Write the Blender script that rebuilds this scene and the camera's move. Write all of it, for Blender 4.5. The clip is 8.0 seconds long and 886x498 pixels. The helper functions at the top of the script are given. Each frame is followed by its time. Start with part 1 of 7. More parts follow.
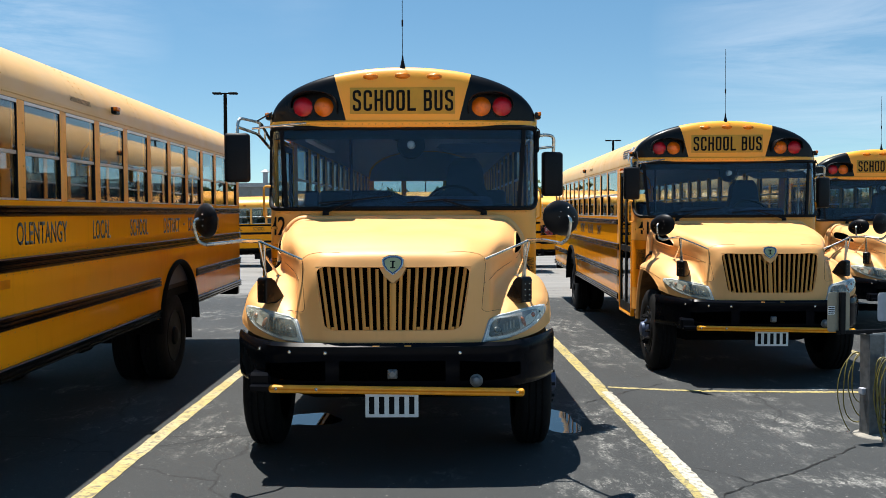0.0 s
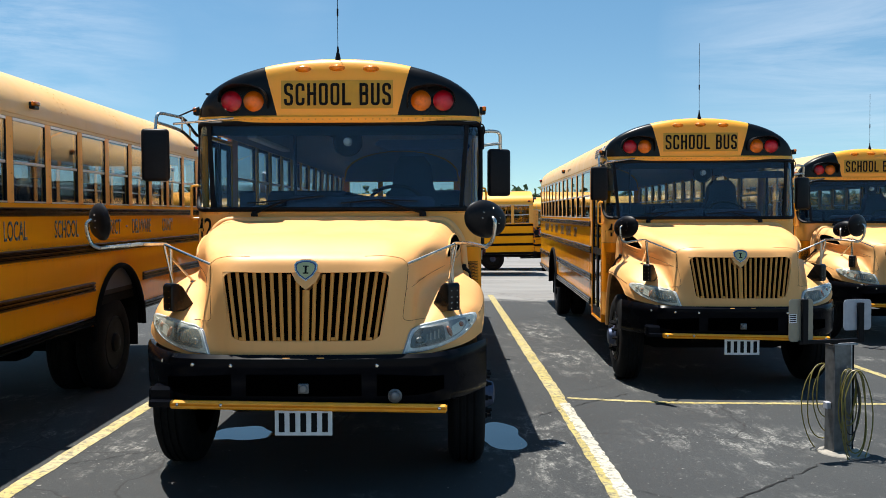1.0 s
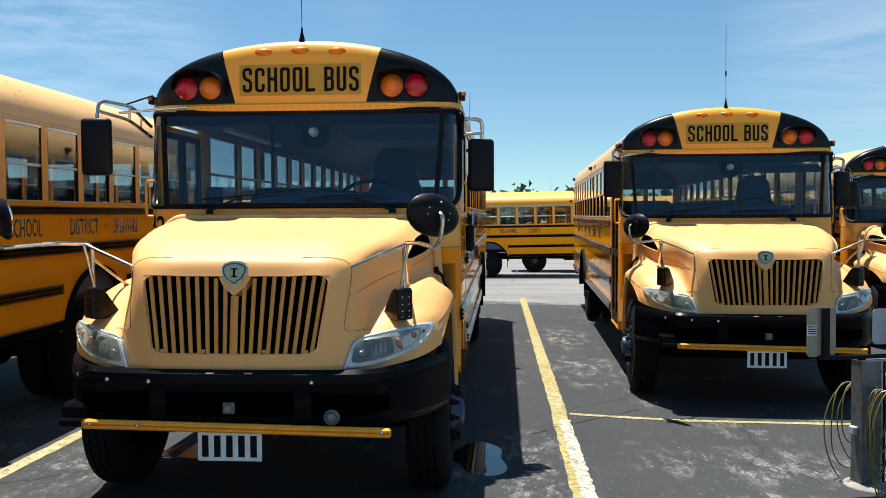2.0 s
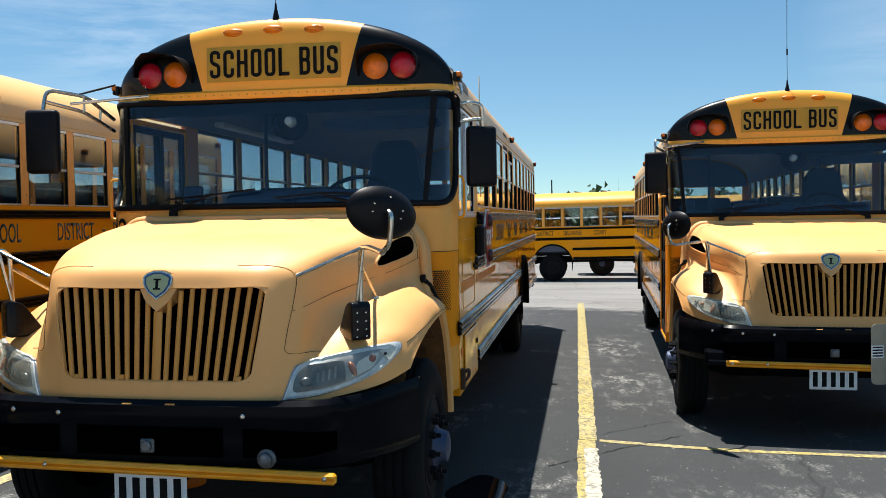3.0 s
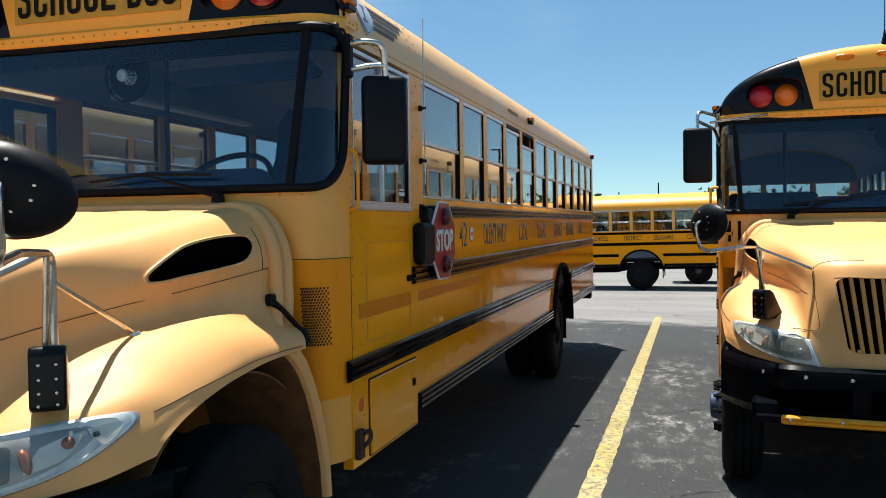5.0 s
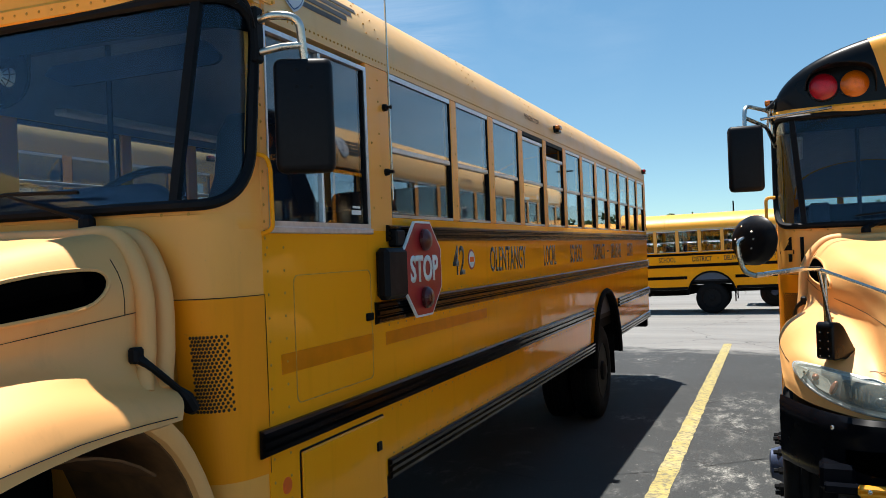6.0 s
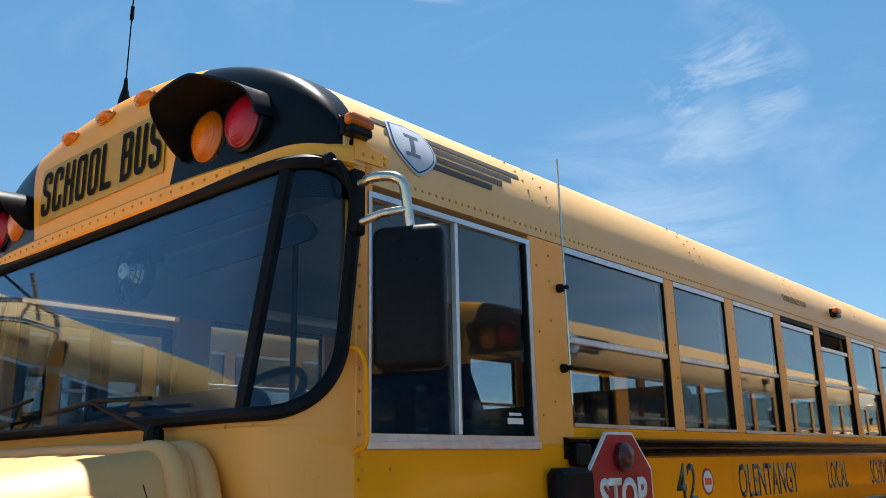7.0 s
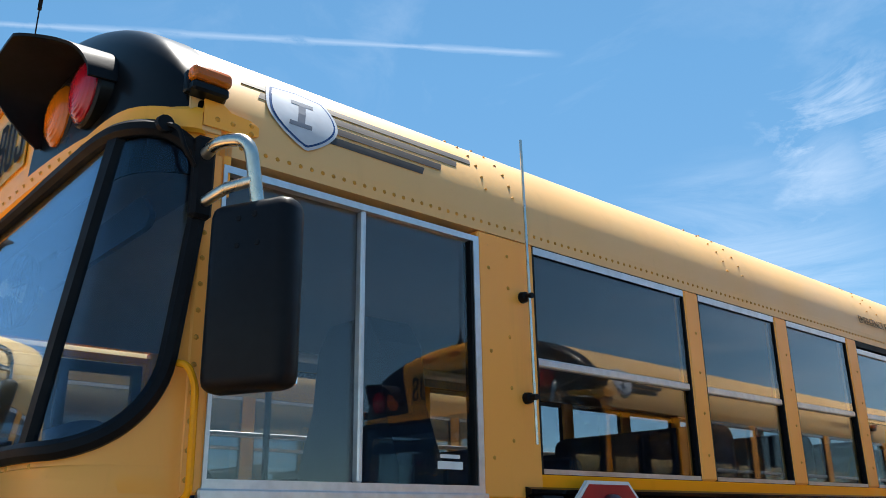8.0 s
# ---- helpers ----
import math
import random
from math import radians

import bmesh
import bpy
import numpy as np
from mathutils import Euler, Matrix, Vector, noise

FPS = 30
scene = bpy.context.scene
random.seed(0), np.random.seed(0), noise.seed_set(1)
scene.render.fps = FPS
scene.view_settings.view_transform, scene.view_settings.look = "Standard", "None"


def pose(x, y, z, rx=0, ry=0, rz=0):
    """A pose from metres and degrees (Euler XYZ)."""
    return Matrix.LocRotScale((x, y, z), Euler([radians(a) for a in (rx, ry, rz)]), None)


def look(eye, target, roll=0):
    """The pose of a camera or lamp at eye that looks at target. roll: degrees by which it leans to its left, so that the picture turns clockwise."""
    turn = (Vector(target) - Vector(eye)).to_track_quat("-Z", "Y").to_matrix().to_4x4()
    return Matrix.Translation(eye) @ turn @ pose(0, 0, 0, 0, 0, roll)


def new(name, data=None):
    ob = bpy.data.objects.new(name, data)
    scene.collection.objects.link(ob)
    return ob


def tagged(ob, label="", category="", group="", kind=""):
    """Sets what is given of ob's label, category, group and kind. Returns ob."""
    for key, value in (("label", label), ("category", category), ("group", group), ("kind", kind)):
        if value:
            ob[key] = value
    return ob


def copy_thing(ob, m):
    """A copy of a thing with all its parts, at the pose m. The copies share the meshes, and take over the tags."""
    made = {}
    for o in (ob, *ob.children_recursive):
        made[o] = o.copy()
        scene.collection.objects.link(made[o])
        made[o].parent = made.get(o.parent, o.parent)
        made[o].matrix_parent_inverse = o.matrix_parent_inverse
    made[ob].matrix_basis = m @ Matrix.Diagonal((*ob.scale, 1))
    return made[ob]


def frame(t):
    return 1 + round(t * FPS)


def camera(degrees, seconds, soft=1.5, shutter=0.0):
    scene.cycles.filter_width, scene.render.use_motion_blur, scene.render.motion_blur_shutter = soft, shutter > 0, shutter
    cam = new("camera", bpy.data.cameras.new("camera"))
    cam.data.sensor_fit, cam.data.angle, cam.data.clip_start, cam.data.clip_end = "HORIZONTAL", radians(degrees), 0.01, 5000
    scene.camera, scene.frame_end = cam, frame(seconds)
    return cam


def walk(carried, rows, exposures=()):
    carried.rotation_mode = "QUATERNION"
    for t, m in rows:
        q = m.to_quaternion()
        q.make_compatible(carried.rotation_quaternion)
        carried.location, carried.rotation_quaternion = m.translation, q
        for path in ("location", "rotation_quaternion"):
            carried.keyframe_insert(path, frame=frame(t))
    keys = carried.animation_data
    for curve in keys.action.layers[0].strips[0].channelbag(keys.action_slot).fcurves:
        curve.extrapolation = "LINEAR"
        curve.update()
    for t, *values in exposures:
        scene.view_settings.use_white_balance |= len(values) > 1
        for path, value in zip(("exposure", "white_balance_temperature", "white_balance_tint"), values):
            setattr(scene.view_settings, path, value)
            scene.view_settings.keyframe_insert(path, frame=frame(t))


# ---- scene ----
cam = camera(55.3, 8.0, soft=0.65)
EXPOSURE, KELVIN, TINT = 0.92, 6500, 10
METRES, EYE, TILT, LEAN, TURN = 7.8, 1.79, 0.85, 0.0, -0.1
ROWS = [
    (0.0, 0.0, 0.0, 0.0, -0.01, -2.57, 0.19),
    (0.5, 0.0317, 0.0282, 0.0003, 0.03, -2.55, 0.23),
    (1.0, 0.0744, 0.0604, -0.0014, 0.41, -2.43, 0.17),
    (2.5, 0.1863, 0.2135, -0.0081, 6.86, -2.21, 0.53),
    (3.0, 0.216, 0.2752, -0.0099, 9.32, -2.07, 0.83),
    (3.5, 0.2453, 0.3362, -0.0123, 10.83, -2.01, 0.83),
    (4.0, 0.2673, 0.4008, -0.0145, 13.18, -1.97, 0.98),
    (4.5, 0.2903, 0.467, -0.0178, 15.5, -1.78, 0.99),
    (6.0, 0.3291, 0.6708, -0.0209, 21.49, 0.19, 2.12),
    (6.5, 0.3363, 0.734, -0.0163, 30.74, 10.59, 2.78),
    (7.0, 0.334, 0.792, -0.0149, 41.12, 14.33, 1.16),
    (7.5, 0.3322, 0.8477, -0.0161, 44.89, 17.67, 1.0),
    (8.0, 0.3281, 0.9007, -0.0159, 48.38, 18.05, 0.78),
]
walk(cam, [(t, pose(0, 0, EYE, TILT, LEAN, TURN) @ pose(METRES * x, METRES * y, METRES * z, 90 + pitch, roll, yaw)) for t, x, y, z, yaw, pitch, roll in ROWS], [(0.0, EXPOSURE, KELVIN, TINT), (5.0, EXPOSURE, KELVIN, TINT), (7.0, EXPOSURE + 0.12, KELVIN, TINT), (8.0, EXPOSURE + 0.28, KELVIN, TINT)])

# ---- light ----
SUN = Vector((-0.175, 0.20, 1.0)).normalized()
world = bpy.data.worlds.new("sky")
scene.world = world
world.use_nodes = True
wn, wl = world.node_tree.nodes, world.node_tree.links
wn.clear()
sky = wn.new("ShaderNodeTexSky")
sky.sky_type, sky.sun_disc = "NISHITA", False
sky.sun_elevation = math.asin(SUN.z)
sky.sun_rotation = math.atan2(SUN.x, SUN.y)
sky.altitude, sky.air_density, sky.dust_density, sky.ozone_density = 250, 0.8, 0.1, 1.2
w_bg, w_out, w_co = wn.new("ShaderNodeBackground"), wn.new("ShaderNodeOutputWorld"), wn.new("ShaderNodeTexCoord")
# thin cirrus: noise stretched along one heading, gathered into a few wisps
w_map = wn.new("ShaderNodeMapping")
w_map.inputs["Rotation"].default_value = (0.15, 0.1, 0.9)
w_map.inputs["Scale"].default_value = (1.2, 4.0, 5.0)
w_n1 = wn.new("ShaderNodeTexNoise")
w_n1.inputs["Scale"].default_value, w_n1.inputs["Detail"].default_value, w_n1.inputs["Roughness"].default_value = 1.6, 9, 0.62
w_n1.inputs["Distortion"].default_value = 0.7
w_n2 = wn.new("ShaderNodeTexNoise")
w_n2.inputs["Scale"].default_value, w_n2.inputs["Detail"].default_value = 2.1, 3
w_r1, w_r2, w_mul, w_mix = wn.new("ShaderNodeMapRange"), wn.new("ShaderNodeMapRange"), wn.new("ShaderNodeMath"), wn.new("ShaderNodeMixRGB")
w_r1.inputs[1].default_value, w_r1.inputs[2].default_value, w_r1.inputs[4].default_value = 0.50, 0.90, 0.22
w_r2.inputs[1].default_value, w_r2.inputs[2].default_value = 0.48, 0.66
w_mul.operation = "MULTIPLY"
w_mix.inputs[2].default_value = (8.5, 9.0, 9.6, 1)
wl.new(w_co.outputs["Generated"], w_map.inputs[0])
wl.new(w_map.outputs[0], w_n1.inputs["Vector"])
wl.new(w_co.outputs["Generated"], w_n2.inputs["Vector"])
wl.new(w_n1.outputs["Fac"], w_r1.inputs[0])
wl.new(w_n2.outputs["Fac"], w_r2.inputs[0])
wl.new(w_r1.outputs[0], w_mul.inputs[0])
wl.new(w_r2.outputs[0], w_mul.inputs[1])


def w_math(op, a, b):
    q = wn.new("ShaderNodeMath")
    q.operation = op
    for i, v in enumerate((a, b)):
        if isinstance(v, float):
            q.inputs[i].default_value = v
        else:
            wl.new(v, q.inputs[i])
    return q.outputs[0]


def w_range(v, a, b, lo=0.0, hi=1.0):
    q = wn.new("ShaderNodeMapRange")
    q.inputs[1].default_value, q.inputs[2].default_value, q.inputs[3].default_value, q.inputs[4].default_value = a, b, lo, hi
    wl.new(v, q.inputs[0])
    return q.outputs[0]


def w_dot(d):
    q = wn.new("ShaderNodeVectorMath")
    q.operation = "DOT_PRODUCT"
    q.inputs[1].default_value = tuple(Vector(d).normalized())
    wl.new(w_co.outputs["Generated"], q.inputs[0])
    return q.outputs["Value"]


def w_noise(scale, stretch, turn, detail=8.0, rough=0.65):
    mp, nz = wn.new("ShaderNodeMapping"), wn.new("ShaderNodeTexNoise")
    mp.inputs["Rotation"].default_value, mp.inputs["Scale"].default_value = turn, stretch
    nz.inputs["Scale"].default_value, nz.inputs["Detail"].default_value, nz.inputs["Roughness"].default_value, nz.inputs["Distortion"].default_value = scale, detail, rough, 0.6
    wl.new(w_co.outputs["Generated"], mp.inputs[0])
    wl.new(mp.outputs[0], nz.inputs["Vector"])
    return nz.outputs["Fac"]


# one hooked wisp, two faint veils and an old contrail
cloud = w_mul.outputs[0]
for d, near, far, amount, nz in (((-0.325, 0.85, 0.41), 0.9995, 0.9955, 0.55, w_noise(5.0, (1, 2.6, 4.0), (0.3, 0.9, 0.4))),
                                 ((-0.365, 0.863, 0.352), 0.9998, 0.9970, 0.30, w_noise(5.0, (1.4, 2.6, 3.0), (0.9, 0.2, 0.4))),
                                 ((0.442, 0.876, 0.194), 0.999, 0.975, 0.35, w_noise(2.6, (1, 1, 7), (0.0, 0.35, 0.0))),
                                 ((-0.471, 0.854, 0.222), 0.999, 0.980, 0.40, w_noise(2.6, (1, 1, 6), (0.0, -0.4, 0.0)))):
    cloud = w_math("MAXIMUM", cloud, w_math("MULTIPLY", w_range(w_dot(d), far, near), w_range(nz, 0.42, 0.72, 0.0, amount)))
ta, tb, tc = Vector((-0.855, 0.159, 0.494)), Vector((-0.738, 0.417, 0.53)), Vector((-0.564, 0.64, 0.522))
across = w_math("ABSOLUTE", w_dot(ta.cross(tc)), 0.0)
rag = w_noise(9.0, (1, 1, 3), (0, 0, 0), 6.0)
trail = w_math("MULTIPLY", w_range(w_math("ADD", across, w_range(rag, 0.3, 0.7, -0.003, 0.003)), 0.0005, 0.0055, 1.0, 0.0), w_range(w_dot(tb), 0.948, 0.962))
cloud = w_math("MAXIMUM", cloud, w_math("MULTIPLY", trail, w_range(rag, 0.35, 0.65, 0.04, 0.32)))
wl.new(cloud, w_mix.inputs[0])
w_tone = wn.new("ShaderNodeMixRGB")
w_tone.blend_type, w_tone.inputs[0].default_value = "MULTIPLY", 1.0
# a little whiter low down, deeper blue overhead
w_high = wn.new("ShaderNodeMixRGB")
w_high.inputs[1].default_value, w_high.inputs[2].default_value = (0.80, 1.0, 0.99, 1), (0.83, 1.27, 1.25, 1)
wl.new(w_range(w_dot((0, 0, 1)), 0.12, 0.5), w_high.inputs[0])
wl.new(w_high.outputs[0], w_tone.inputs[2])
wl.new(sky.outputs[0], w_tone.inputs[1])
wl.new(w_tone.outputs[0], w_mix.inputs[1])
wl.new(w_mix.outputs[0], w_bg.inputs[0])
w_bg.inputs[1].default_value = 0.067
wl.new(w_bg.outputs[0], w_out.inputs[0])
sun = new("sun", bpy.data.lights.new("sun", "SUN"))
sun.data.energy, sun.data.angle, sun.data.color = 4.8, radians(0.53), (1.0, 0.96, 0.89)
sun.matrix_world = look(SUN * 40, (0, 0, 0))


# ---- materials ----
def shader(name, color, rough=0.5, metal=0.0, coat=0.0, spec=0.5):
    m = bpy.data.materials.new(name)
    m.use_nodes = True
    b = m.node_tree.nodes["Principled BSDF"]
    b.inputs["Base Color"].default_value = (*color, 1)
    b.inputs["Roughness"].default_value, b.inputs["Metallic"].default_value = rough, metal
    b.inputs["Coat Weight"].default_value, b.inputs["Coat Roughness"].default_value = coat, 0.06
    b.inputs["Specular IOR Level"].default_value = spec
    return m, m.node_tree.nodes, m.node_tree.links, b


def noise_node(n, l, scale, detail=4.0, rough=0.55, stretch=None, space="Object"):
    co = n.new("ShaderNodeTexCoord")
    t = n.new("ShaderNodeTexNoise")
    t.inputs["Scale"].default_value, t.inputs["Detail"].default_value, t.inputs["Roughness"].default_value = scale, detail, rough
    if stretch:
        mp = n.new("ShaderNodeMapping")
        mp.inputs["Scale"].default_value = stretch
        l.new(co.outputs[space], mp.inputs[0])
        l.new(mp.outputs[0], t.inputs["Vector"])
    else:
        l.new(co.outputs[space], t.inputs["Vector"])
    return t.outputs["Fac"]


def ramp(n, l, fac, a, b, lo=0.0, hi=1.0):
    r = n.new("ShaderNodeMapRange")
    r.inputs[1].default_value, r.inputs[2].default_value, r.inputs[3].default_value, r.inputs[4].default_value = a, b, lo, hi
    l.new(fac, r.inputs[0])
    return r.outputs[0]


def blend(n, l, fac, ca, cb, mode="MIX"):
    x = n.new("ShaderNodeMixRGB")
    x.blend_type = mode
    if isinstance(fac, float):
        x.inputs[0].default_value = fac
    else:
        l.new(fac, x.inputs[0])
    for i, c in ((1, ca), (2, cb)):
        if isinstance(c, tuple):
            x.inputs[i].default_value = (*c, 1)
        else:
            l.new(c, x.inputs[i])
    return x.outputs[0]


def bump(n, l, b, fac, strength, dist=0.01):
    u = n.new("ShaderNodeBump")
    u.inputs["Strength"].default_value, u.inputs["Distance"].default_value = strength, dist
    l.new(fac, u.inputs["Height"])
    l.new(u.outputs[0], b.inputs["Normal"])


def paint(name, color, worn, rough, coat, wave=0.0, amount=0.6):
    """Sheet metal paint: faded in clouds, dusty streaks running down, slight waviness."""
    m, n, l, b = shader(name, color, rough, 0, coat)
    big = ramp(n, l, noise_node(n, l, 1.3, 5), 0.35, 0.7, 0.0, amount)
    c = blend(n, l, big, color, worn)
    streak = ramp(n, l, noise_node(n, l, 9.0, 6, 0.65, (1, 1, 0.12)), 0.56, 0.78, 0.0, 0.28)
    c = blend(n, l, streak, c, tuple(v * 0.62 for v in color))
    fleck = ramp(n, l, noise_node(n, l, 60.0, 3), 0.70, 0.80, 0.0, 0.25)
    c = blend(n, l, fleck, c, (0.22, 0.15, 0.07))
    l.new(c, b.inputs["Base Color"])
    l.new(ramp(n, l, noise_node(n, l, 3.0, 6), 0.3, 0.7, max(0.03, rough - 0.06), rough + min(0.12, rough * 0.7)), b.inputs["Roughness"])
    if wave:
        bump(n, l, b, noise_node(n, l, 2.2, 2, 0.5, (1, 1.6, 0.8)), wave, 0.02)
    return m


BODY = paint("body_yellow", (0.99, 0.355, 0.009), (0.99, 0.38, 0.016), 0.08, 0.0, 0.20)
FADED = paint("faded_hood_yellow", (0.80, 0.39, 0.125), (0.80, 0.42, 0.155), 0.5, 0.0, 0.03)
BARY = paint("grille_bar_yellow", (0.68, 0.285, 0.050), (0.68, 0.31, 0.07), 0.5, 0.0, 0.0)
ROOFY = paint("roof_yellow", (0.74, 0.43, 0.148), (0.71, 0.47, 0.215), 0.45, 0.1, 0.05)
COWLY = paint("cowl_yellow", (0.94, 0.385, 0.055), (0.94, 0.42, 0.08), 0.44, 0.1, 0.0)
ORANGE = paint("panel_yellow", (0.97, 0.30, 0.004), (0.97, 0.32, 0.006), 0.5, 0.0, 0.0)
BODY.node_tree.nodes["Principled BSDF"].inputs["IOR"].default_value = 1.22
ORANGE.node_tree.nodes["Principled BSDF"].inputs["Specular IOR Level"].default_value = 0.2
CAPY = paint("cap_yellow", (0.93, 0.385, 0.022), (0.93, 0.41, 0.035), 0.42, 0.15, 0.0)


def simple(name, color, rough=0.5, metal=0.0, coat=0.0, grain=40.0, vary=0.25, relief=0.0):
    m, n, l, b = shader(name, color, rough, metal, coat)
    f = ramp(n, l, noise_node(n, l, grain, 5), 0.3, 0.75, 0.0, 1.0)
    c = blend(n, l, f, tuple(v * (1 - vary) for v in color), tuple(min(1, v * (1 + vary)) for v in color))
    l.new(c, b.inputs["Base Color"])
    l.new(ramp(n, l, noise_node(n, l, grain * 0.2, 4), 0.3, 0.7, max(0.02, rough - 0.08), min(1, rough + 0.1)), b.inputs["Roughness"])
    if relief:
        bump(n, l, b, noise_node(n, l, grain * 2, 3), relief, 0.004)
    return m


BLACK = simple("gloss_black_paint", (0.003, 0.0033, 0.0045), 0.30, 0, 0.10, 12)
BUMPER = simple("bumper_black", (0.0035, 0.004, 0.006), 0.22, 0, 0.0, 9)
RAIL = simple("rub_rail_black", (0.003, 0.003, 0.004), 0.15, 0, 0.0, 14)
RUBBER = simple("tyre_rubber", (0.006, 0.006, 0.0066), 0.82, 0, 0, 30, 0.35, 0.2)
SEAL = simple("rubber_seal", (0.004, 0.004, 0.0055), 0.55, 0, 0, 30)
PLASTIC = simple("black_plastic", (0.005, 0.005, 0.007), 0.42, 0, 0, 50, 0.2, 0.05)
CHASSIS = simple("dark_chassis", (0.003, 0.003, 0.003), 0.9, 0, 0, 8)
CHROME = simple("chrome_tube", (0.58, 0.55, 0.49), 0.24, 1.0, 0, 25, 0.2)
ALU = simple("aluminium", (0.62, 0.63, 0.65), 0.38, 0.85, 0, 30, 0.12)
STEEL = simple("galvanised_steel", (0.33, 0.34, 0.35), 0.5, 0.6, 0, 18, 0.3)
DULLSTEEL = simple("dull_grey_steel", (0.14, 0.145, 0.15), 0.45, 0.5, 0, 18, 0.3)
PLATEGREY = simple("grey_sign_plate", (0.36, 0.37, 0.41), 0.5, 0.1, 0, 20, 0.1)
WHEEL = simple("wheel_black", (0.006, 0.006, 0.007), 0.6, 0.0, 0, 15)
GATE = simple("crossing_gate_yellow", (0.95, 0.36, 0.006), 0.4, 0, 0.2, 10, 0.15)
SEATM = simple("seat_vinyl", (0.016, 0.025, 0.05), 0.6, 0, 0, 20, 0.2)
INNER = simple("interior_ceiling", (0.22, 0.27, 0.33), 0.5, 0, 0, 10, 0.08)
WALLI = simple("interior_wall", (0.075, 0.095, 0.14), 0.55, 0, 0, 10, 0.1)
FLOORI = simple("interior_floor", (0.02, 0.02, 0.022), 0.6, 0, 0, 10)
DASH = simple("dashboard", (0.035, 0.05, 0.085), 0.7, 0, 0, 20)
WHITE = simple("white_plate", (0.72, 0.74, 0.74), 0.45, 0, 0, 20, 0.08)
INK = simple("black_lettering", (0.006, 0.006, 0.006), 0.8, 0, 0, 30)
SIDEINK = simple("gloss_black_lettering", (0.012, 0.010, 0.008), 0.3, 0, 0, 30)
SIGNY = simple("sign_ochre", (0.50, 0.27, 0.010), 0.4, 0, 0, 10, 0.1)
REDSIGN = simple("stop_red", (0.33, 0.012, 0.02), 0.35, 0, 0.1, 15, 0.12)
MIRROR = simple("mirror_glass", (0.86, 0.87, 0.88), 0.03, 1.0, 0, 5, 0.02)
BLUEHUB = simple("blue_grey_hub", (0.05, 0.07, 0.13), 0.5, 0.4, 0, 20, 0.3)
LOGOBLUE = simple("badge_blue", (0.015, 0.05, 0.17), 0.3, 0, 0.3, 20, 0.1)
LOGOGREY = simple("badge_grey", (0.50, 0.53, 0.58), 0.35, 0.0, 0.2, 20, 0.1)
LOGOMARK = simple("badge_mark_grey", (0.10, 0.12, 0.16), 0.4, 0.0, 0.1, 20, 0.1)
LOGOGOLD = simple("badge_olive", (0.40, 0.42, 0.22), 0.35, 0.1, 0.2, 20, 0.1)
REFLECT = simple("lamp_reflector", (0.60, 0.62, 0.58), 0.35, 0.05, 0, 8, 0.15)
ORANGEDOT = simple("orange_sticker", (0.88, 0.12, 0.002), 0.5, 0, 0, 20, 0.1)
RIVET = simple("dulled_rivet", (0.60, 0.28, 0.05), 0.7, 0, 0, 30, 0.3)
DECAL = simple("dark_brown_decal", (0.040, 0.030, 0.024), 0.5, 0, 0, 30, 0.25)
NOTICE = simple("faded_lettering", (0.16, 0.10, 0.05), 0.8, 0, 0, 30, 0.3)
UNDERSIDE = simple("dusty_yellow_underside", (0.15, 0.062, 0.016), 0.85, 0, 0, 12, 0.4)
VENTDARK = simple("brown_vent_hole", (0.045, 0.020, 0.005), 0.9, 0, 0, 30, 0.3)
RUST = simple("rusty_iron", (0.07, 0.035, 0.02), 0.8, 0.2, 0, 30, 0.4)
CORD = simple("yellow_cord", (0.17, 0.135, 0.025), 0.5, 0, 0, 30, 0.2)
CORDK = simple("black_cord", (0.02, 0.02, 0.02), 0.5, 0, 0, 30, 0.2)
CONCRETE = simple("pale_concrete", (0.27, 0.25, 0.215), 0.9, 0, 0, 12, 0.25, 0.3)
SIGNBACK = simple("sign_back_tan", (0.30, 0.26, 0.195), 0.5, 0.3, 0, 12, 0.1)

for dull in (RIVET, SEAL, PLASTIC, RUBBER, DASH, CHASSIS, BLACK, SEATM, FLOORI, INK, WHEEL):
    dull.node_tree.nodes["Principled BSDF"].inputs["Specular IOR Level"].default_value = 0.16


RAIL.node_tree.nodes["Principled BSDF"].inputs["Specular IOR Level"].default_value = 0.2
BUMPER.node_tree.nodes["Principled BSDF"].inputs["Specular IOR Level"].default_value = 0.06


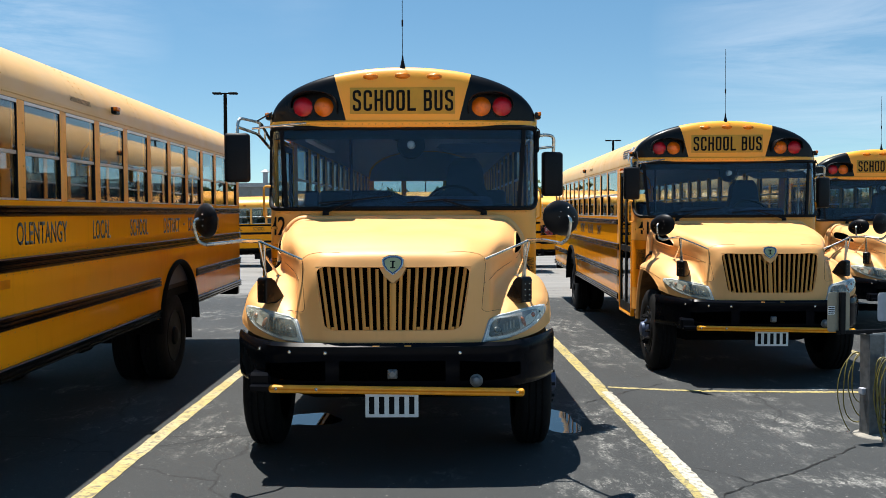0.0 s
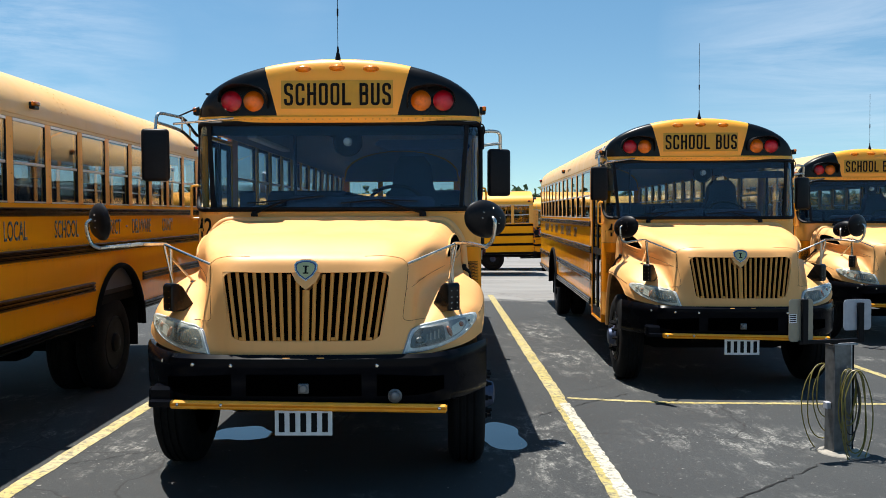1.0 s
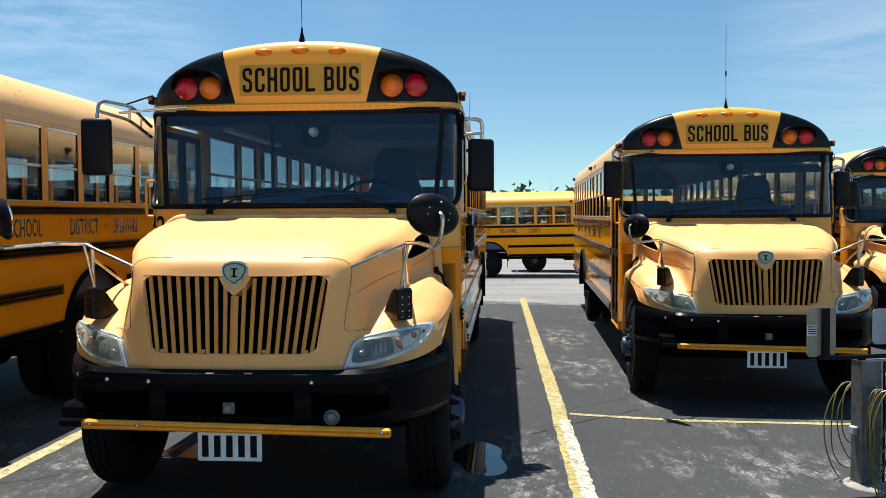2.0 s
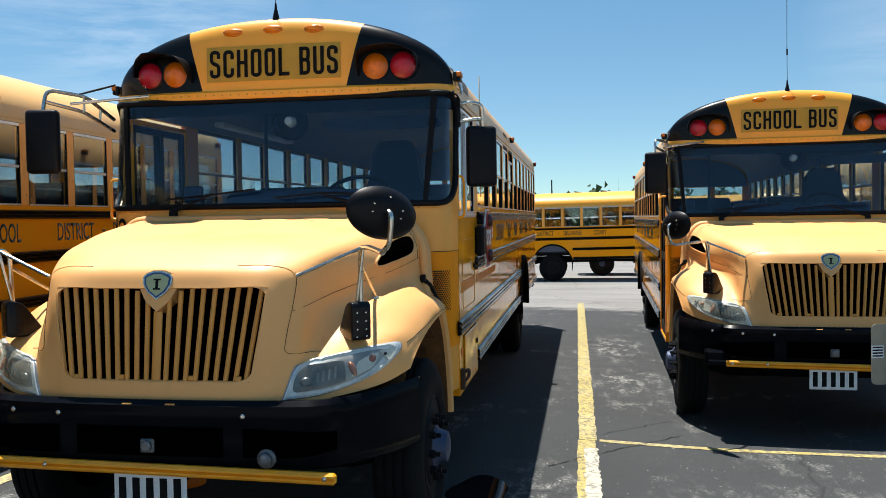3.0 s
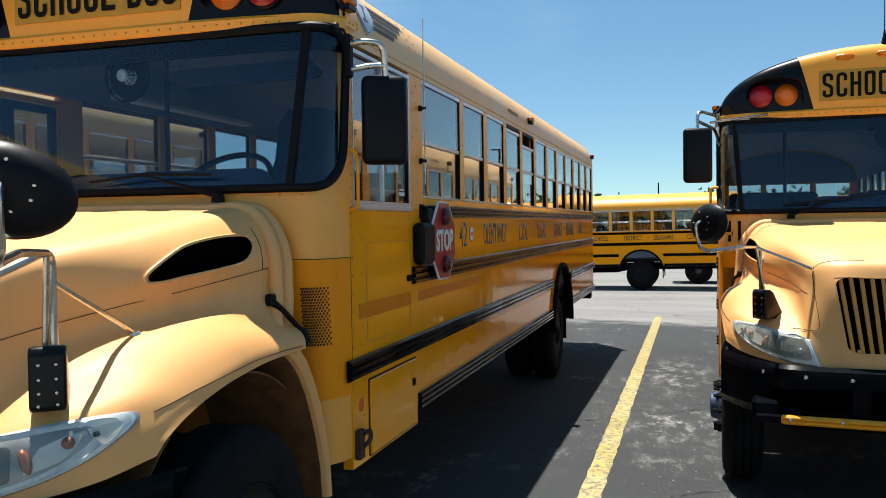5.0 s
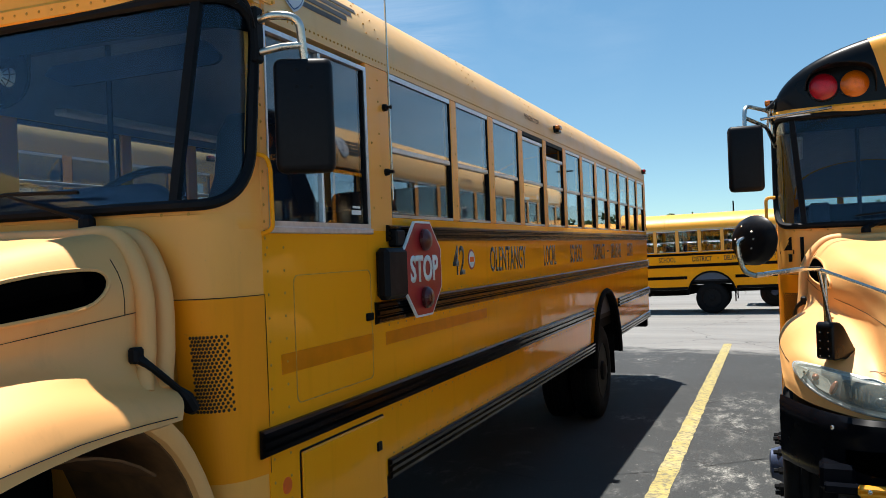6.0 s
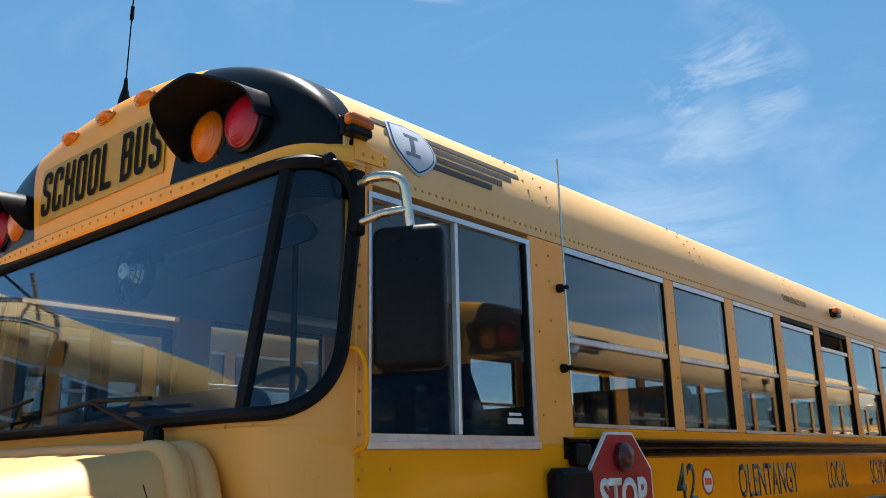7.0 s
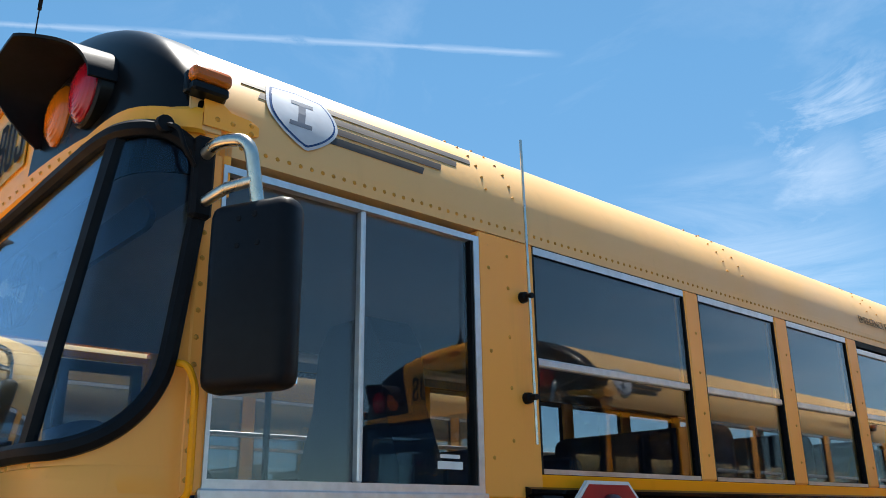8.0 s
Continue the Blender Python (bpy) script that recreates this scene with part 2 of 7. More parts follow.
def lens(name, color, turns=55.0):
    """Moulded plastic lens with fine concentric rings under a clear skin."""
    m, n, l, b = shader(name, color, 0.22, 0, 0.22, 0.4)
    co, sub, sep, cmb, ln, sn = n.new("ShaderNodeTexCoord"), n.new("ShaderNodeVectorMath"), n.new("ShaderNodeSeparateXYZ"), n.new("ShaderNodeCombineXYZ"), n.new("ShaderNodeVectorMath"), n.new("ShaderNodeMath")
    sub.operation, ln.operation, sn.operation = "SUBTRACT", "LENGTH", "SINE"
    sub.inputs[1].default_value = (.5, .5, .5)
    l.new(co.outputs["Generated"], sub.inputs[0])
    l.new(sub.outputs[0], sep.inputs[0])
    l.new(sep.outputs["X"], cmb.inputs[0])
    l.new(sep.outputs["Z"], cmb.inputs[1])
    l.new(cmb.outputs[0], ln.inputs[0])
    mul = n.new("ShaderNodeMath")
    mul.operation, mul.inputs[1].default_value = "MULTIPLY", turns * 2
    l.new(ln.outputs["Value"], mul.inputs[0])
    l.new(mul.outputs[0], sn.inputs[0])
    bump(n, l, b, sn.outputs[0], 0.14, 0.004)
    # the bulb reflector's brightness is painted in: bright core, darker towards the rim
    c = blend(n, l, ramp(n, l, ln.outputs["Value"], 0.10, 0.50), tuple(min(1, v * 1.25) for v in color), tuple(v * 0.62 for v in color))
    c = blend(n, l, ramp(n, l, noise_node(n, l, 45, 3), 0.45, 0.75, 0.0, 0.5), c, tuple(v * 0.55 for v in color))
    l.new(c, b.inputs["Base Color"])
    return m


CLEARAMBER = lens("bright_amber_lens", (0.82, 0.22, 0.004))
DARKRED = simple("dark_red_lens", (0.07, 0.008, 0.008), 0.3, 0, 0.05, 30, 0.15)
# near-black without gloss: stands in for the shade inside openings
HOLLOWSHADE = simple("black_hollow", (0.0006, 0.0006, 0.0006), 1.0, 0, 0, 20, 0.1)
HOLLOWSHADE.node_tree.nodes["Principled BSDF"].inputs["Specular IOR Level"].default_value = 0.0
HOUSING = simple("lamp_housing_grey", (0.27, 0.28, 0.29), 0.4, 0.2, 0, 14, 0.3)
BEZEL = simple("lamp_bezel", (0.58, 0.63, 0.66), 0.3, 0.1, 0.3, 30, 0.15)
LAMPRIB = simple("lamp_rib_grey", (0.17, 0.18, 0.17), 0.5, 0.1, 0, 20, 0.3)
BOWL = simple("lamp_bowl_grey", (0.10, 0.11, 0.11), 0.28, 0.5, 0, 10, 0.4)
AMBERDULL = simple("dull_amber_reflector", (0.30, 0.10, 0.05), 0.3, 0.2, 0.2, 20, 0.2)
RED, AMBER = lens("red_lens", (0.42, 0.004, 0.016)), lens("amber_lens", (0.68, 0.155, 0.002))


def glass(name, tint, gloss_tint=(1, 1, 1), haze=0.0, least=0.038, power=4.0):
    m = bpy.data.materials.new(name)
    m.use_nodes = True
    n, l = m.node_tree.nodes, m.node_tree.links
    n.clear()
    out, mix, tr, gl, fr = n.new("ShaderNodeOutputMaterial"), n.new("ShaderNodeMixShader"), n.new("ShaderNodeBsdfTransparent"), n.new("ShaderNodeBsdfGlossy"), n.new("ShaderNodeLayerWeight")
    tr.inputs[0].default_value = (*tint, 1)
    gl.inputs[0].default_value = (*gloss_tint, 1)
    gl.inputs["Roughness"].default_value = 0.01 + haze
    fr.inputs[0].default_value = 0.5
    pw, ma = n.new("ShaderNodeMath"), n.new("ShaderNodeMath")
    pw.operation, ma.operation = "POWER", "MULTIPLY_ADD"
    pw.inputs[1].default_value, ma.inputs[1].default_value, ma.inputs[2].default_value = power, 0.85, least
    l.new(fr.outputs["Facing"], pw.inputs[0])
    l.new(pw.outputs[0], ma.inputs[0])
    l.new(ma.outputs[0], mix.inputs[0])
    l.new(tr.outputs[0], mix.inputs[1])
    l.new(gl.outputs[0], mix.inputs[2])
    l.new(mix.outputs[0], out.inputs[0])
    return m


GLASS = glass("window_glass", (0.74, 0.77, 0.79), (1, 1, 1), 0.0, 0.058)
SCREEN = glass("windshield_glass", (0.74, 0.83, 0.88), (0.74, 0.86, 1.0), 0.0, 0.028, 3.4)
CLEAR, HAZED = glass("headlamp_lens", (0.92, 0.93, 0.91), (1, 1, 1), 0.03), glass("hazed_headlamp_lens", (0.85, 0.85, 0.80), (1, 1, 1), 0.15)
for pane, least, most in ((CLEAR, 0.02, 0.14), (HAZED, 0.16, 0.36)):
    cn, cl = pane.node_tree.nodes, pane.node_tree.links
    first_mix, hout = next(q for q in cn if q.type == "MIX_SHADER"), next(q for q in cn if q.type == "OUTPUT_MATERIAL")
    haze, hmix = cn.new("ShaderNodeBsdfDiffuse"), cn.new("ShaderNodeMixShader")
    haze.inputs[0].default_value = (0.44, 0.44, 0.35, 1)
    cl.new(ramp(cn, cl, noise_node(cn, cl, 11, 5), 0.35, 0.75, least, most), hmix.inputs[0])
    cl.new(first_mix.outputs[0], hmix.inputs[1])
    cl.new(haze.outputs[0], hmix.inputs[2])
    cl.new(hmix.outputs[0], hout.inputs[0])
TAPE = simple("old_tape", (0.74, 0.205, 0.002), 0.35, 0, 0.0, 10, 0.1)
TAPE.node_tree.nodes["Principled BSDF"].inputs["Specular IOR Level"].default_value = 0.1


def asphalt():
    m, n, l, b = shader("asphalt", (0.05, 0.05, 0.05), 0.9)
    base = blend(n, l, ramp(n, l, noise_node(n, l, 0.45, 5), 0.35, 0.68), (0.0165, 0.0188, 0.0198), (0.0255, 0.0288, 0.0302))
    c = blend(n, l, ramp(n, l, noise_node(n, l, 170, 3), 0.45, 0.72, 0.0, 0.5), base, (0.080, 0.080, 0.080))
    chips = ramp(n, l, noise_node(n, l, 34, 4, 0.6), 0.665, 0.695, 0.0, 0.8)
    c = blend(n, l, chips, c, (0.28, 0.27, 0.25))

    def product(a, b, op="MULTIPLY"):
        q = n.new("ShaderNodeMath")
        q.operation = op
        l.new(a, q.inputs[0])
        l.new(b, q.inputs[1])
        return q.outputs[0]
    # scuffed pale areas: scattered ones, one before the post and one along the line
    area = ramp(n, l, noise_node(n, l, 0.8, 3), 0.53, 0.70)
    for cx, cy, rx, ry in ((3.15, 7.75, 1.0, 0.55), (2.85, 7.0, .5, .16), (1.35, 7.3, 0.5, 1.3), (2.25, 12.2, 0.75, 0.9), (2.2, 15.0, .5, 1.6), (-1.9, 7.2, 0.35, 0.9), (3.0, 5.9, 0.8, 0.35), (1.4, 5.6, .8, .5), (4.6, 6.4, 0.8, 0.5)):
        co2, mp, ln = n.new("ShaderNodeTexCoord"), n.new("ShaderNodeMapping"), n.new("ShaderNodeVectorMath")
        mp.inputs["Location"].default_value, mp.inputs["Scale"].default_value = (-cx / rx, -cy / ry, 0), (1 / rx, 1 / ry, 0)
        ln.operation = "LENGTH"
        l.new(co2.outputs["Object"], mp.inputs[0])
        l.new(mp.outputs[0], ln.inputs[0])
        area = product(area, ramp(n, l, ln.outputs["Value"], 0.2, 1.15, 1.0, 0.0), "MAXIMUM")
    grit = ramp(n, l, noise_node(n, l, 3.4, 14, 0.80, (1.7, 0.75, 1.0)), 0.50, 0.64)
    patch = product(area, grit)
    c = blend(n, l, product(patch, ramp(n, l, noise_node(n, l, 90, 4, 0.7), 0.35, 0.6, 0.15, 0.8)), c, (0.24, 0.238, 0.222))
    c = blend(n, l, product(patch, ramp(n, l, noise_node(n, l, 42, 8, 0.85), 0.49, 0.56, 0.0, 1.0)), c, (0.46, 0.45, 0.41))
    # the older, paler driving lane behind the row
    co, sep = n.new("ShaderNodeTexCoord"), n.new("ShaderNodeSeparateXYZ")
    l.new(co.outputs["Object"], sep.inputs[0])
    add = n.new("ShaderNodeMath")
    add.inputs[1].default_value = 0.0
    l.new(sep.outputs["Y"], add.inputs[0])
    wander = product(add.outputs[0], ramp(n, l, noise_node(n, l, 1.1, 7, 0.7), 0.3, 0.7, -1.0, 1.0), "ADD")
    lane, front = ramp(n, l, wander, 20.6, 21.6), ramp(n, l, product(add.outputs[0], ramp(n, l, noise_node(n, l, 2.5, 8, 0.7), 0.3, 0.7, -0.25, 0.25), "ADD"), 3.85, 4.0, 1.0, 0.0)
    pale = blend(n, l, ramp(n, l, noise_node(n, l, 0.5, 8, 0.7, (0.25, 1, 1)), 0.35, 0.7), (0.15, 0.145, 0.137), (0.235, 0.227, 0.212))
    c = blend(n, l, lane, c, pale)
    # unseen pale strip before the row, added to bounce light onto the noses
    c = blend(n, l, front, c, blend(n, l, ramp(n, l, noise_node(n, l, 0.6, 6, 0.7), 0.35, 0.7), (0.21, 0.203, 0.19), (0.29, 0.28, 0.26)))
    # hairline cracks
    v = n.new("ShaderNodeTexVoronoi")
    v.feature = "DISTANCE_TO_EDGE"
    v.inputs["Scale"].default_value = 0.33
    nz = n.new("ShaderNodeTexNoise")
    nz.inputs["Scale"].default_value, nz.inputs["Detail"].default_value = 1.4, 6
    l.new(co.outputs["Object"], nz.inputs["Vector"])
    vm = n.new("ShaderNodeMixRGB")
    vm.inputs[0].default_value = 0.34
    l.new(co.outputs["Object"], vm.inputs[1])
    l.new(nz.outputs["Color"], vm.inputs[2])
    l.new(vm.outputs[0], v.inputs["Vector"])
    crack = ramp(n, l, v.outputs["Distance"], 0.0, 0.0035, 0.8, 0.0)
    c = blend(n, l, crack, c, (0.008, 0.008, 0.008))
    l.new(c, b.inputs["Base Color"])
    bump(n, l, b, noise_node(n, l, 160, 4, 0.7), 0.55, 0.006)
    return m


ASPHALT = asphalt()


def line_paint(name, color, bleach=0.1, wear=0.52):
    m, n, l, b = shader(name, color, 0.75)
    worn = ramp(n, l, noise_node(n, l, 22.0, 12, 0.78), wear + 0.012, wear + 0.125, 0.0, 0.85)
    bleached = ramp(n, l, noise_node(n, l, 0.9, 5, 0.7), 0.46, 0.56, bleach * 0.4, bleach)
    dirt = ramp(n, l, noise_node(n, l, 1.7, 4), 0.4, 0.7, 0.0, 0.35)
    c = blend(n, l, dirt, color, tuple(v * 0.5 for v in color))
    c = blend(n, l, bleached, c, (0.50, 0.48, 0.42))
    c = blend(n, l, worn, c, (0.075, 0.075, 0.07))
    l.new(c, b.inputs["Base Color"])
    bump(n, l, b, noise_node(n, l, 120, 4), 0.4, 0.004)
    return m


LINEH = line_paint("half_bleached_line", (0.42, 0.32, 0.07), 0.35, 0.47)
LINEY, LINEW = line_paint("yellow_line", (0.40, 0.31, 0.06), 0.25, 0.46), line_paint("bleached_line", (0.44, 0.41, 0.31), 0.6, 0.475)
m_, n_, l_, b_ = shader("puddle_water", (0.012, 0.013, 0.015), 0.02)
b_.inputs["Specular IOR Level"].default_value = 0.5
WATER = m_


# ---- mesh helpers ----
def part(name, bm, material, parent=None, label="", smooth=False):
    me = bpy.data.meshes.new(name)
    bm.normal_update()
    if smooth:
        for f in bm.faces:
            f.smooth = True
    bm.to_mesh(me)
    bm.free()
    me.materials.append(material)
    if smooth:
        me.set_sharp_from_angle(angle=radians(38))
    ob = new(name, me)
    if parent:
        ob.parent = parent
    if label:
        tagged(ob, label)
    return ob


def share(src, m, parent=None):
    """Another object on the same mesh."""
    ob = new(src.name.split(".")[0], src.data)
    ob.parent = parent if parent else src.parent
    ob.matrix_basis = m
    if "label" in src:
        ob["label"] = src["label"]
    return ob


def thing(name, label, category, group="", m=None, kind=""):
    ob = tagged(new(name), label, category, group, kind)
    if m:
        ob.matrix_basis = m
    return ob


def box(bm, x0, x1, y0, y1, z0, z1, bev=0.0, seg=1):
    r = bmesh.ops.create_cube(bm, size=1)
    vs = r["verts"]
    for v in vs:
        v.co = Vector(((x0 + x1) / 2 + v.co.x * (x1 - x0), (y0 + y1) / 2 + v.co.y * (y1 - y0), (z0 + z1) / 2 + v.co.z * (z1 - z0)))
    if bev:
        es = list({e for v in vs for e in v.link_edges})
        bmesh.ops.bevel(bm, geom=es, offset=bev, segments=seg, affect="EDGES", profile=0.5)
    return bm


def boxed(*a, **k):
    return box(bmesh.new(), *a, **k)


def tube(bm, pts, r, seg=8, closed=False):
    pts = [Vector(p) for p in pts]
    rings, n = [], len(pts)
    up = None
    for i, p in enumerate(pts):
        a = pts[(i - 1) % n] if (closed or i) else p
        b = pts[(i + 1) % n] if (closed or i < n - 1) else p
        d = (b - a).normalized()
        if up is None:
            up = d.orthogonal().normalized()
        up = (up - d * up.dot(d)).normalized()
        w = d.cross(up)
        rr = r[i] if isinstance(r, (list, tuple)) else r
        rings.append([bm.verts.new(p + (up * math.cos(2 * math.pi * k / seg) + w * math.sin(2 * math.pi * k / seg)) * rr) for k in range(seg)])
    for i in range(n if closed else n - 1):
        A, B = rings[i], rings[(i + 1) % n]
        for k in range(seg):
            bm.faces.new((A[k], A[(k + 1) % seg], B[(k + 1) % seg], B[k]))
    if not closed:
        bm.faces.new(rings[0][::-1])
        bm.faces.new(rings[-1])
    return bm


def smooth_path(pts, n=6):
    """Catmull-Rom through the points."""
    P = [Vector(p) for p in pts]
    out = []
    for i in range(len(P) - 1):
        a, b, c, d = P[max(0, i - 1)], P[i], P[i + 1], P[min(len(P) - 1, i + 2)]
        for k in range(n):
            t = k / n
            out.append(0.5 * (2 * b + (c - a) * t + (2 * a - 5 * b + 4 * c - d) * t * t + (3 * b - a - 3 * c + d) * t ** 3))
    return out + [P[-1]]


def even_path(pts, n=6):
    """A spline through unevenly spaced points, its tangents weighed by the spacing."""
    P = [Vector(p) for p in pts]
    h = [max(1e-6, (b - a).length) for a, b in zip(P, P[1:])]
    s = [(b - a) / q for a, b, q in zip(P, P[1:], h)]
    T = [s[0]] + [(s[i - 1] * h[i] + s[i] * h[i - 1]) / (h[i - 1] + h[i]) for i in range(1, len(s))] + [s[-1]]
    out = []
    for i, q in enumerate(h):
        for k in range(n):
            t = k / n
            out.append(P[i] * (2 * t ** 3 - 3 * t * t + 1) + T[i] * q * (t ** 3 - 2 * t * t + t) + P[i + 1] * (3 * t * t - 2 * t ** 3) + T[i + 1] * q * (t ** 3 - t * t))
    return out + [P[-1]]


def rounded(pts, rad, n=4):
    """A path with its inner corners rounded."""
    P = [Vector(p) for p in pts]
    out = [P[0]]
    for a, b, c in zip(P, P[1:], P[2:]):
        d0, d1 = (a - b), (c - b)
        r = min(rad, d0.length * 0.45, d1.length * 0.45)
        s, e = b + d0.normalized() * r, b + d1.normalized() * r
        out += [s.lerp(b, k / n).lerp(b.lerp(e, k / n), k / n) for k in range(n + 1)]
    return out + [P[-1]]


def lathe(bm, profile, axis="x", c=(0, 0, 0), seg=24):
    """Turn (along, radius) points round an axis through c."""
    rings = []
    for h, r in profile:
        ring = []
        for k in range(seg):
            a = 2 * math.pi * k / seg
            u, v = r * math.cos(a), r * math.sin(a)
            p = {"x": (h, u, v), "y": (u, h, v), "z": (u, v, h)}[axis]
            ring.append(bm.verts.new(Vector(c) + Vector(p)))
        rings.append(ring)
    for A, B in zip(rings, rings[1:]):
        for k in range(seg):
            bm.faces.new((A[k], A[(k + 1) % seg], B[(k + 1) % seg], B[k]))
    bm.faces.new(rings[0][::-1])
    bm.faces.new(rings[-1])
    bmesh.ops.recalc_face_normals(bm, faces=bm.faces)
    return bm


def slab(bm, poly, axis, a, b):
    """A polygon given in the other two axes, thick from a to b along axis."""
    def at(p, h):
        return {"x": (h, p[0], p[1]), "y": (p[0], h, p[1]), "z": (p[0], p[1], h)}[axis]
    A, B = [bm.verts.new(at(p, a)) for p in poly], [bm.verts.new(at(p, b)) for p in poly]
    fa, fb = bm.faces.new(A), bm.faces.new(B[::-1])
    n = len(poly)
    fs = [fa, fb] + [bm.faces.new((A[i], B[i], B[(i + 1) % n], A[(i + 1) % n])) for i in range(n)]
    bmesh.ops.recalc_face_normals(bm, faces=fs)
    bmesh.ops.triangulate(bm, faces=[fa, fb])
    return bm


def ring_slab(bm, outer, inner, axis, a, b):
    """A flat frame between two outlines with the same number of points."""
    def at(p, h):
        return {"x": (h, p[0], p[1]), "y": (p[0], h, p[1]), "z": (p[0], p[1], h)}[axis]
    L = [[bm.verts.new(at(p, h)) for p in o] for o, h in ((outer, a), (inner, a), (inner, b), (outer, b))]
    n = len(outer)
    for j in range(4):
        A, B = L[j], L[(j + 1) % 4]
        for i in range(n):
            bm.faces.new((A[i], A[(i + 1) % n], B[(i + 1) % n], B[i]))
    bmesh.ops.recalc_face_normals(bm, faces=bm.faces)
    return bm


def round_rect(x0, x1, y0, y1, r, n=4):
    out = []
    for cx, cy, a0 in ((x1 - r, y1 - r, 0), (x0 + r, y1 - r, 90), (x0 + r, y0 + r, 180), (x1 - r, y0 + r, 270)):
        out += [(cx + r * math.cos(radians(a0 + 90 * k / n)), cy + r * math.sin(radians(a0 + 90 * k / n))) for k in range(n + 1)]
    return out


def sheet(bm, grid, thick=0.0):
    """A grid of points as a skin; thick pushes a second skin inwards along the normals."""
    V = [[bm.verts.new(p) for p in row] for row in grid]
    for i in range(len(V) - 1):
        for j in range(len(V[0]) - 1):
            bm.faces.new((V[i][j], V[i][j + 1], V[i + 1][j + 1], V[i + 1][j]))
    bm.normal_update()
    if thick:
        bmesh.ops.solidify(bm, geom=bm.faces[:], thickness=thick)
    return bm


def words(name, text, height, m, parent, material, width=None, depth=0.003, label="", bold=0.012, thicken=0.0):
    """Lettering as a thin mesh, its baseline start at m, reading along m's x, up m's y."""
    cu = bpy.data.curves.new(name, "FONT")
    cu.body, cu.size, cu.extrude, cu.resolution_u, cu.offset = text, 1.0, 0.0, 3, bold
    tmp = new(name, cu)
    me = bpy.data.meshes.new_from_object(tmp.evaluated_get(bpy.context.evaluated_depsgraph_get()))
    bpy.data.objects.remove(tmp)
    bpy.data.curves.remove(cu)
    xs, ys = [v.co.x for v in me.vertices], [v.co.y for v in me.vertices]
    sy = height / (max(ys) - min(ys))
    sx = width / (max(xs) - min(xs)) if width else sy * 0.62
    x0, y0 = min(xs), min(ys)
    bm = bmesh.new()
    bm.from_mesh(me)
    bpy.data.meshes.remove(me)
    for v in bm.verts:
        v.co = Vector(((v.co.x - x0) * sx, (v.co.y - y0) * sy, 0))
    for j in range(1, 10):
        if thicken:
            bmesh.ops.bisect_plane(bm, geom=bm.verts[:] + bm.edges[:] + bm.faces[:], plane_co=(0, height * j / 10, 0), plane_no=(0, 1, 0))
    if thicken:
        for step in (-1, 1):
            dup = bmesh.ops.duplicate(bm, geom=[f for f in bm.faces if not f.tag])
            for g in dup["geom"]:
                if isinstance(g, bmesh.types.BMFace):
                    g.tag = True
                elif isinstance(g, bmesh.types.BMVert):
                    g.co.x += thicken * step
    ex = bmesh.ops.extrude_face_region(bm, geom=bm.faces[:])
    for v in ex["geom"]:
        if isinstance(v, bmesh.types.BMVert):
            v.co.z += depth
    bmesh.ops.recalc_face_normals(bm, faces=bm.faces)
    ob = part(name, bm, material, parent, label)
    ob.matrix_basis = m
    return ob


# ---- the school bus, built once: its nose at y = 0 points to -y, the driver's side is +x ----
W, Y_REAR, Z_SILL, Z_HEAD, Z_EAVE, Z_TOP = 1.215, 11.87, 1.86, 2.562, 2.61, 3.152
AXLE_F, AXLE_R, HUB_F, HUB_R, TYRE_R = 1.16, 8.57, 0.460, 0.350, 0.505
RX = Matrix(((0, 0, 1, 0), (1, 0, 0, 0), (0, 1, 0, 0), (0, 0, 0, 1)))      # lettering on the driver's side
LX = Matrix(((0, 0, -1, 0), (-1, 0, 0, 0), (0, 1, 0, 0), (0, 0, 0, 1)))    # on the door side
FY = Matrix(((1, 0, 0, 0), (0, 0, -1, 0), (0, 1, 0, 0), (0, 0, 0, 1)))     # on the front


def roof_z(x):
    q = min(1.0, abs(x) / W)
    return Z_EAVE + (Z_TOP - Z_EAVE) * (1 - q ** 2) ** 0.42


def nose_y(x):
    """The plan of the bus front at the windshield."""
    q = min(1.0, abs(x) / W)
    return 2.07 - 0.28 * (1 - q ** 22) ** 0.5


def lean(z):
    """How far the windshield and its frame lean back at a height."""
    return .02 + .085 * max(0.0, min(1.0, (z - 1.875) / .725))


def foot(z):
    """The cowl falls back below the corner seam."""
    return .11 * max(0.0, 1.56 - max(z, .92))


def cap_nose(x):
    """The plan of the domed front cap."""
    return 2.06 - 0.192 * (1 - min(1.0, abs(x) / W) ** 4) ** 0.5


def spread(n, a=-1.0, b=1.0):
    """Positions across the width, closer together towards the corners."""
    return [W * math.sin(math.pi / 2 * (a + (b - a) * k / n)) for k in range(n + 1)]


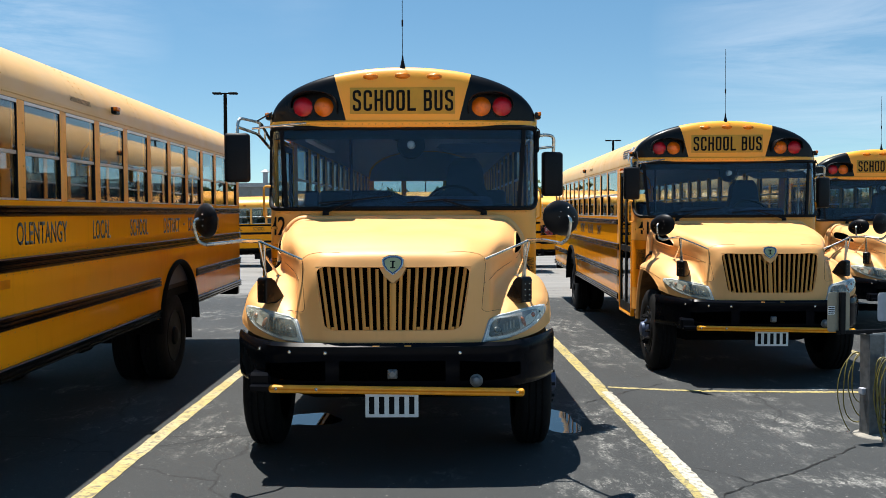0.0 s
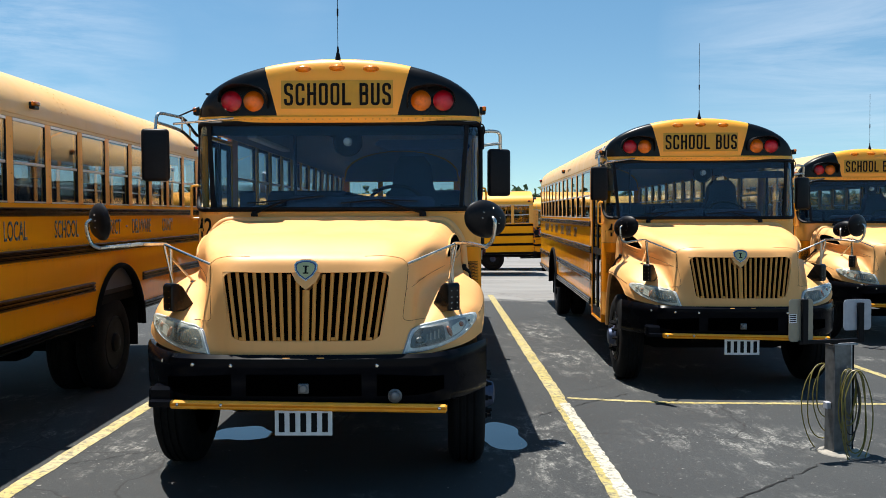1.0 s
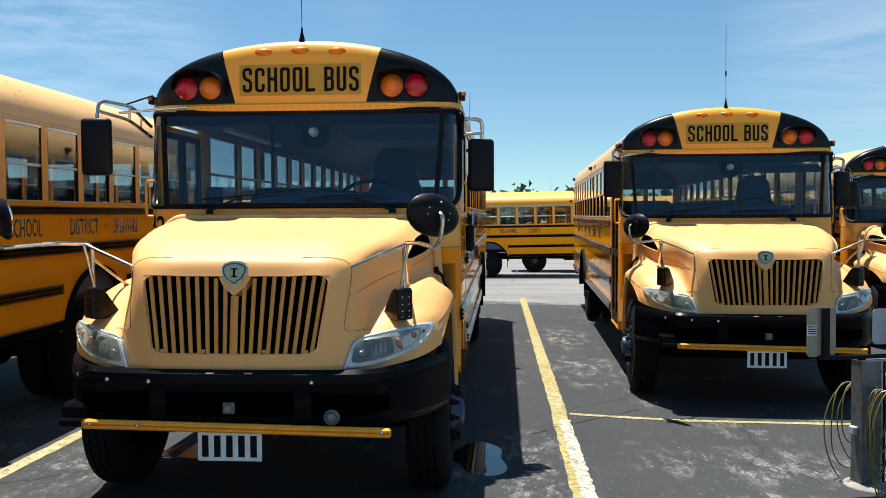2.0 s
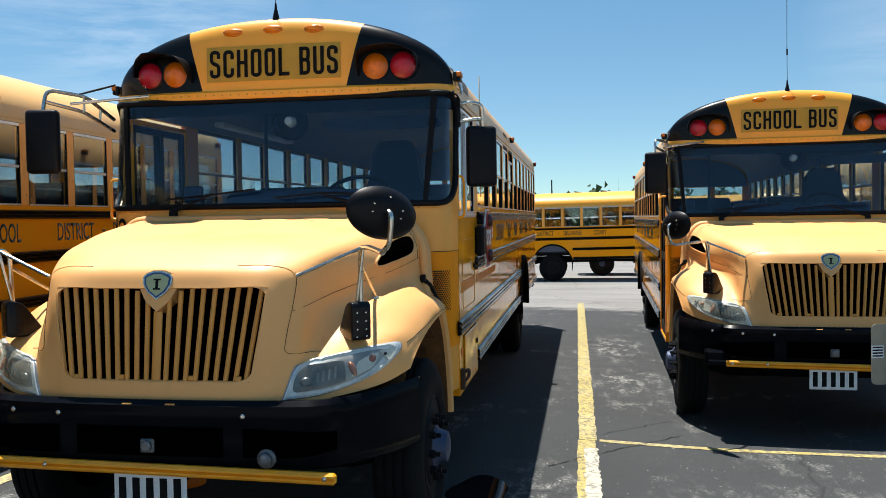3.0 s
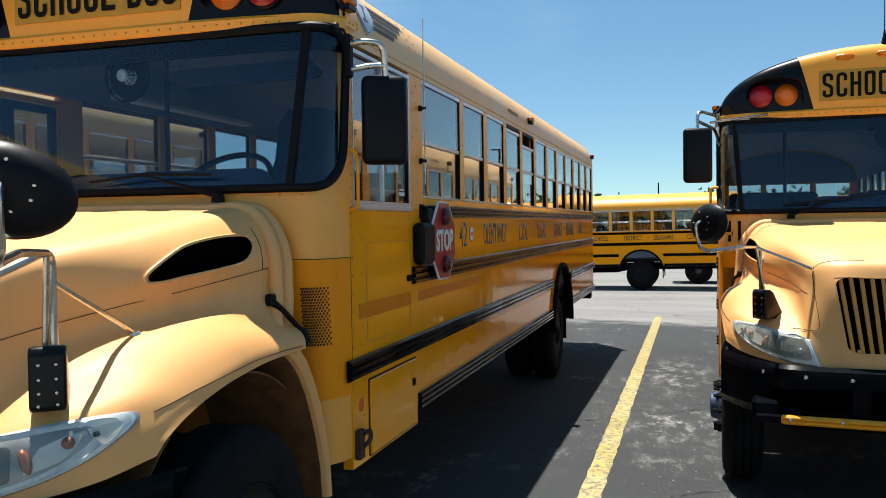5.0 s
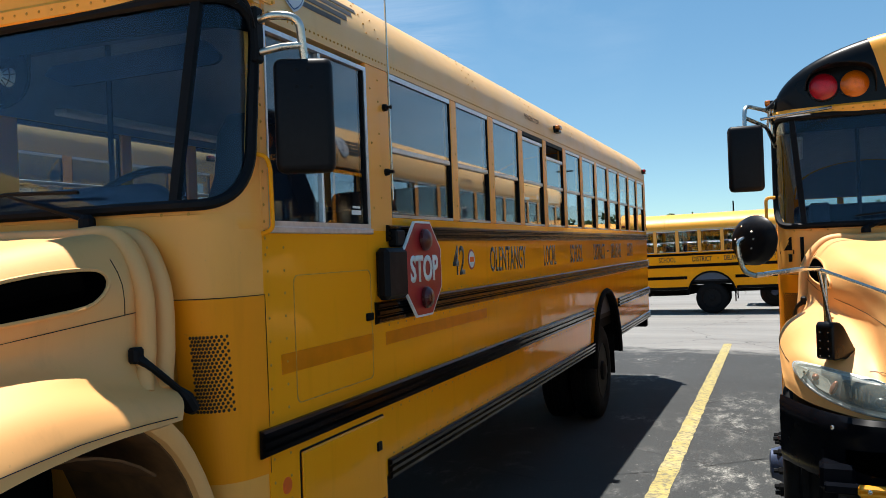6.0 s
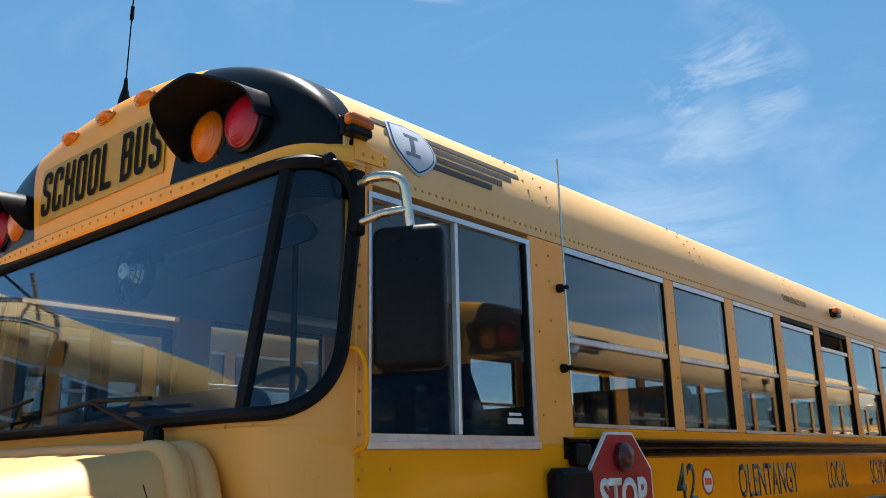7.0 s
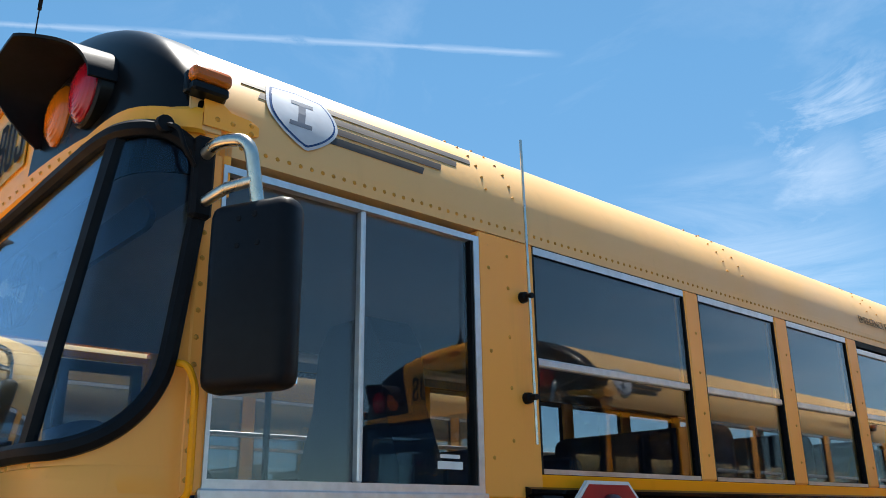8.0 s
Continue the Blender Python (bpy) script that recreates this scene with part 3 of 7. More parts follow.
def hood_net():
    cols = [
        [(0, .152, .888), (0, .160, 1.008), (0, .215, 1.455), (0, .250, 1.535), (0, .36, 1.595), (0, 1.0, 1.705), (0, 1.79, 1.805)],
        [(.255, .157, .888), (.265, .165, 1.008), (.30, .225, 1.455), (.30, .258, 1.53), (.31, .37, 1.592), (.36, 1.0, 1.705), (.38, 1.79, 1.805)],
        [(.455, .170, .890), (.482, .182, 1.008), (.553, .252, 1.455), (.56, .292, 1.522), (.58, .40, 1.58), (.66, 1.0, 1.695), (.70, 1.79, 1.80)],
        [(.565, .192, .895), (.60, .215, 1.02), (.65, .328, 1.425), (.675, .375, 1.485), (.72, .49, 1.548), (.85, 1.0, 1.675), (.92, 1.79, 1.79)],
        [(.615, .200, .900), (.655, .225, 1.02), (.70, .40, 1.35), (.715, .47, 1.40), (.76, .60, 1.45), (.945, 1.02, 1.55), (1.03, 1.76, 1.655)],
        [(.645, .207, .903), (.70, .25, 1.03), (.735, .45, 1.21), (.75, .54, 1.285), (.79, .68, 1.335), (.945, 1.08, 1.40), (1.06, 1.74, 1.44)],
        [(.71, .220, .908), (.78, .29, 1.06), (.86, .43, 1.165), (.91, .53, 1.21), (.98, .72, 1.295), (1.05, 1.12, 1.362), (1.085, 1.70, 1.30)],
        [(.89, .310, .928), (.95, .39, 1.06), (1.05, .52, 1.14), (1.09, .60, 1.172), (1.135, .80, 1.225), (1.165, 1.14, 1.28), (1.16, 1.67, 1.245)],
        [(1.08, .49, .965), (1.115, .55, 1.035), (1.145, .63, 1.090), (1.16, .70, 1.125), (1.178, .84, 1.172), (1.192, 1.15, 1.232), (1.185, 1.64, 1.222)],
        [(1.165, .635, 1.005), (1.175, .67, 1.045), (1.182, .73, 1.080), (1.188, .80, 1.110), (1.195, .92, 1.145), (1.203, 1.2, 1.188), (1.195, 1.62, 1.196)],
    ]
    return cols


def hood_grid(nu=10, nv=8):
    longways = [even_path(c, nu) for c in hood_net()]
    rows = []
    for i in range(len(longways[0])):
        half = even_path([c[i] for c in longways], nv)
        left = [Vector((-p.x, p.y, p.z)) for p in half[:0:-1]]
        rows.append(left + half)
    return rows, nu, nv


def build_wheel(parent, x, y, z, out, dual=False, front=False):
    """One wheel: tyre with tread grooves, dished rim, hub and nuts. out: +1 faces +x."""
    wheel = part("wheel", boxed(-0.02, 0.02, -0.05, 0.05, -0.05, 0.05), CHASSIS, parent)
    wheel.matrix_basis = Matrix.Translation((x, y, z)) @ (Matrix.Identity(4) if out > 0 else pose(0, 0, 0, 0, 0, 180))
    w = 0.125
    prof = [(-w, 0.30), (-w - 0.012, 0.36), (-w - 0.006, 0.44), (-w + 0.02, 0.490), (-w + 0.045, TYRE_R)]
    for g in (-0.05, 0.0, 0.05):
        prof += [(g - 0.009, TYRE_R), (g - 0.007, TYRE_R - 0.012), (g + 0.007, TYRE_R - 0.012), (g + 0.009, TYRE_R)]
    prof += [(w - 0.045, TYRE_R), (w - 0.02, 0.490), (w + 0.006, 0.44), (w + 0.012, 0.36), (w, 0.30), (w - 0.02, 0.285), (-w + 0.02, 0.285)]
    part("tyre", lathe(bmesh.new(), prof + [prof[0]], "x", seg=40), RUBBER, wheel, "black rubber tyre", True)
    if dual:
        part("tyre", lathe(bmesh.new(), [(h - 0.31, r) for h, r in prof + [prof[0]]], "x", seg=32), RUBBER, wheel, "", True)
    dish = [(w - 0.005, 0.296), (w + 0.006, 0.285), (w - 0.02, 0.275)]
    dish += [(w - 0.05, 0.25), (w + 0.004, 0.215), (w + 0.012, 0.12), (w + 0.012, 0.10)] if front else [(w - 0.05, 0.26), (w - 0.17, 0.235), (w - 0.19, 0.15)]
    part("rim", lathe(bmesh.new(), dish + [(w - 0.21, 0.09), (w - 0.21, 0.29)], "x", seg=32), WHEEL, wheel, "", True)
    hub = [(0.0, 0.13), (w + 0.015, 0.13), (w + 0.03, 0.105), (w + 0.055, 0.095), (w + 0.085, 0.085), (w + 0.095, 0.05)] if front else [(-0.1, 0.12), (w - 0.05, 0.12), (w + 0.02, 0.10), (w + 0.04, 0.06)]
    part("hub", lathe(bmesh.new(), hub, "x", seg=20), BLUEHUB if front else WHEEL, wheel, "", True)
    nut = None
    for k in range(10):
        a = 2 * math.pi * k / 10
        px = (w + 0.008) if front else (w - 0.18)
        m = Matrix.Translation((px, 0.167 * math.cos(a), 0.167 * math.sin(a)))
        if nut is None:
            nut = part("wheel_nut", lathe(bmesh.new(), [(0, 0.022), (0.03, 0.022), (0.035, 0.014), (0.06, 0.013)], "x", seg=6), WHEEL, wheel)
            nut.matrix_basis = m
        else:
            share(nut, m)
    return wheel


def side_walls(bus):
    for s, name in ((1, "side_wall"), (-1, "side_wall")):
        out = [(2.06, 0.56), (3.02, 0.56), (3.02, 0.66), (AXLE_R - 0.74, 0.66)]
        out += [(AXLE_R - 0.738 * math.cos(radians(a)), 0.47 + 0.738 * math.sin(radians(a))) for a in range(12, 169, 12)]
        out += [(AXLE_R + 0.74, 0.66), (Y_REAR, 0.66), (Y_REAR, Z_SILL), (2.96, Z_SILL), (2.96, 1.785), (2.06, 1.785)]
        if s < 0:
            out = [(2.98, 0.66)] + out[3:-3] + [(2.98, Z_SILL)]
        part(name, slab(bmesh.new(), out, "x", s * (W - 0.05), s * W), BODY, bus, "glossy yellow painted steel side")
        part("side_lining", boxed(s * W - s * 0.058 - 0.004, s * W - s * 0.058 + 0.004, 3.0, Y_REAR - 0.05, 0.95, Z_SILL), WALLI, bus)
        # header above the windows, with its drip moulding
        part("header_panel", boxed(min(s * (W - 0.05), s * W), max(s * (W - 0.05), s * W), 2.112, Y_REAR, Z_HEAD, Z_EAVE + .006), ROOFY, bus)
        # window posts
        spans = [(2.06, 2.112), (2.94, 3.18)] if s > 0 else [(2.06, 2.10), (2.97, 3.18)]
        spans += [(4.025, 4.12)] + [(4.712 + 0.7 * i, 4.82 + 0.7 * i) for i in range(10)] + [(11.712, Y_REAR)]
        for a, b in spans:
            z0 = 1.79 if (s > 0 and a < 3) else Z_SILL
            z0 = 0.6 if (s < 0 and a < 3) else z0
            part("window_post", box(bmesh.new(), min(s * (W - 0.05), s * (W + .002)), max(s * (W - 0.05), s * (W + .002)), a, b, z0 + 0.001, Z_HEAD - 0.001, 0.006), COWLY, bus)
        # corrugated black rub rails
        for z0, z1, runs in ((1.745, 1.825, [(3.10, Y_REAR)]), (1.366, 1.468, [(2.95, Y_REAR)]), (0.980, 1.080, [(2.0, 7.83), (9.31, Y_REAR)]), (0.640, 0.735, [(3.03, 7.83), (9.33, Y_REAR)])):
            for a, b in runs:
                if s < 0:
                    a = max(a, 2.99)
                n = 3
                prof = [(W + 0.001, z0)]
                for k in range(n):
                    h = (z1 - z0) / n
                    prof += [(W + 0.012, z0 + h * (k + 0.06)), (W + 0.026, z0 + h * (k + 0.28)), (W + 0.026, z0 + h * (k + 0.72)), (W + 0.012, z0 + h * (k + 0.94))]
                prof += [(W + 0.001, z1)]
                bm = bmesh.new()
                A, B = [bm.verts.new((s * p[0], a, p[1])) for p in prof], [bm.verts.new((s * p[0], b, p[1])) for p in prof]
                m = len(prof)
                for i in range(m):
                    bm.faces.new((A[i], A[(i + 1) % m], B[(i + 1) % m], B[i]))
                bm.faces.new(A[::-1])
                bm.faces.new(B)
                bmesh.ops.recalc_face_normals(bm, faces=bm.faces)
                part("rub_rail", bm, RAIL, bus, "ribbed black steel rub rail")
        # rubber arch over the rear wheel
        bm = bmesh.new()
        arc = [(AXLE_R - 0.735 * math.cos(radians(a)), 0.47 + 0.735 * math.sin(radians(a))) for a in range(0, 181, 9)]
        tube(bm, [(s * (W + 0.012), y, z) for y, z in arc], 0.028, 8)
        sheet(bm, [[(s * (W + dx), AXLE_R - (0.735 - dr) * math.cos(radians(a)), 0.47 + (0.735 - dr) * math.sin(radians(a))) for dx, dr in ((0.01, 0), (-0.40, 0.02))] for a in range(0, 181, 9)])
        part("wheel_arch", bm, CHASSIS, bus, "black rubber wheel arch", True)
        # mud flap behind the rear wheel
        part("mud_flap", boxed(min(s * 0.55, s * 1.16), max(s * 0.55, s * 1.16), 9.27, 9.285, 0.22, 0.75), RUBBER, bus)


def windows(bus):
    unit = {}
    for s in (1, -1):
        for a, b in [(3.18, 4.025)] + [(4.12 + 0.7 * i, 4.712 + 0.7 * i) for i in range(11)]:
            key = (s, round(b - a, 2))
            m = Matrix.Translation((0, a, 0))
            if key in unit:
                win = share(unit[key][0], m, bus)
                for c in unit[key][1:]:
                    o = share(c, c.matrix_basis, win)
                    o.visible_shadow = c.visible_shadow
                continue
            d = b - a
            bm = ring_slab(bmesh.new(), [(0, Z_SILL), (d, Z_SILL), (d, Z_HEAD), (0, Z_HEAD)], [(.008, Z_SILL + .014), (d - .008, Z_SILL + .014), (d - .008, Z_HEAD - .028), (.008, Z_HEAD - .028)], "x", s * (W - 0.030), s * (W - 0.003))
            win = part("window", bm, SEAL, bus, "split sash side window in a black and aluminium frame")
            win.matrix_basis = m
            kids = [win]
            kids.append(part("top_rail", boxed(min(s * (W - .03), s * (W - .0005)), max(s * (W - .03), s * (W - .0005)), 0.004, d - 0.004, Z_HEAD - 0.028, Z_HEAD - 0.004), ALU, win, "bright aluminium rail"))
            kids.append(part("meeting_rail", boxed(min(s * (W - .034), s * (W - .006)), max(s * (W - .034), s * (W - .006)), 0.008, d - 0.008, 2.180, 2.206, bev=.004), ALU, win, "bright aluminium rail"))
            kids.append(part("sill_rail", boxed(min(s * (W - .03), s * (W - .0005)), max(s * (W - .03), s * (W - .0005)), 0.008, d - 0.008, Z_SILL + .002, Z_SILL + .016), ALU, win))
            for z0, z1, x in ((2.2, Z_HEAD - 0.028, W - 0.009), (Z_SILL + 0.018, 2.185, W - 0.020)):
                p = part("pane", boxed(min(s * x, s * (x - .005)), max(s * x, s * (x - .005)), 0.008, d - 0.008, z0, z1), GLASS, win)
                p.visible_shadow = False
                kids.append(p)
            unit[key] = kids
    # the driver's sliding window
    a, b, z0, head = 2.112, 2.94, 1.80, 2.538
    win = part("driver_window", ring_slab(bmesh.new(), [(a, z0), (b, z0), (b, head), (a, head)], [(a + .010, z0 + .024), (b - .022, z0 + .024), (b - .022, head - .018), (a + .010, head - .018)], "x", W - 0.022, W + 0.004), ALU, bus, "sliding driver window in a bare aluminium frame")
    part("slider_rail", boxed(W - .024, W + .002, 2.514, 2.530, z0 + .024, head - .018, bev=.004), ALU, win)
    part("sill_strip", boxed(W - .01, W + .012, a - .01, b + .01, z0 - .022, z0 + .004, bev=.004), ALU, win)
    for y0, y1, x in ((a + .010, 2.515, W - .018), (2.52, b - .022, W - .010)):
        p = part("pane", boxed(x - .005, x, y0, y1, z0 + .022, head - .016), GLASS, win)
        p.visible_shadow = False
    part("window_label", box(boxed(W - .0095, W - .0085, 2.78, 2.87, 1.865, 1.885), W - .0095, W - .0085, 2.79, 2.86, 1.893, 1.903), WHITE, win)
    part("seal_strip", boxed(W - .03, W + .0, b - .032, b - .022, z0 + .024, head - .018), SEAL, win)


def entrance_door(bus):
    """Two glazed black leaves on the door side."""
    x = -W
    door = part("entrance_door", ring_slab(bmesh.new(), [(2.10, .50), (2.97, .50), (2.97, 2.53), (2.10, 2.53)], [(2.12, .53), (2.95, .53), (2.95, 2.50), (2.12, 2.50)], "x", x - .004, x + .05), BODY, bus, "folding entrance door with black frames and tall glass")
    for a, b in ((2.13, 2.535), (2.545, 2.94)):
        leaf = part("door_leaf", ring_slab(bmesh.new(), [(a, .54), (b, .54), (b, 2.49), (a, 2.49)], [(a + .045, .66), (b - .045, .66), (b - .045, 2.44), (a + .045, 2.44)], "x", x + .008, x + .04), SEAL, door, "black rubber edged leaf")
        part("crossbar", boxed(x + .008, x + .04, a + .045, b - .045, 1.38, 1.46), SEAL, leaf)
        for z0, z1 in ((.66, 1.38), (1.46, 2.44)):
            p = part("pane", boxed(x + .020, x + .025, a + .045, b - .045, z0, z1), GLASS, leaf)
            p.visible_shadow = False
    part("step_well", box(boxed(-W + .06, -.62, 2.12, 2.95, .50, .54), -W + .35, -.62, 2.12, 2.95, .54, .78), FLOORI, bus)
    # yellow grab rail beside the door
    part("grab_rail", tube(bmesh.new(), rounded([(-W, 2.0, 2.08), (-W - .06, 1.99, 2.08), (-W - .06, 1.99, 1.80), (-W, 2.0, 1.80)], .03), .011), CAPY, bus)


def roof(bus):
    xs = spread(30)
    part("roof", sheet(bmesh.new(), [[(x, y, roof_z(x)) for x in xs] for y in [2.02 + (Y_REAR - 2.02) * k / 28 for k in range(29)]], 0.02), ROOFY, bus, "sun-faded yellow riveted roof", True)
    part("ceiling_lining", sheet(bmesh.new(), [[(x * .955, y, roof_z(x) - .05) for x in xs] for y in (2.02, 5, 8, Y_REAR - .06)], 0.006), INNER, bus, "pale metal interior ceiling", True)
    # rear cap and end wall
    part("rear_wall", slab(bmesh.new(), [(-W, .66), (W, .66), (W, 2.05), (-W, 2.05)], "y", Y_REAR - .05, Y_REAR - .001), BODY, bus)
    top = [(x, roof_z(x) - .01) for x in spread(20)]
    part("rear_wall", slab(bmesh.new(), [(-W, 2.47)] + top + [(W, 2.47)], "y", Y_REAR - .05, Y_REAR - .001), BODY, bus)
    for a, b in ((-W, -1.05), (-.48, -.38), (.38, .48), (1.05, W)):
        part("rear_post", boxed(a, b, Y_REAR - .05, Y_REAR - .002, 2.051, 2.469), BODY, bus)
    for a, b in ((-1.05, -.48), (-.38, .38), (.48, 1.05)):
        p = part("rear_window", boxed(a, b, Y_REAR - .03, Y_REAR - .025, 2.051, 2.469), GLASS, bus)
        p.visible_shadow = False
    part("rear_lining", slab(bmesh.new(), [(-W + .07, .96), (W - .07, .96), (W - .07, 2.04), (-W + .07, 2.04)], "y", Y_REAR - .06, Y_REAR - .055), WALLI, bus)
    part("rear_lining", slab(bmesh.new(), [(-W + .07, 2.48)] + [(x * .93, roof_z(x) - .07) for x in spread(14)] + [(W - .07, 2.48)], "y", Y_REAR - .06, Y_REAR - .055), INNER, bus)
    for s in (-1, 1):
        for x, z, r, mat, nm in ((.93, 2.76, .095, RED, "rear_warning_lamp"), (1.02, 1.60, .085, RED, "tail_lamp"), (1.02, 1.36, .085, AMBER, "tail_lamp"), (1.02, 1.14, .06, DARKRED, "tail_lamp")):
            lamp = part(nm, lathe(bmesh.new(), [(-.004, r + .012), (.05, r + .012), (.055, r)], "y", (s * x, Y_REAR, z), 20), SEAL, bus, "", True)
            part("lens", lathe(bmesh.new(), [(.05, r), (.075, r * .8), (.085, r * .1)], "y", (s * x, Y_REAR, z), 20), mat, lamp, "", True)
        part("lamp_visor", sheet(bmesh.new(), [[(s * (.93 + .125 * math.cos(a)), y, 2.76 + .125 * math.sin(a)) for y in (Y_REAR, Y_REAR + .15)] for a in [radians(15 + 15 * k) for k in range(11)]], .006), SEAL, bus, "", True)
    part("rear_bumper", boxed(-1.18, 1.18, Y_REAR + .001, Y_REAR + .14, .50, .74, bev=.02), BUMPER, bus)


def letter_strokes(c, w, h, sw):
    """Centre lines of a condensed block capital in a box w wide and h high."""
    a, r = sw / 2, (w - sw) * .48
    L, R_, B, T, M = a, w - a, a, h - a, h * .53
    runs = {
        "S": [[(R_, h * .70), (R_, T), (L, T), (L, h * .56), (R_, h * .46), (R_, B), (L, B), (L, h * .30)]],
        "C": [[(R_, h * .66), (R_, T), (L, T), (L, B), (R_, B), (R_, h * .34)]],
        "H": [[(L, 0), (L, h)], [(R_, 0), (R_, h)], [(L, M), (R_, M)]],
        "O": [[(w / 2, T), (L, T), (L, B), (R_, B), (R_, T), (w / 2, T)]],
        "L": [[(L, 0), (L, h)], [(0, B), (w, B)]],
        "B": [[(L, 0), (L, h)], [(L, T), (R_, T), (R_ - .002, M), (L, M)], [(L, M), (R_, M), (R_, B), (L, B)]],
        "U": [[(L, h), (L, B), (R_, B), (R_, h)]],
    }[c]
    out = []
    for run in runs:
        path = rounded([(u, v, 0) for u, v in run], r, 6) if len(run) > 2 else [Vector((u, v, 0)) for u, v in run]
        dense = [path[0]]
        for p, q in zip(path, path[1:]):
            n = max(1, int((q - p).length / .02))
            dense += [p.lerp(q, k / n) for k in range(1, n + 1)]
        out.append(dense)
    return out


def ribbon(bm, path, width, place):
    """A flat stroke of the given width along a path in the letter's plane."""
    rows = []
    for i, p in enumerate(path):
        d = (path[min(len(path) - 1, i + 1)] - path[max(0, i - 1)]).normalized()
        nrm = Vector((-d.y, d.x, 0)) * width / 2
        rows.append([bm.verts.new(place(q.x, q.y)) for q in (p + nrm, p - nrm)])
    for A, B in zip(rows, rows[1:]):
        bm.faces.new((A[0], A[1], B[1], B[0]))


def front_cap(bus):
    """The domed cap above the windshield: yellow sign pad between black shoulders."""
    n = 16
    E = 0.40

    def at(x, k):
        th = math.pi / 2 * k / n
        a, b = 1 - math.cos(th) ** E, math.sin(th) ** E
        y0, z0 = cap_nose(x), 2.655
        return (x, y0 + (2.075 - y0) * a, z0 + (max(roof_z(x), z0 + .004) - z0) * b + .002)

    def edge(k):
        return 0.505 + 0.115 * math.sin(math.pi / 2 * k / n) ** E

    def cap_y(x, z):
        b = min(1.0, max(0.0, (z - 2.655) / (roof_z(x) - 2.655)))
        return cap_nose(x) + (2.075 - cap_nose(x)) * (1 - (1 - b ** (2 / E)) ** (E / 2))
    part("sign_pad", sheet(bmesh.new(), [[at(edge(k) * (-1 + 2 * j / 16), k) for j in range(17)] for k in range(n + 1)], 0.015), CAPY, bus, "yellow front cap panel", True)
    for s in (-1, 1):
        g = []
        for k in range(n + 1):
            e = edge(k)
            g.append([at(s * (e + (W - e) * math.sin(math.pi / 2 * j / 18)), k) for j in range(19)])
        part("cap_shoulder", sheet(bmesh.new(), g, s * 0.015), BLACK, bus, "black painted cap shoulder", True)
    # riveted drip rail under the cap
    xs = spread(40)
    part("cap_flange", sheet(bmesh.new(), [[(x * q, cap_nose(x) - d, z) for x in xs] for z, d, q in ((2.600, -.004, 1.002), (2.607, .012, 1.006), (2.650, .014, 1.006), (2.664, .0, 1.002))], .02), CAPY, bus, "", True)
    for s in (-1, 1):
        # the rail's riveted ends turn the corner
        back = part("flange_end", box(slab(bmesh.new(), [(2.05, 2.622), (2.17, 2.624), (2.195, 2.634), (2.195, 2.656), (2.17, 2.668), (2.12, 2.672), (2.09, 2.692), (2.05, 2.692)], "x", s * W, s * (W + .006)), min(s * W, s * (W - .02)), max(s * W, s * (W - .02)), 2.05, 2.112, 2.624, 2.67), CAPY, bus)
        for y, z in ((2.085, 2.645), (2.125, 2.645), (2.175, 2.656), (2.175, 2.634)):
            part("rivet", lathe(bmesh.new(), [(W + .006, .007), (W + .010, .004), (W + .011, .001)], "x", (0, y, z), 8), RIVET, back).matrix_basis = Matrix.Diagonal((s, 1, 1, 1))
    # ochre sign field with its lettering
    part("sign_field", sheet(bmesh.new(), [[(x, cap_y(x, z) - .006, z) for x in [-.47 + .94 * q / 14 for q in range(15)]] for z in [2.72 + .235 * q / 18 for q in range(19)]], .003), SIGNY, bus, "ochre reflective sign panel")
    for t, x0, w in (("SCHOOL", -.445, .565), ("BUS", .190, .265)):
        bm = bmesh.new()
        step = w / (len(t) - .22)
        for i, c in enumerate(t):
            for run in letter_strokes(c, step * .78, .187, .0245):
                ribbon(bm, run, .0245, lambda u, v, x=x0 + i * step: (x + u, cap_y(x + u, 2.745 + v) - .0115, 2.745 + v))
        part("sign_lettering", bm, INK, bus, "black condensed capital letters")
    # warning lamps under their visors
    for s in (-1, 1):
        for x, mat, lab in ((.705, AMBER, "amber warning lamp"), (.892, RED, "red warning lamp")):
            y = cap_nose(.80) + .018
            lamp = part("warning_lamp", lathe(bmesh.new(), [(.06, .098), (-.02, .098), (-.026, .092)], "y", (s * x, y, 2.785), 28), BLACK, bus, lab, True)
            part("lens", lathe(bmesh.new(), [(-.02, .088), (-.03, .086), (-.046, .066), (-.054, .035), (-.056, .006)], "y", (s * x, y, 2.785), 28), mat, lamp, lab, True)
        arc = [(.588, 2.715), (.590, 2.79), (.612, 2.85), (.68, 2.884), (.80, 2.897), (.90, 2.885), (.965, 2.857), (.992, 2.81), (.998, 2.77)]
        arc = [Vector((x, 0, z)) for x, z in arc]
        arc = smooth_path(arc, 6)
        g = []
        for p in arc:
            reach = .02 + .155 * max(0, min(1, (p.z - 2.72) / .15)) ** .8 * max(.15, min(1, (1.02 - p.x) / .16))
            yb = cap_nose(p.x) + .09 * max(0, (p.z - 2.7) / .2)
            g.append([(s * p.x, yb, p.z), (s * p.x, yb - .5 * reach, p.z + .012), (s * p.x, cap_nose(.7) - reach, p.z + .006)])
        part("lamp_visor", sheet(bmesh.new(), g, .008), PLASTIC, bus, "black visor over the warning lamps", True)
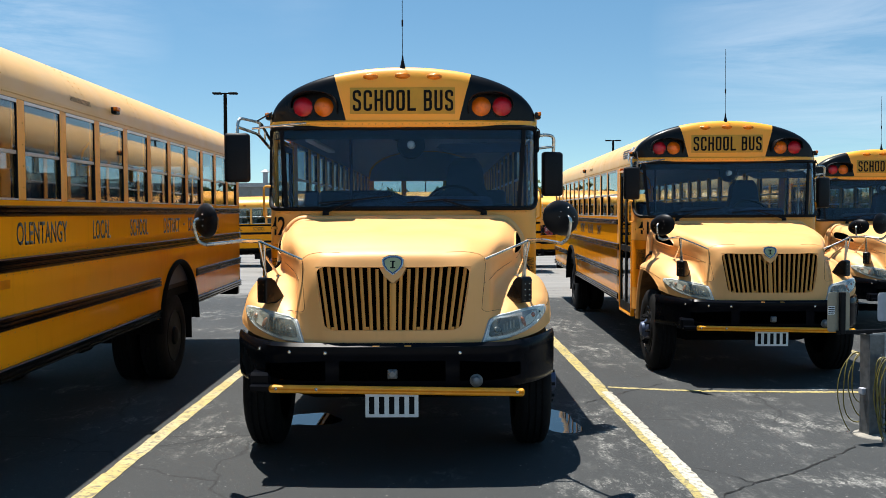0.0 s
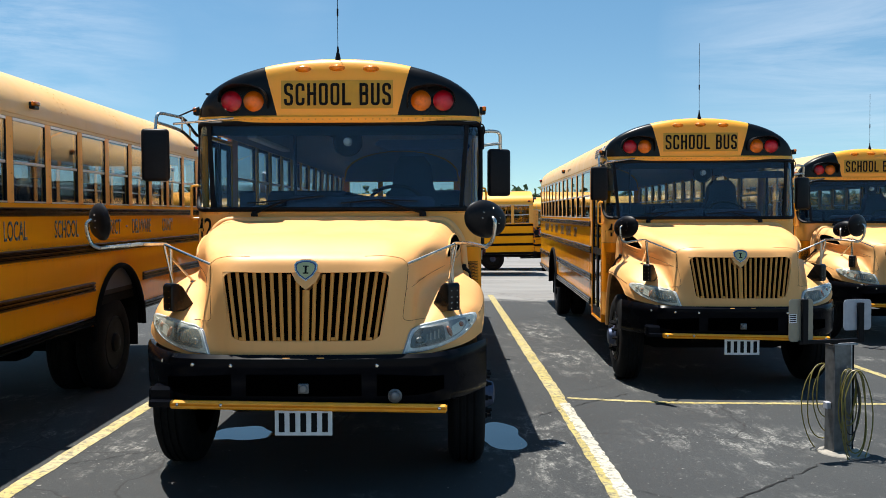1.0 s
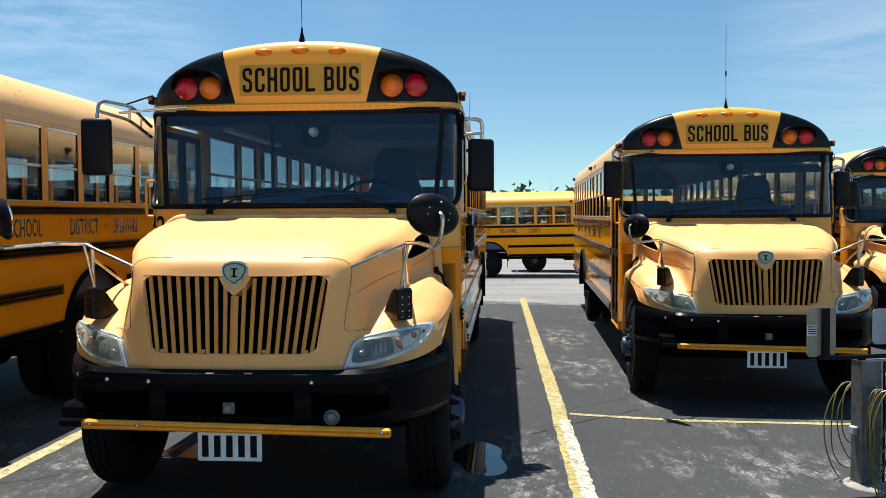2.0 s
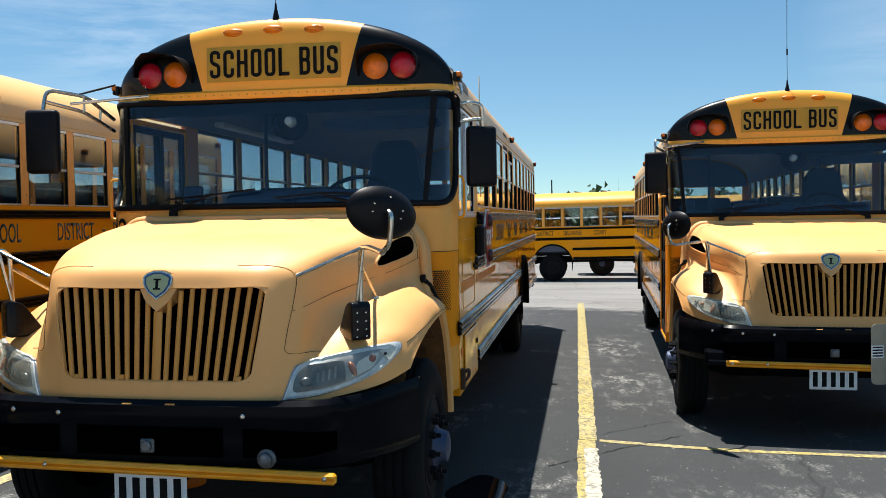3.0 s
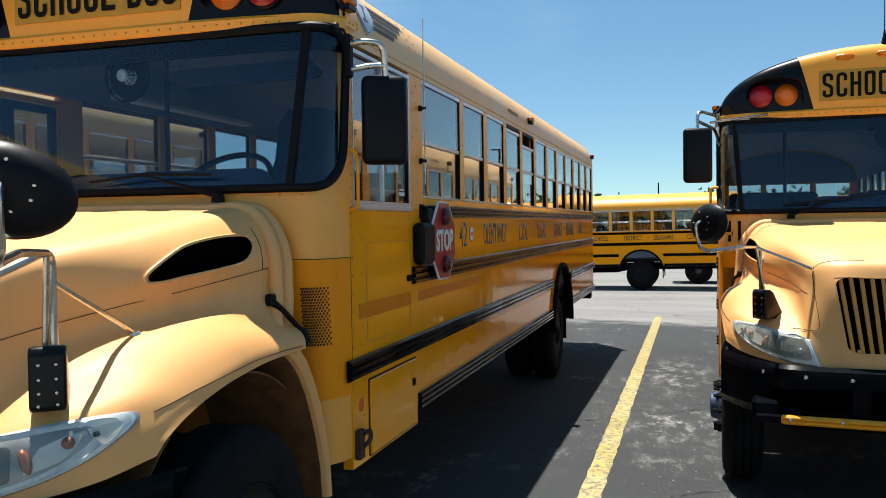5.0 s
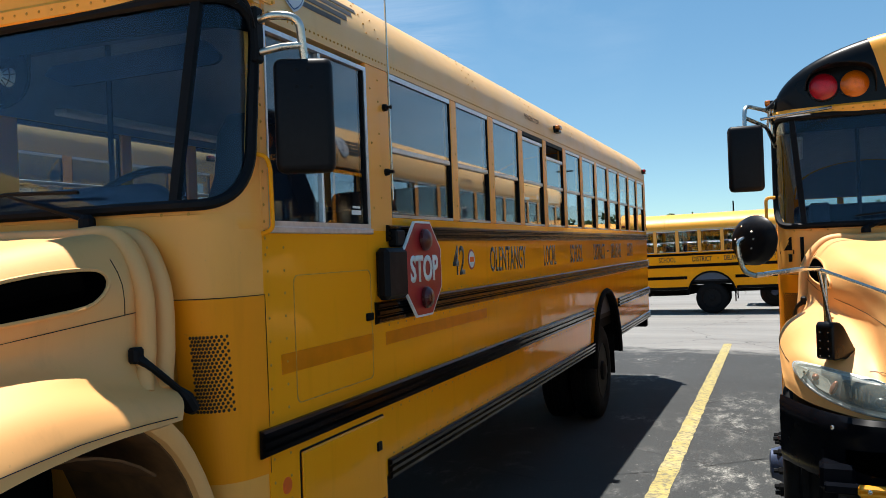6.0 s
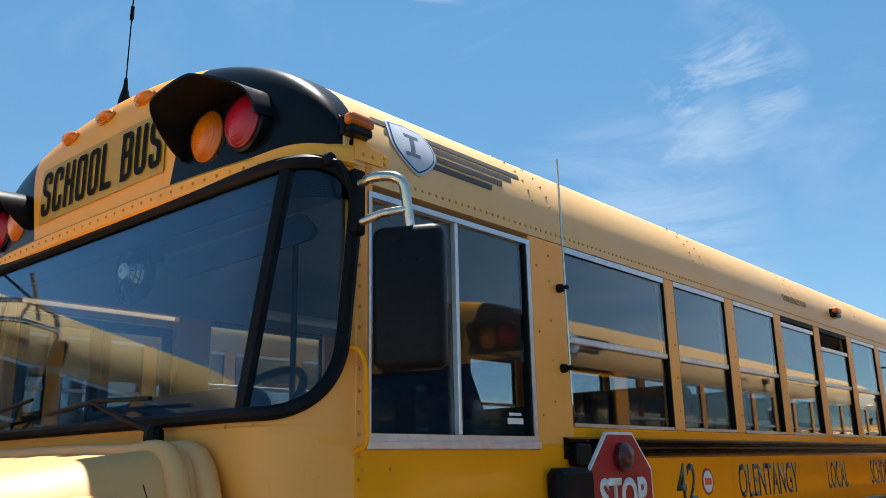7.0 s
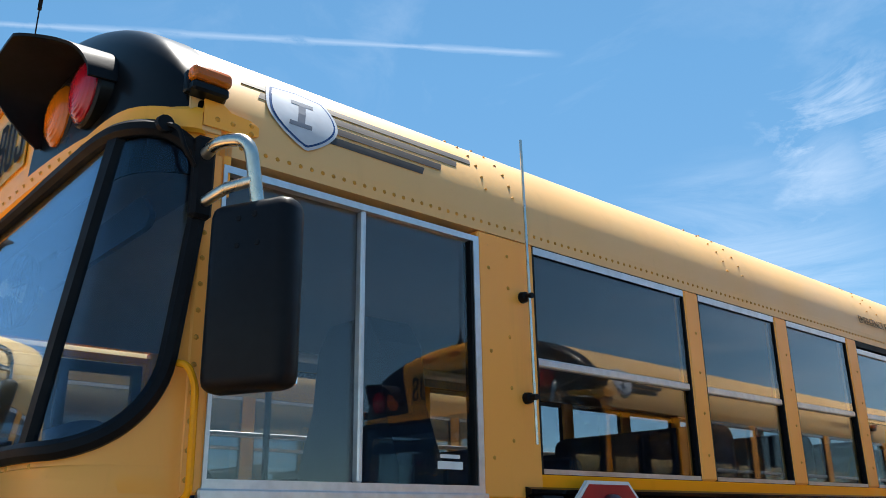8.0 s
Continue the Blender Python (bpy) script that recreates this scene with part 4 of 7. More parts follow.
    # three clearance lamps on the crown
    for x in (-.285, 0, .285):
        z = 3.062 - .10 * x * x
        y = cap_y(x, z)
        ob = part("clearance_lamp", lathe(bmesh.new(), [(.02, .068), (-.006, .068), (-.010, .062)], "y", (0, 0, 0), 24), CLEARAMBER, bus, "flush oval amber clearance lamp", True)
        ob.matrix_basis = Matrix.Translation((x, y - .002, z)) @ pose(0, 0, 0, -16) @ Matrix.Diagonal((1, 1, .42, 1))
        part("lens", lathe(bmesh.new(), [(-.008, .060), (-.020, .052), (-.028, .034), (-.031, .008)], "y", (0, 0, 0), 24), CLEARAMBER, ob, "amber lens", True)
    # side and rear marker lamps
    for s in (-1, 1):
        for y, z in ((2.05, 2.722), (6.58, 2.70), (11.72, 2.72)):
            ob = part("marker_lamp", boxed(s * W - .012, s * W + .014, y - .052, y + .052, z - .034, z + .026, bev=.008, seg=2), BLACK, bus)
            part("lens", box(bmesh.new(), s * (W + .024) - .022, s * (W + .024) + .022, y - .050, y + .050, z - .008, z + .030, .013, 3), AMBER if y < 9 else RED, ob, "", True)
            part("lamp_cap", boxed(s * (W + .020) - .020, s * (W + .020) + .020, y - .046, y + .046, z - .034, z - .008, bev=.006), BLACK, ob)
    # whip antenna
    ant = part("antenna", lathe(bmesh.new(), [(0, .026), (.03, .024), (.09, .010), (.13, .006)], "z", (0, 1.95, Z_TOP - .03), 10), SEAL, bus, "black whip antenna", True)
    part("whip", tube(bmesh.new(), [(0, 1.95, Z_TOP + .08), (-.002, 1.955, Z_TOP + .42), (.0, 1.97, Z_TOP + .95)], .0028, 6), INK, ant)
    part("coil", tube(bmesh.new(), [(-.001, 1.954, Z_TOP + .36), (-.001, 1.955, Z_TOP + .42)], .008, 6), INK, ant)


def windshield(bus):
    zb, zt = 1.875, 2.600

    dense = [1.2096 * math.sin(math.pi / 2 * k / 400) for k in range(401)]
    length = [0.0]
    for p, q in zip(dense, dense[1:]):
        length.append(length[-1] + math.hypot(q - p, nose_y(q) - nose_y(p)))

    def short_of_end(x):
        """Length along the glass between x and its side edge."""
        k = min(400, int(math.asin(min(1.0, abs(x) / 1.2096)) / (math.pi / 2) * 400 + .5))
        return length[-1] - length[k]

    def low(x):
        """The lower edge rises round the corners."""
        q = max(0.0, 1 - short_of_end(x) / .21)
        return zb + .20 * (1 - math.sqrt(max(0, 1 - q ** 2.2)))

    def high(x):
        q = max(0.0, 1 - short_of_end(x) / .15)
        return zt - .14 * (1 - math.sqrt(max(0, 1 - q ** 2.2)))
    half_xs, k = [], 0
    for i in range(61):
        want = length[-1] * (1 - (1 - i / 60) ** 1.5)
        while k < 400 and length[k] < want:
            k += 1
        half_xs.append(dense[k])
    xs = [-x for x in half_xs[:0:-1]] + half_xs

    def strip(a, b, off, n=8):
        X = [x for x in xs if a - 1e-6 <= x <= b + 1e-6]
        return [[(x, nose_y(x) - off + lean(low(x) + (high(x) - low(x)) * k / n), low(x) + (high(x) - low(x)) * k / n) for x in X] for k in range(n + 1)]
    for a, b, lab in ((-1.3, 1.3, "wrap-around windshield glass"),):
        p = part("windshield_pane", sheet(bmesh.new(), strip(a, b, .002), .005), SCREEN, bus, lab, True)
        p.visible_shadow = False
    # rubber gasket all round, and the two corner pillars
    loop = [(x, nose_y(x) - .008 + lean(low(x)), low(x)) for x in xs] + [(x, nose_y(x) - .008 + lean(high(x)), high(x)) for x in xs[::-1]]
    bm = bmesh.new()
    tube(bm, loop, .021, 8, True)
    part("windshield_gasket", bm, SEAL, bus, "black rubber windshield seal", True)
    for s in (-1, 1):
        rows = []
        for k in range(9):
            z = 1.875 + (2.6 - 1.875) * k / 8
            x = s * (1.038 + .055 * k / 8)
            rows.append([(x + dx, nose_y(x + dx) - d + lean(z), z) for dx, d in ((-.020, -.004), (-.016, .016), (.016, .016), (.020, -.004))])
        part("windshield_pillar", sheet(bmesh.new(), rows, .012), SEAL, bus)
    # black shade band behind the top of the glass
    part("shade_band", sheet(bmesh.new(), [[(x, nose_y(x) + .03 + lean(z), z) for x in spread(40, -.9, .9)] for z in (2.50, 2.60)], .004), SEAL, bus)
    # upper frame of the front: between the glass and the cap
    part("header_front", sheet(bmesh.new(), [[(x, min(2.10, nose_y(x) + lean(2.6)), q * high(x) + (1 - q) * 2.66) for x in spread(60)] for q in (1, .5, 0)], .03), CAPY, bus, "", True)
    # cowl below the glass, down to the floor; rounded corners of the body
    g = [[(x, min(2.10, nose_y(x) + (lean(low(x)) if z > 1.8 else foot(z))), z if z < 1.86 else min(2.09, low(x))) for x in spread(60)] for z in (.62, .9, 1.2, 1.5, 1.6, 1.75, 1.86)]
    part("cowl", sheet(bmesh.new(), g, .03), COWLY, bus, "faded yellow cowl below the windshield", True)
    part("cowl_ledge", sheet(bmesh.new(), [[(x * 1.001, min(2.10, nose_y(x) + lean(1.8)) - d, z) for x in spread(60)] for z, d in ((1.790, .000), (1.793, .008), (1.842, .008), (1.848, .002))], .004), COWLY, bus, "", True)
    for s in (-1, 1):
        # side return of the corner beside the glass
        part("corner_post", sheet(bmesh.new(), [[(s * x, min(2.10, nose_y(x) + lean(z)), z) for x in (W * .993, W * .996, W * .998, W * .9995, W)] + [(s * W, 2.112, z)] for z in (1.80, 2.2, 2.45, 2.66)], s * .02), COWLY, bus)
        # orange lower corner panel with its perforated vent
        X = [1.02 + (W - 1.02) * math.sin(math.pi / 2 * k / 26) for k in range(27)]
        part("corner_panel", sheet(bmesh.new(), [[(s * x * 1.0012, min(2.066, nose_y(x) + foot(z)) - .004, z) for x in X] for z in (.918, 1.1, 1.35, 1.555)], s * .003), ORANGE, bus, "deeper yellow lower corner panel")
        edge = [(s * x * 1.0012, nose_y(x) - .006, 1.558) for x in X] + [(s * W * 1.0012, nose_y(W) - .004, z) for z in (1.4, 1.1, .92)]
        part("panel_seam", tube(bmesh.new(), edge, .0015, 5), SEAL, bus)
        vent = part("vent_grille", sheet(bmesh.new(), [[(s * x * 1.0014, nose_y(x) + foot(z) - .0065, z) for x in (1.079, 1.10, 1.12, 1.14, 1.155, 1.168, 1.178, 1.184)] for z in (1.162, 1.30, 1.445)], s * .002), ORANGE, bus, "perforated vent")
        bm = bmesh.new()
        for i in range(21):
            for j in range(10):
                x = 1.084 + .0106 * j + (.0053 if i % 2 else 0)
                if x > 1.181:
                    continue
                dy = (nose_y(x + .001) - nose_y(x - .001)) / .002
                nrm = Vector((s * -dy * -1, -1, 0)).normalized()
                c = Vector((s * x * 1.0014, nose_y(x) + foot(1.174 + .0127 * i) - .0085, 1.174 + .0127 * i))
                t = Vector((nrm.y, -nrm.x, 0))
                r = bm.faces.new([bm.verts.new(c + t * (.0058 * math.cos(a)) + Vector((0, 0, .0064 * math.sin(a)))) for a in [math.pi / 3 * q for q in range(6)]])
        tagged(part("perforation", bm, VENTDARK, vent), kind="stuff")
    # wipers
    for x0, x1, xe in ((-.68, -.05, -.42), (.72, .06, .36)):
        y = nose_y(0) - .05
        w = part("wiper", tube(bmesh.new(), [(x0, y, 1.845), (x0 + (xe - x0) * .6, y - .01, 1.905), (xe, y, 1.945)], [.014, .009, .006], 6), SEAL, bus, "black wiper arm and blade")
        zc = 1.945
        part("blade", tube(bmesh.new(), [(xe - .32, y + .01, zc - .02), (xe, y + .004, zc + .006), (xe + .32, y + .01, zc + (.04 if x0 < 0 else -.005))], .007, 6), SEAL, w)
        part("pivot", lathe(bmesh.new(), [(0, .03), (.03, .028), (.045, .015)], "z", (x0, y + .005, 1.815), 10), SEAL, w)


def hood(bus):
    rows, nu, nv = hood_grid()
    mid = len(rows[0]) // 2
    bm = bmesh.new()
    V = [[bm.verts.new(p) for p in r] for r in rows]
    for i in range(len(V) - 1):
        for j in range(len(V[0]) - 1):
            if nu <= i < 2 * nu and abs(j + .5 - mid) < 2 * nv:
                continue
            bm.faces.new((V[i][j], V[i][j + 1], V[i + 1][j + 1], V[i + 1][j]))
    bm.normal_update()
    bmesh.ops.solidify(bm, geom=bm.faces[:], thickness=.012)
    shell = part("hood", bm, FADED, bus, "sun-faded yellow tilting hood with fenders", True)
    for dy, r in ((-.03, .036), (-.115, .032)):
        rim = [Vector((p.x, p.y + dy, p.z - r + .009)) for p in rows[-1][mid - 6 * nv:mid + 6 * nv + 1]]
        part("hood_rear_rib", tube(bmesh.new(), rim, r, 10), FADED, bus, "", True)
    # grille recess, its shade put in as a near-black box, and its upright bars
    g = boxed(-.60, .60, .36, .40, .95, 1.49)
    recess = part("grille_recess", g, HOLLOWSHADE, bus)
    zb, zt = 1.0, 1.462
    for k in range(-9, 10):
        q = k / 9.6
        xb, xt = .480 * q, .553 * q
        y0, y1 = .170 + .018 * q * q, .230 + .033 * q * q
        top = zt if abs(k) > 2 else (1.44, 1.415, 1.375)[2 - abs(k)] if k else 1.34
        hw = .0125 if k else .023
        f = (top - zb) / (zt - zb)
        bm = bmesh.new()
        A = [(xb, y0, zb), (xb + (xt - xb) * f, y0 + (y1 - y0) * f, top)]
        ring = []
        for x, y, z in A:
            ring.append([bm.verts.new((x + dx, y + dy, z)) for dx, dy in ((-hw * .9, .017), (-hw, .009), (-hw * .62, .001), (0, -.002), (hw * .62, .001), (hw, .009), (hw * .9, .017))])
        for i in range(7):
            bm.faces.new((ring[0][i], ring[0][(i + 1) % 7], ring[1][(i + 1) % 7], ring[1][i]))
        bm.faces.new(ring[0][::-1])
        bm.faces.new(ring[1])
        bmesh.ops.recalc_face_normals(bm, faces=bm.faces)
        part("grille_bar", bm, BARY, recess, "", True)
    # rounded corners of the mouth: a collar between the square opening and its soft inner edge
    def mouth(u, v):
        i, j = nu + (v + 1) / 2 * nu, mid + u * 2 * nv
        a, b = min(2 * nu - 1, int(i)), min(mid + 2 * nv - 1, int(j))
        fi, fj = i - a, j - b
        return rows[a][b].lerp(rows[a][b + 1], fj).lerp(rows[a + 1][b].lerp(rows[a + 1][b + 1], fj), fi)
    inner_edge = round_rect(-.985, .985, -.975, .985, .17, 6)
    bm = bmesh.new()
    loops = []
    for f, dy in ((0, .002), (1, .002), (1, .022)):
        ring = []
        for u, v in inner_edge:
            k = max(abs(u), abs(v))
            uu, vv = (u, v) if f else (u / k, v / k)
            ring.append(bm.verts.new(mouth(uu, vv) + Vector((0, dy, 0))))
        loops.append(ring)
    for A, B in zip(loops, loops[1:]):
        for i in range(len(A)):
            bm.faces.new((A[i], A[(i + 1) % len(A)], B[(i + 1) % len(A)], B[i]))
    bmesh.ops.recalc_face_normals(bm, faces=bm.faces)
    part("grille_collar", bm, FADED, recess, "", True)
    # four small clips along the foot of the bars
    for x in (-.42, -.18, .18, .42):
        part("grille_clip", boxed(x - .014, x + .014, .180, .196, 1.012, 1.034, bev=.003), BARY, recess)
    # rolled lip round the grille mouth
    lip = [rows[i][mid + 2 * nv] for i in range(nu, 2 * nu + 1)]
    loop = [rows[nu][j] for j in range(mid - 2 * nv, mid + 2 * nv + 1)] + lip[1:] + [rows[2 * nu][j] for j in range(mid + 2 * nv - 1, mid - 2 * nv - 1, -1)] + [Vector((-p.x, p.y, p.z)) for p in lip[-2:0:-1]]
    part("grille_lip", tube(bmesh.new(), [p + Vector((0, .010, 0)) for p in loop], .0040, 6, True), FADED, recess, "", True)
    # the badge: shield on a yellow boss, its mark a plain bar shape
    def shield(w, h):
        return [(-w * .78, h * .42), (-w * .3, h * .52), (w * .3, h * .52), (w * .78, h * .42), (w * .98, h * .30), (w * .93, 0), (w * .62, -h * .30), (0, -h * .58), (-w * .62, -h * .30), (-w * .93, 0), (-w * .98, h * .30)]
    M = Matrix.Translation((0, .218, 1.472)) @ pose(0, 0, 0, -12)
    for nm, w, h, a, b, mat in (("badge_boss", .100, .185, .014, .10, FADED), ("badge", .078, .128, .002, .016, CHROME), ("badge_field", .070, .114, .000, .004, LOGOBLUE), ("badge_centre", .060, .098, -.002, .004, LOGOGOLD)):
        part(nm, slab(bmesh.new(), shield(w, h), "y", a, b), mat, bus, "shield badge with a plain mark" if nm == "badge" else "").matrix_basis = M @ Matrix.Translation((0, 0, -.024 if nm == "badge_boss" else 0))
    part("badge_mark", slab(bmesh.new(), [(-.022, -.030), (.022, -.030), (.022, -.021), (.008, -.021), (.008, .024), (.022, .024), (.022, .033), (-.022, .033), (-.022, .024), (-.008, .024), (-.008, -.021), (-.022, -.021)], "y", -.004, -.001), INK, bus).matrix_basis = M @ Matrix.Diagonal((.85, 1, .85, 1))
    # small lift recess on the hood's front
    part("hood_lift", lathe(bmesh.new(), [(-.006, .050), (.004, .050), (.012, .040), (.016, .010)], "z", (0, 0, 0), 16), FADED, bus, "", True).matrix_basis = Matrix.Translation((0, .43, 1.602)) @ pose(0, 0, 0, 22) @ Matrix.Diagonal((2.0, .55, 1, 1))
    from mathutils.bvhtree import BVHTree
    bmt = bmesh.new()
    bmt.from_mesh(shell.data)
    tree = BVHTree.FromBMesh(bmt)

    def on(p, d, lift):
        loc, nrm, _, _ = tree.ray_cast(Vector(p), Vector(d).normalized())
        if loc is None:
            loc, nrm, _, _ = tree.find_nearest(Vector(p))
        if nrm.dot(Vector(d)) > 0:
            nrm = -nrm
        return loc + nrm * lift
    for s in (-1, 1):
        # headlamp: housing behind a clear lens
        out = [(.632, .922), (.655, .99), (.683, 1.070), (.72, 1.086), (.82, 1.108), (.92, 1.126), (1.02, 1.141), (1.085, 1.146), (1.112, 1.135), (1.110, 1.10), (1.06, 1.04), (.98, .992), (.88, .957), (.77, .934)]
        out = [(p.x, p.y) for p in smooth_path([(x, z, 0) for x, z in out + out[:1]], 3)[:-1]]
        cx, cz = .875, 1.045
        rings = []
        for f, lift in ((1.0, -.004), (.97, .018), (.90, .030), (.70, .038), (.40, .042), (.05, .043)):
            rings.append([on((s * (cx + (x - cx) * f), -.8, cz + (z - cz) * f), (0, 1, 0), lift) for x, z in out])

        def shell_of(rr, close=True):
            bm = bmesh.new()
            R = [[bm.verts.new(p) for p in r] for r in rr]
            n = len(out)
            for A, B in zip(R, R[1:]):
                for i in range(n):
                    bm.faces.new((A[i], A[(i + 1) % n], B[(i + 1) % n], B[i]))
            if close:
                bm.faces.new(R[-1])
            bmesh.ops.recalc_face_normals(bm, faces=bm.faces)
            return bm
        def seat(f, lift):
            return [on((s * (cx + (x - cx) * f), -.8, cz + (z - cz) * f), (0, 1, 0), lift) for x, z in out]
        def facing(x, z, c):
            """Stands at c with -y along the outward normal of the fender at (x, z)."""
            o, u, v = (on((s * (x + dx), -.8, z + dz), (0, 1, 0), 0) for dx, dz in ((0, 0), (.03, 0), (0, .03)))
            back = (u - o).cross(v - o).normalized()
            back = back if back.y > 0 else -back
            side = back.cross(Vector((0, 0, 1))).normalized()
            up = side.cross(back)
            return Matrix(((side.x, back.x, up.x, c.x), (side.y, back.y, up.y, c.y), (side.z, back.z, up.z, c.z), (0, 0, 0, 1)))
        lamp = part("headlamp", shell_of([seat(f, d) for f, d in ((1.03, -.003), (1.03, .006), (.98, .012), (.95, .009), (.85, .012), (.7, .015), (.5, .017), (.3, .017), (.05, .017))]), HOUSING, bus, "hazy clear headlamp with an amber reflector", True)
        part("bezel", shell_of([seat(f, d) for f, d in ((1.0, .004), (.995, .016), (.90, .020), (.865, .008))], False), BEZEL, lamp, "pale hazed bezel", True)
        p = part("lens", shell_of(rings), CLEAR if s > 0 else HAZED, lamp, "clear plastic lens" if s > 0 else "yellowed hazy plastic lens", True)
        p.visible_shadow = False
        def inset(name, poly, lift, mat, rise=.004, lab=""):
            """A shallow piece following the lamp's face inside the given outline."""
            mx, mz = sum(p[0] for p in poly) / len(poly), sum(p[1] for p in poly) / len(poly)
            poly = [(p.x, p.y) for p in smooth_path([(x, z, 0) for x, z in poly + poly[:1]], 3)[:-1]]
            bm = bmesh.new()
            R = [[bm.verts.new(on((s * (mx + (x - mx) * f), -.8, mz + (z - mz) * f), (0, 1, 0), lift + d)) for x, z in poly] for f, d in ((1, -.006), (1, rise), (.93, rise), (.80, rise * .3), (.5, 0), (.1, 0))]
            for A, B in zip(R, R[1:]):
                for i in range(len(poly)):
                    bm.faces.new((A[i], A[(i + 1) % len(poly)], B[(i + 1) % len(poly)], B[i]))
            bm.faces.new(R[-1])
            bmesh.ops.recalc_face_normals(bm, faces=bm.faces)
            return part(name, bm, mat, lamp, lab, True)
        inset("lamp_plate", [(cx + (x - cx) * .93, cz + (z - cz) * .93) for x, z in out], .013, BEZEL, .002)
        bowl = [(.676, .965), (.675, .989), (.683, 1.029), (.705, 1.056), (.771, 1.069), (.875, 1.083), (.891, 1.055), (.898, 1.006), (.884, .988), (.777, .964), (.694, .955)]
        inset("bulb_bowl", bowl, .020, BOWL, .003, "grey hazed reflector bowl")
        for k in range(4):
            x, z0, z1 = .780 + .025 * k, .995 + .004 * k, 1.035 + .008 * k
            part("bowl_rib", tube(bmesh.new(), [on((s * x, -.8, z0 + (z1 - z0) * q / 3), (0, 1, 0), .020) for q in range(4)], .006, 6), LAMPRIB, lamp, "", True)
        part("bulb", lathe(bmesh.new(), [(.004, 1), (-.002, .9), (-.004, .55), (-.005, .05)], "y", (0, 0, 0), 16), BOWL, lamp, "", True).matrix_basis = facing(.735, 1.0, on((s * .735, -.8, 1.0), (0, 1, 0), .022)) @ Matrix.Diagonal((.030, 1, .024, 1))
        inset("side_window", [(.948, 1.076), (.991, 1.098), (1.024, 1.106), (1.023, 1.075), (.997, 1.037), (.933, 1.011), (.927, 1.02)], .019, REFLECT, .002)
        part("reflector", lathe(bmesh.new(), [(.004, 1), (-.003, .92), (-.006, .6), (-.007, .05)], "y", (0, 0, 0), 20), AMBERDULL, lamp, "dark amber reflector", True).matrix_basis = facing(.925, 1.045, on((s * .925, -.8, 1.045), (0, 1, 0), .024)) @ pose(0, 0, 0, 0, -18 * s, 0) @ Matrix.Diagonal((.017, 1, .038, 1))
        part("reflector", lathe(bmesh.new(), [(.004, 1), (-.004, .85), (-.006, .05)], "y", (0, 0, 0), 16), AMBERDULL, lamp, "", True).matrix_basis = facing(1.004, 1.084, on((s * 1.004, -.8, 1.084), (0, 1, 0), .022)) @ Matrix.Diagonal((.020, 1, .019, 1))
        inset("corner_lamp", [(1.035, 1.113), (1.085, 1.125), (1.098, 1.115), (1.088, 1.084), (1.07, 1.067)], .019, REFLECT, .002)
        part("lamp_screw", lathe(bmesh.new(), [(.01, .008), (-.006, .007), (-.008, .003)], "y", (0, 0, 0), 8), INK, lamp).matrix_basis = Matrix.Translation(on((s * 1.052, -.8, 1.098), (0, 1, 0), .026))
        # side air inlet: raised rim round a black sheet painted as its shade
        cy, cz = 1.26, 1.592
        slot = [(.945, 1.512), (.94, 1.536), (1.0, 1.576), (1.124, 1.63), (1.263, 1.656), (1.401, 1.668), (1.50, 1.666), (1.525, 1.636), (1.485, 1.590), (1.42, 1.56), (1.27, 1.542), (1.109, 1.526), (1.006, 1.512)]
        slot = [(p.x, p.y) for p in smooth_path([(y, z, 0) for y, z in slot + slot[:1]], 3)[:-1]]
        far = 2.0
        rimp = [on((s * far, y, z), (-s, 0, 0), .004) for y, z in slot]
        bm = bmesh.new()
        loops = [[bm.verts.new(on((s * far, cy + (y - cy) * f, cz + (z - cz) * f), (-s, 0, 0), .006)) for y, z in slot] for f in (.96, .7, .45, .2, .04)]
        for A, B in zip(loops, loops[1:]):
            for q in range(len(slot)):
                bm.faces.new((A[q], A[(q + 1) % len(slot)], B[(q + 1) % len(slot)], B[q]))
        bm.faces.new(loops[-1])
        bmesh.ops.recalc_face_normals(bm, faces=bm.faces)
        inlet = part("air_inlet", bm, HOLLOWSHADE, bus, "air inlet in the hood side, its shade painted black")
        part("inlet_rim", tube(bmesh.new(), rimp, .008, 6, True), FADED, inlet, "", True)
        # seam between hood top and fender
        seam = [on((s * far, y, z), (-s, 0, 0), .0018) for y, z in ((.305, 1.334), (.39, 1.352), (.478, 1.368), (.62, 1.395), (.77, 1.422), (.908, 1.447), (1.09, 1.472), (1.274, 1.494), (1.42, 1.51), (1.568, 1.526), (1.70, 1.541))]
        part("hood_seam", tube(bmesh.new(), seam, .0014, 5), SEAL, bus)
        seam = [on((s * x, -.8, z), (0, 1, 0), .0018) for x, z in ((.652, 1.517), (.66, 1.47), (.656, 1.41), (.65, 1.34), (.639, 1.249), (.632, 1.176), (.631, 1.158), (.638, 1.146), (.648, 1.138), (.67, 1.134), (.70, 1.132), (.74, 1.131), (.775, 1.130))]
        part("hood_seam", tube(bmesh.new(), smooth_path(seam, 3), .0014, 5), SEAL, bus)
        seam = [on((s * x, -.8, z), (0, 1, 0), .0018) for x, z in ((.38, 1.556), (.44, 1.558), (.50, 1.558), (.55, 1.553), (.60, 1.543), (.63, 1.530), (.648, 1.514))]
        part("hood_seam", tube(bmesh.new(), smooth_path(seam, 3), .0014, 5), ROOFY, bus)
        seam = [on((s * far, y, z), (-s, 0, 0), .0018) for y, z in ((.66, 1.135), (.733, 1.150), (.82, 1.168), (.919, 1.182), (1.05, 1.198), (1.2, 1.212), (1.354, 1.215), (1.47, 1.213), (1.6, 1.208))]
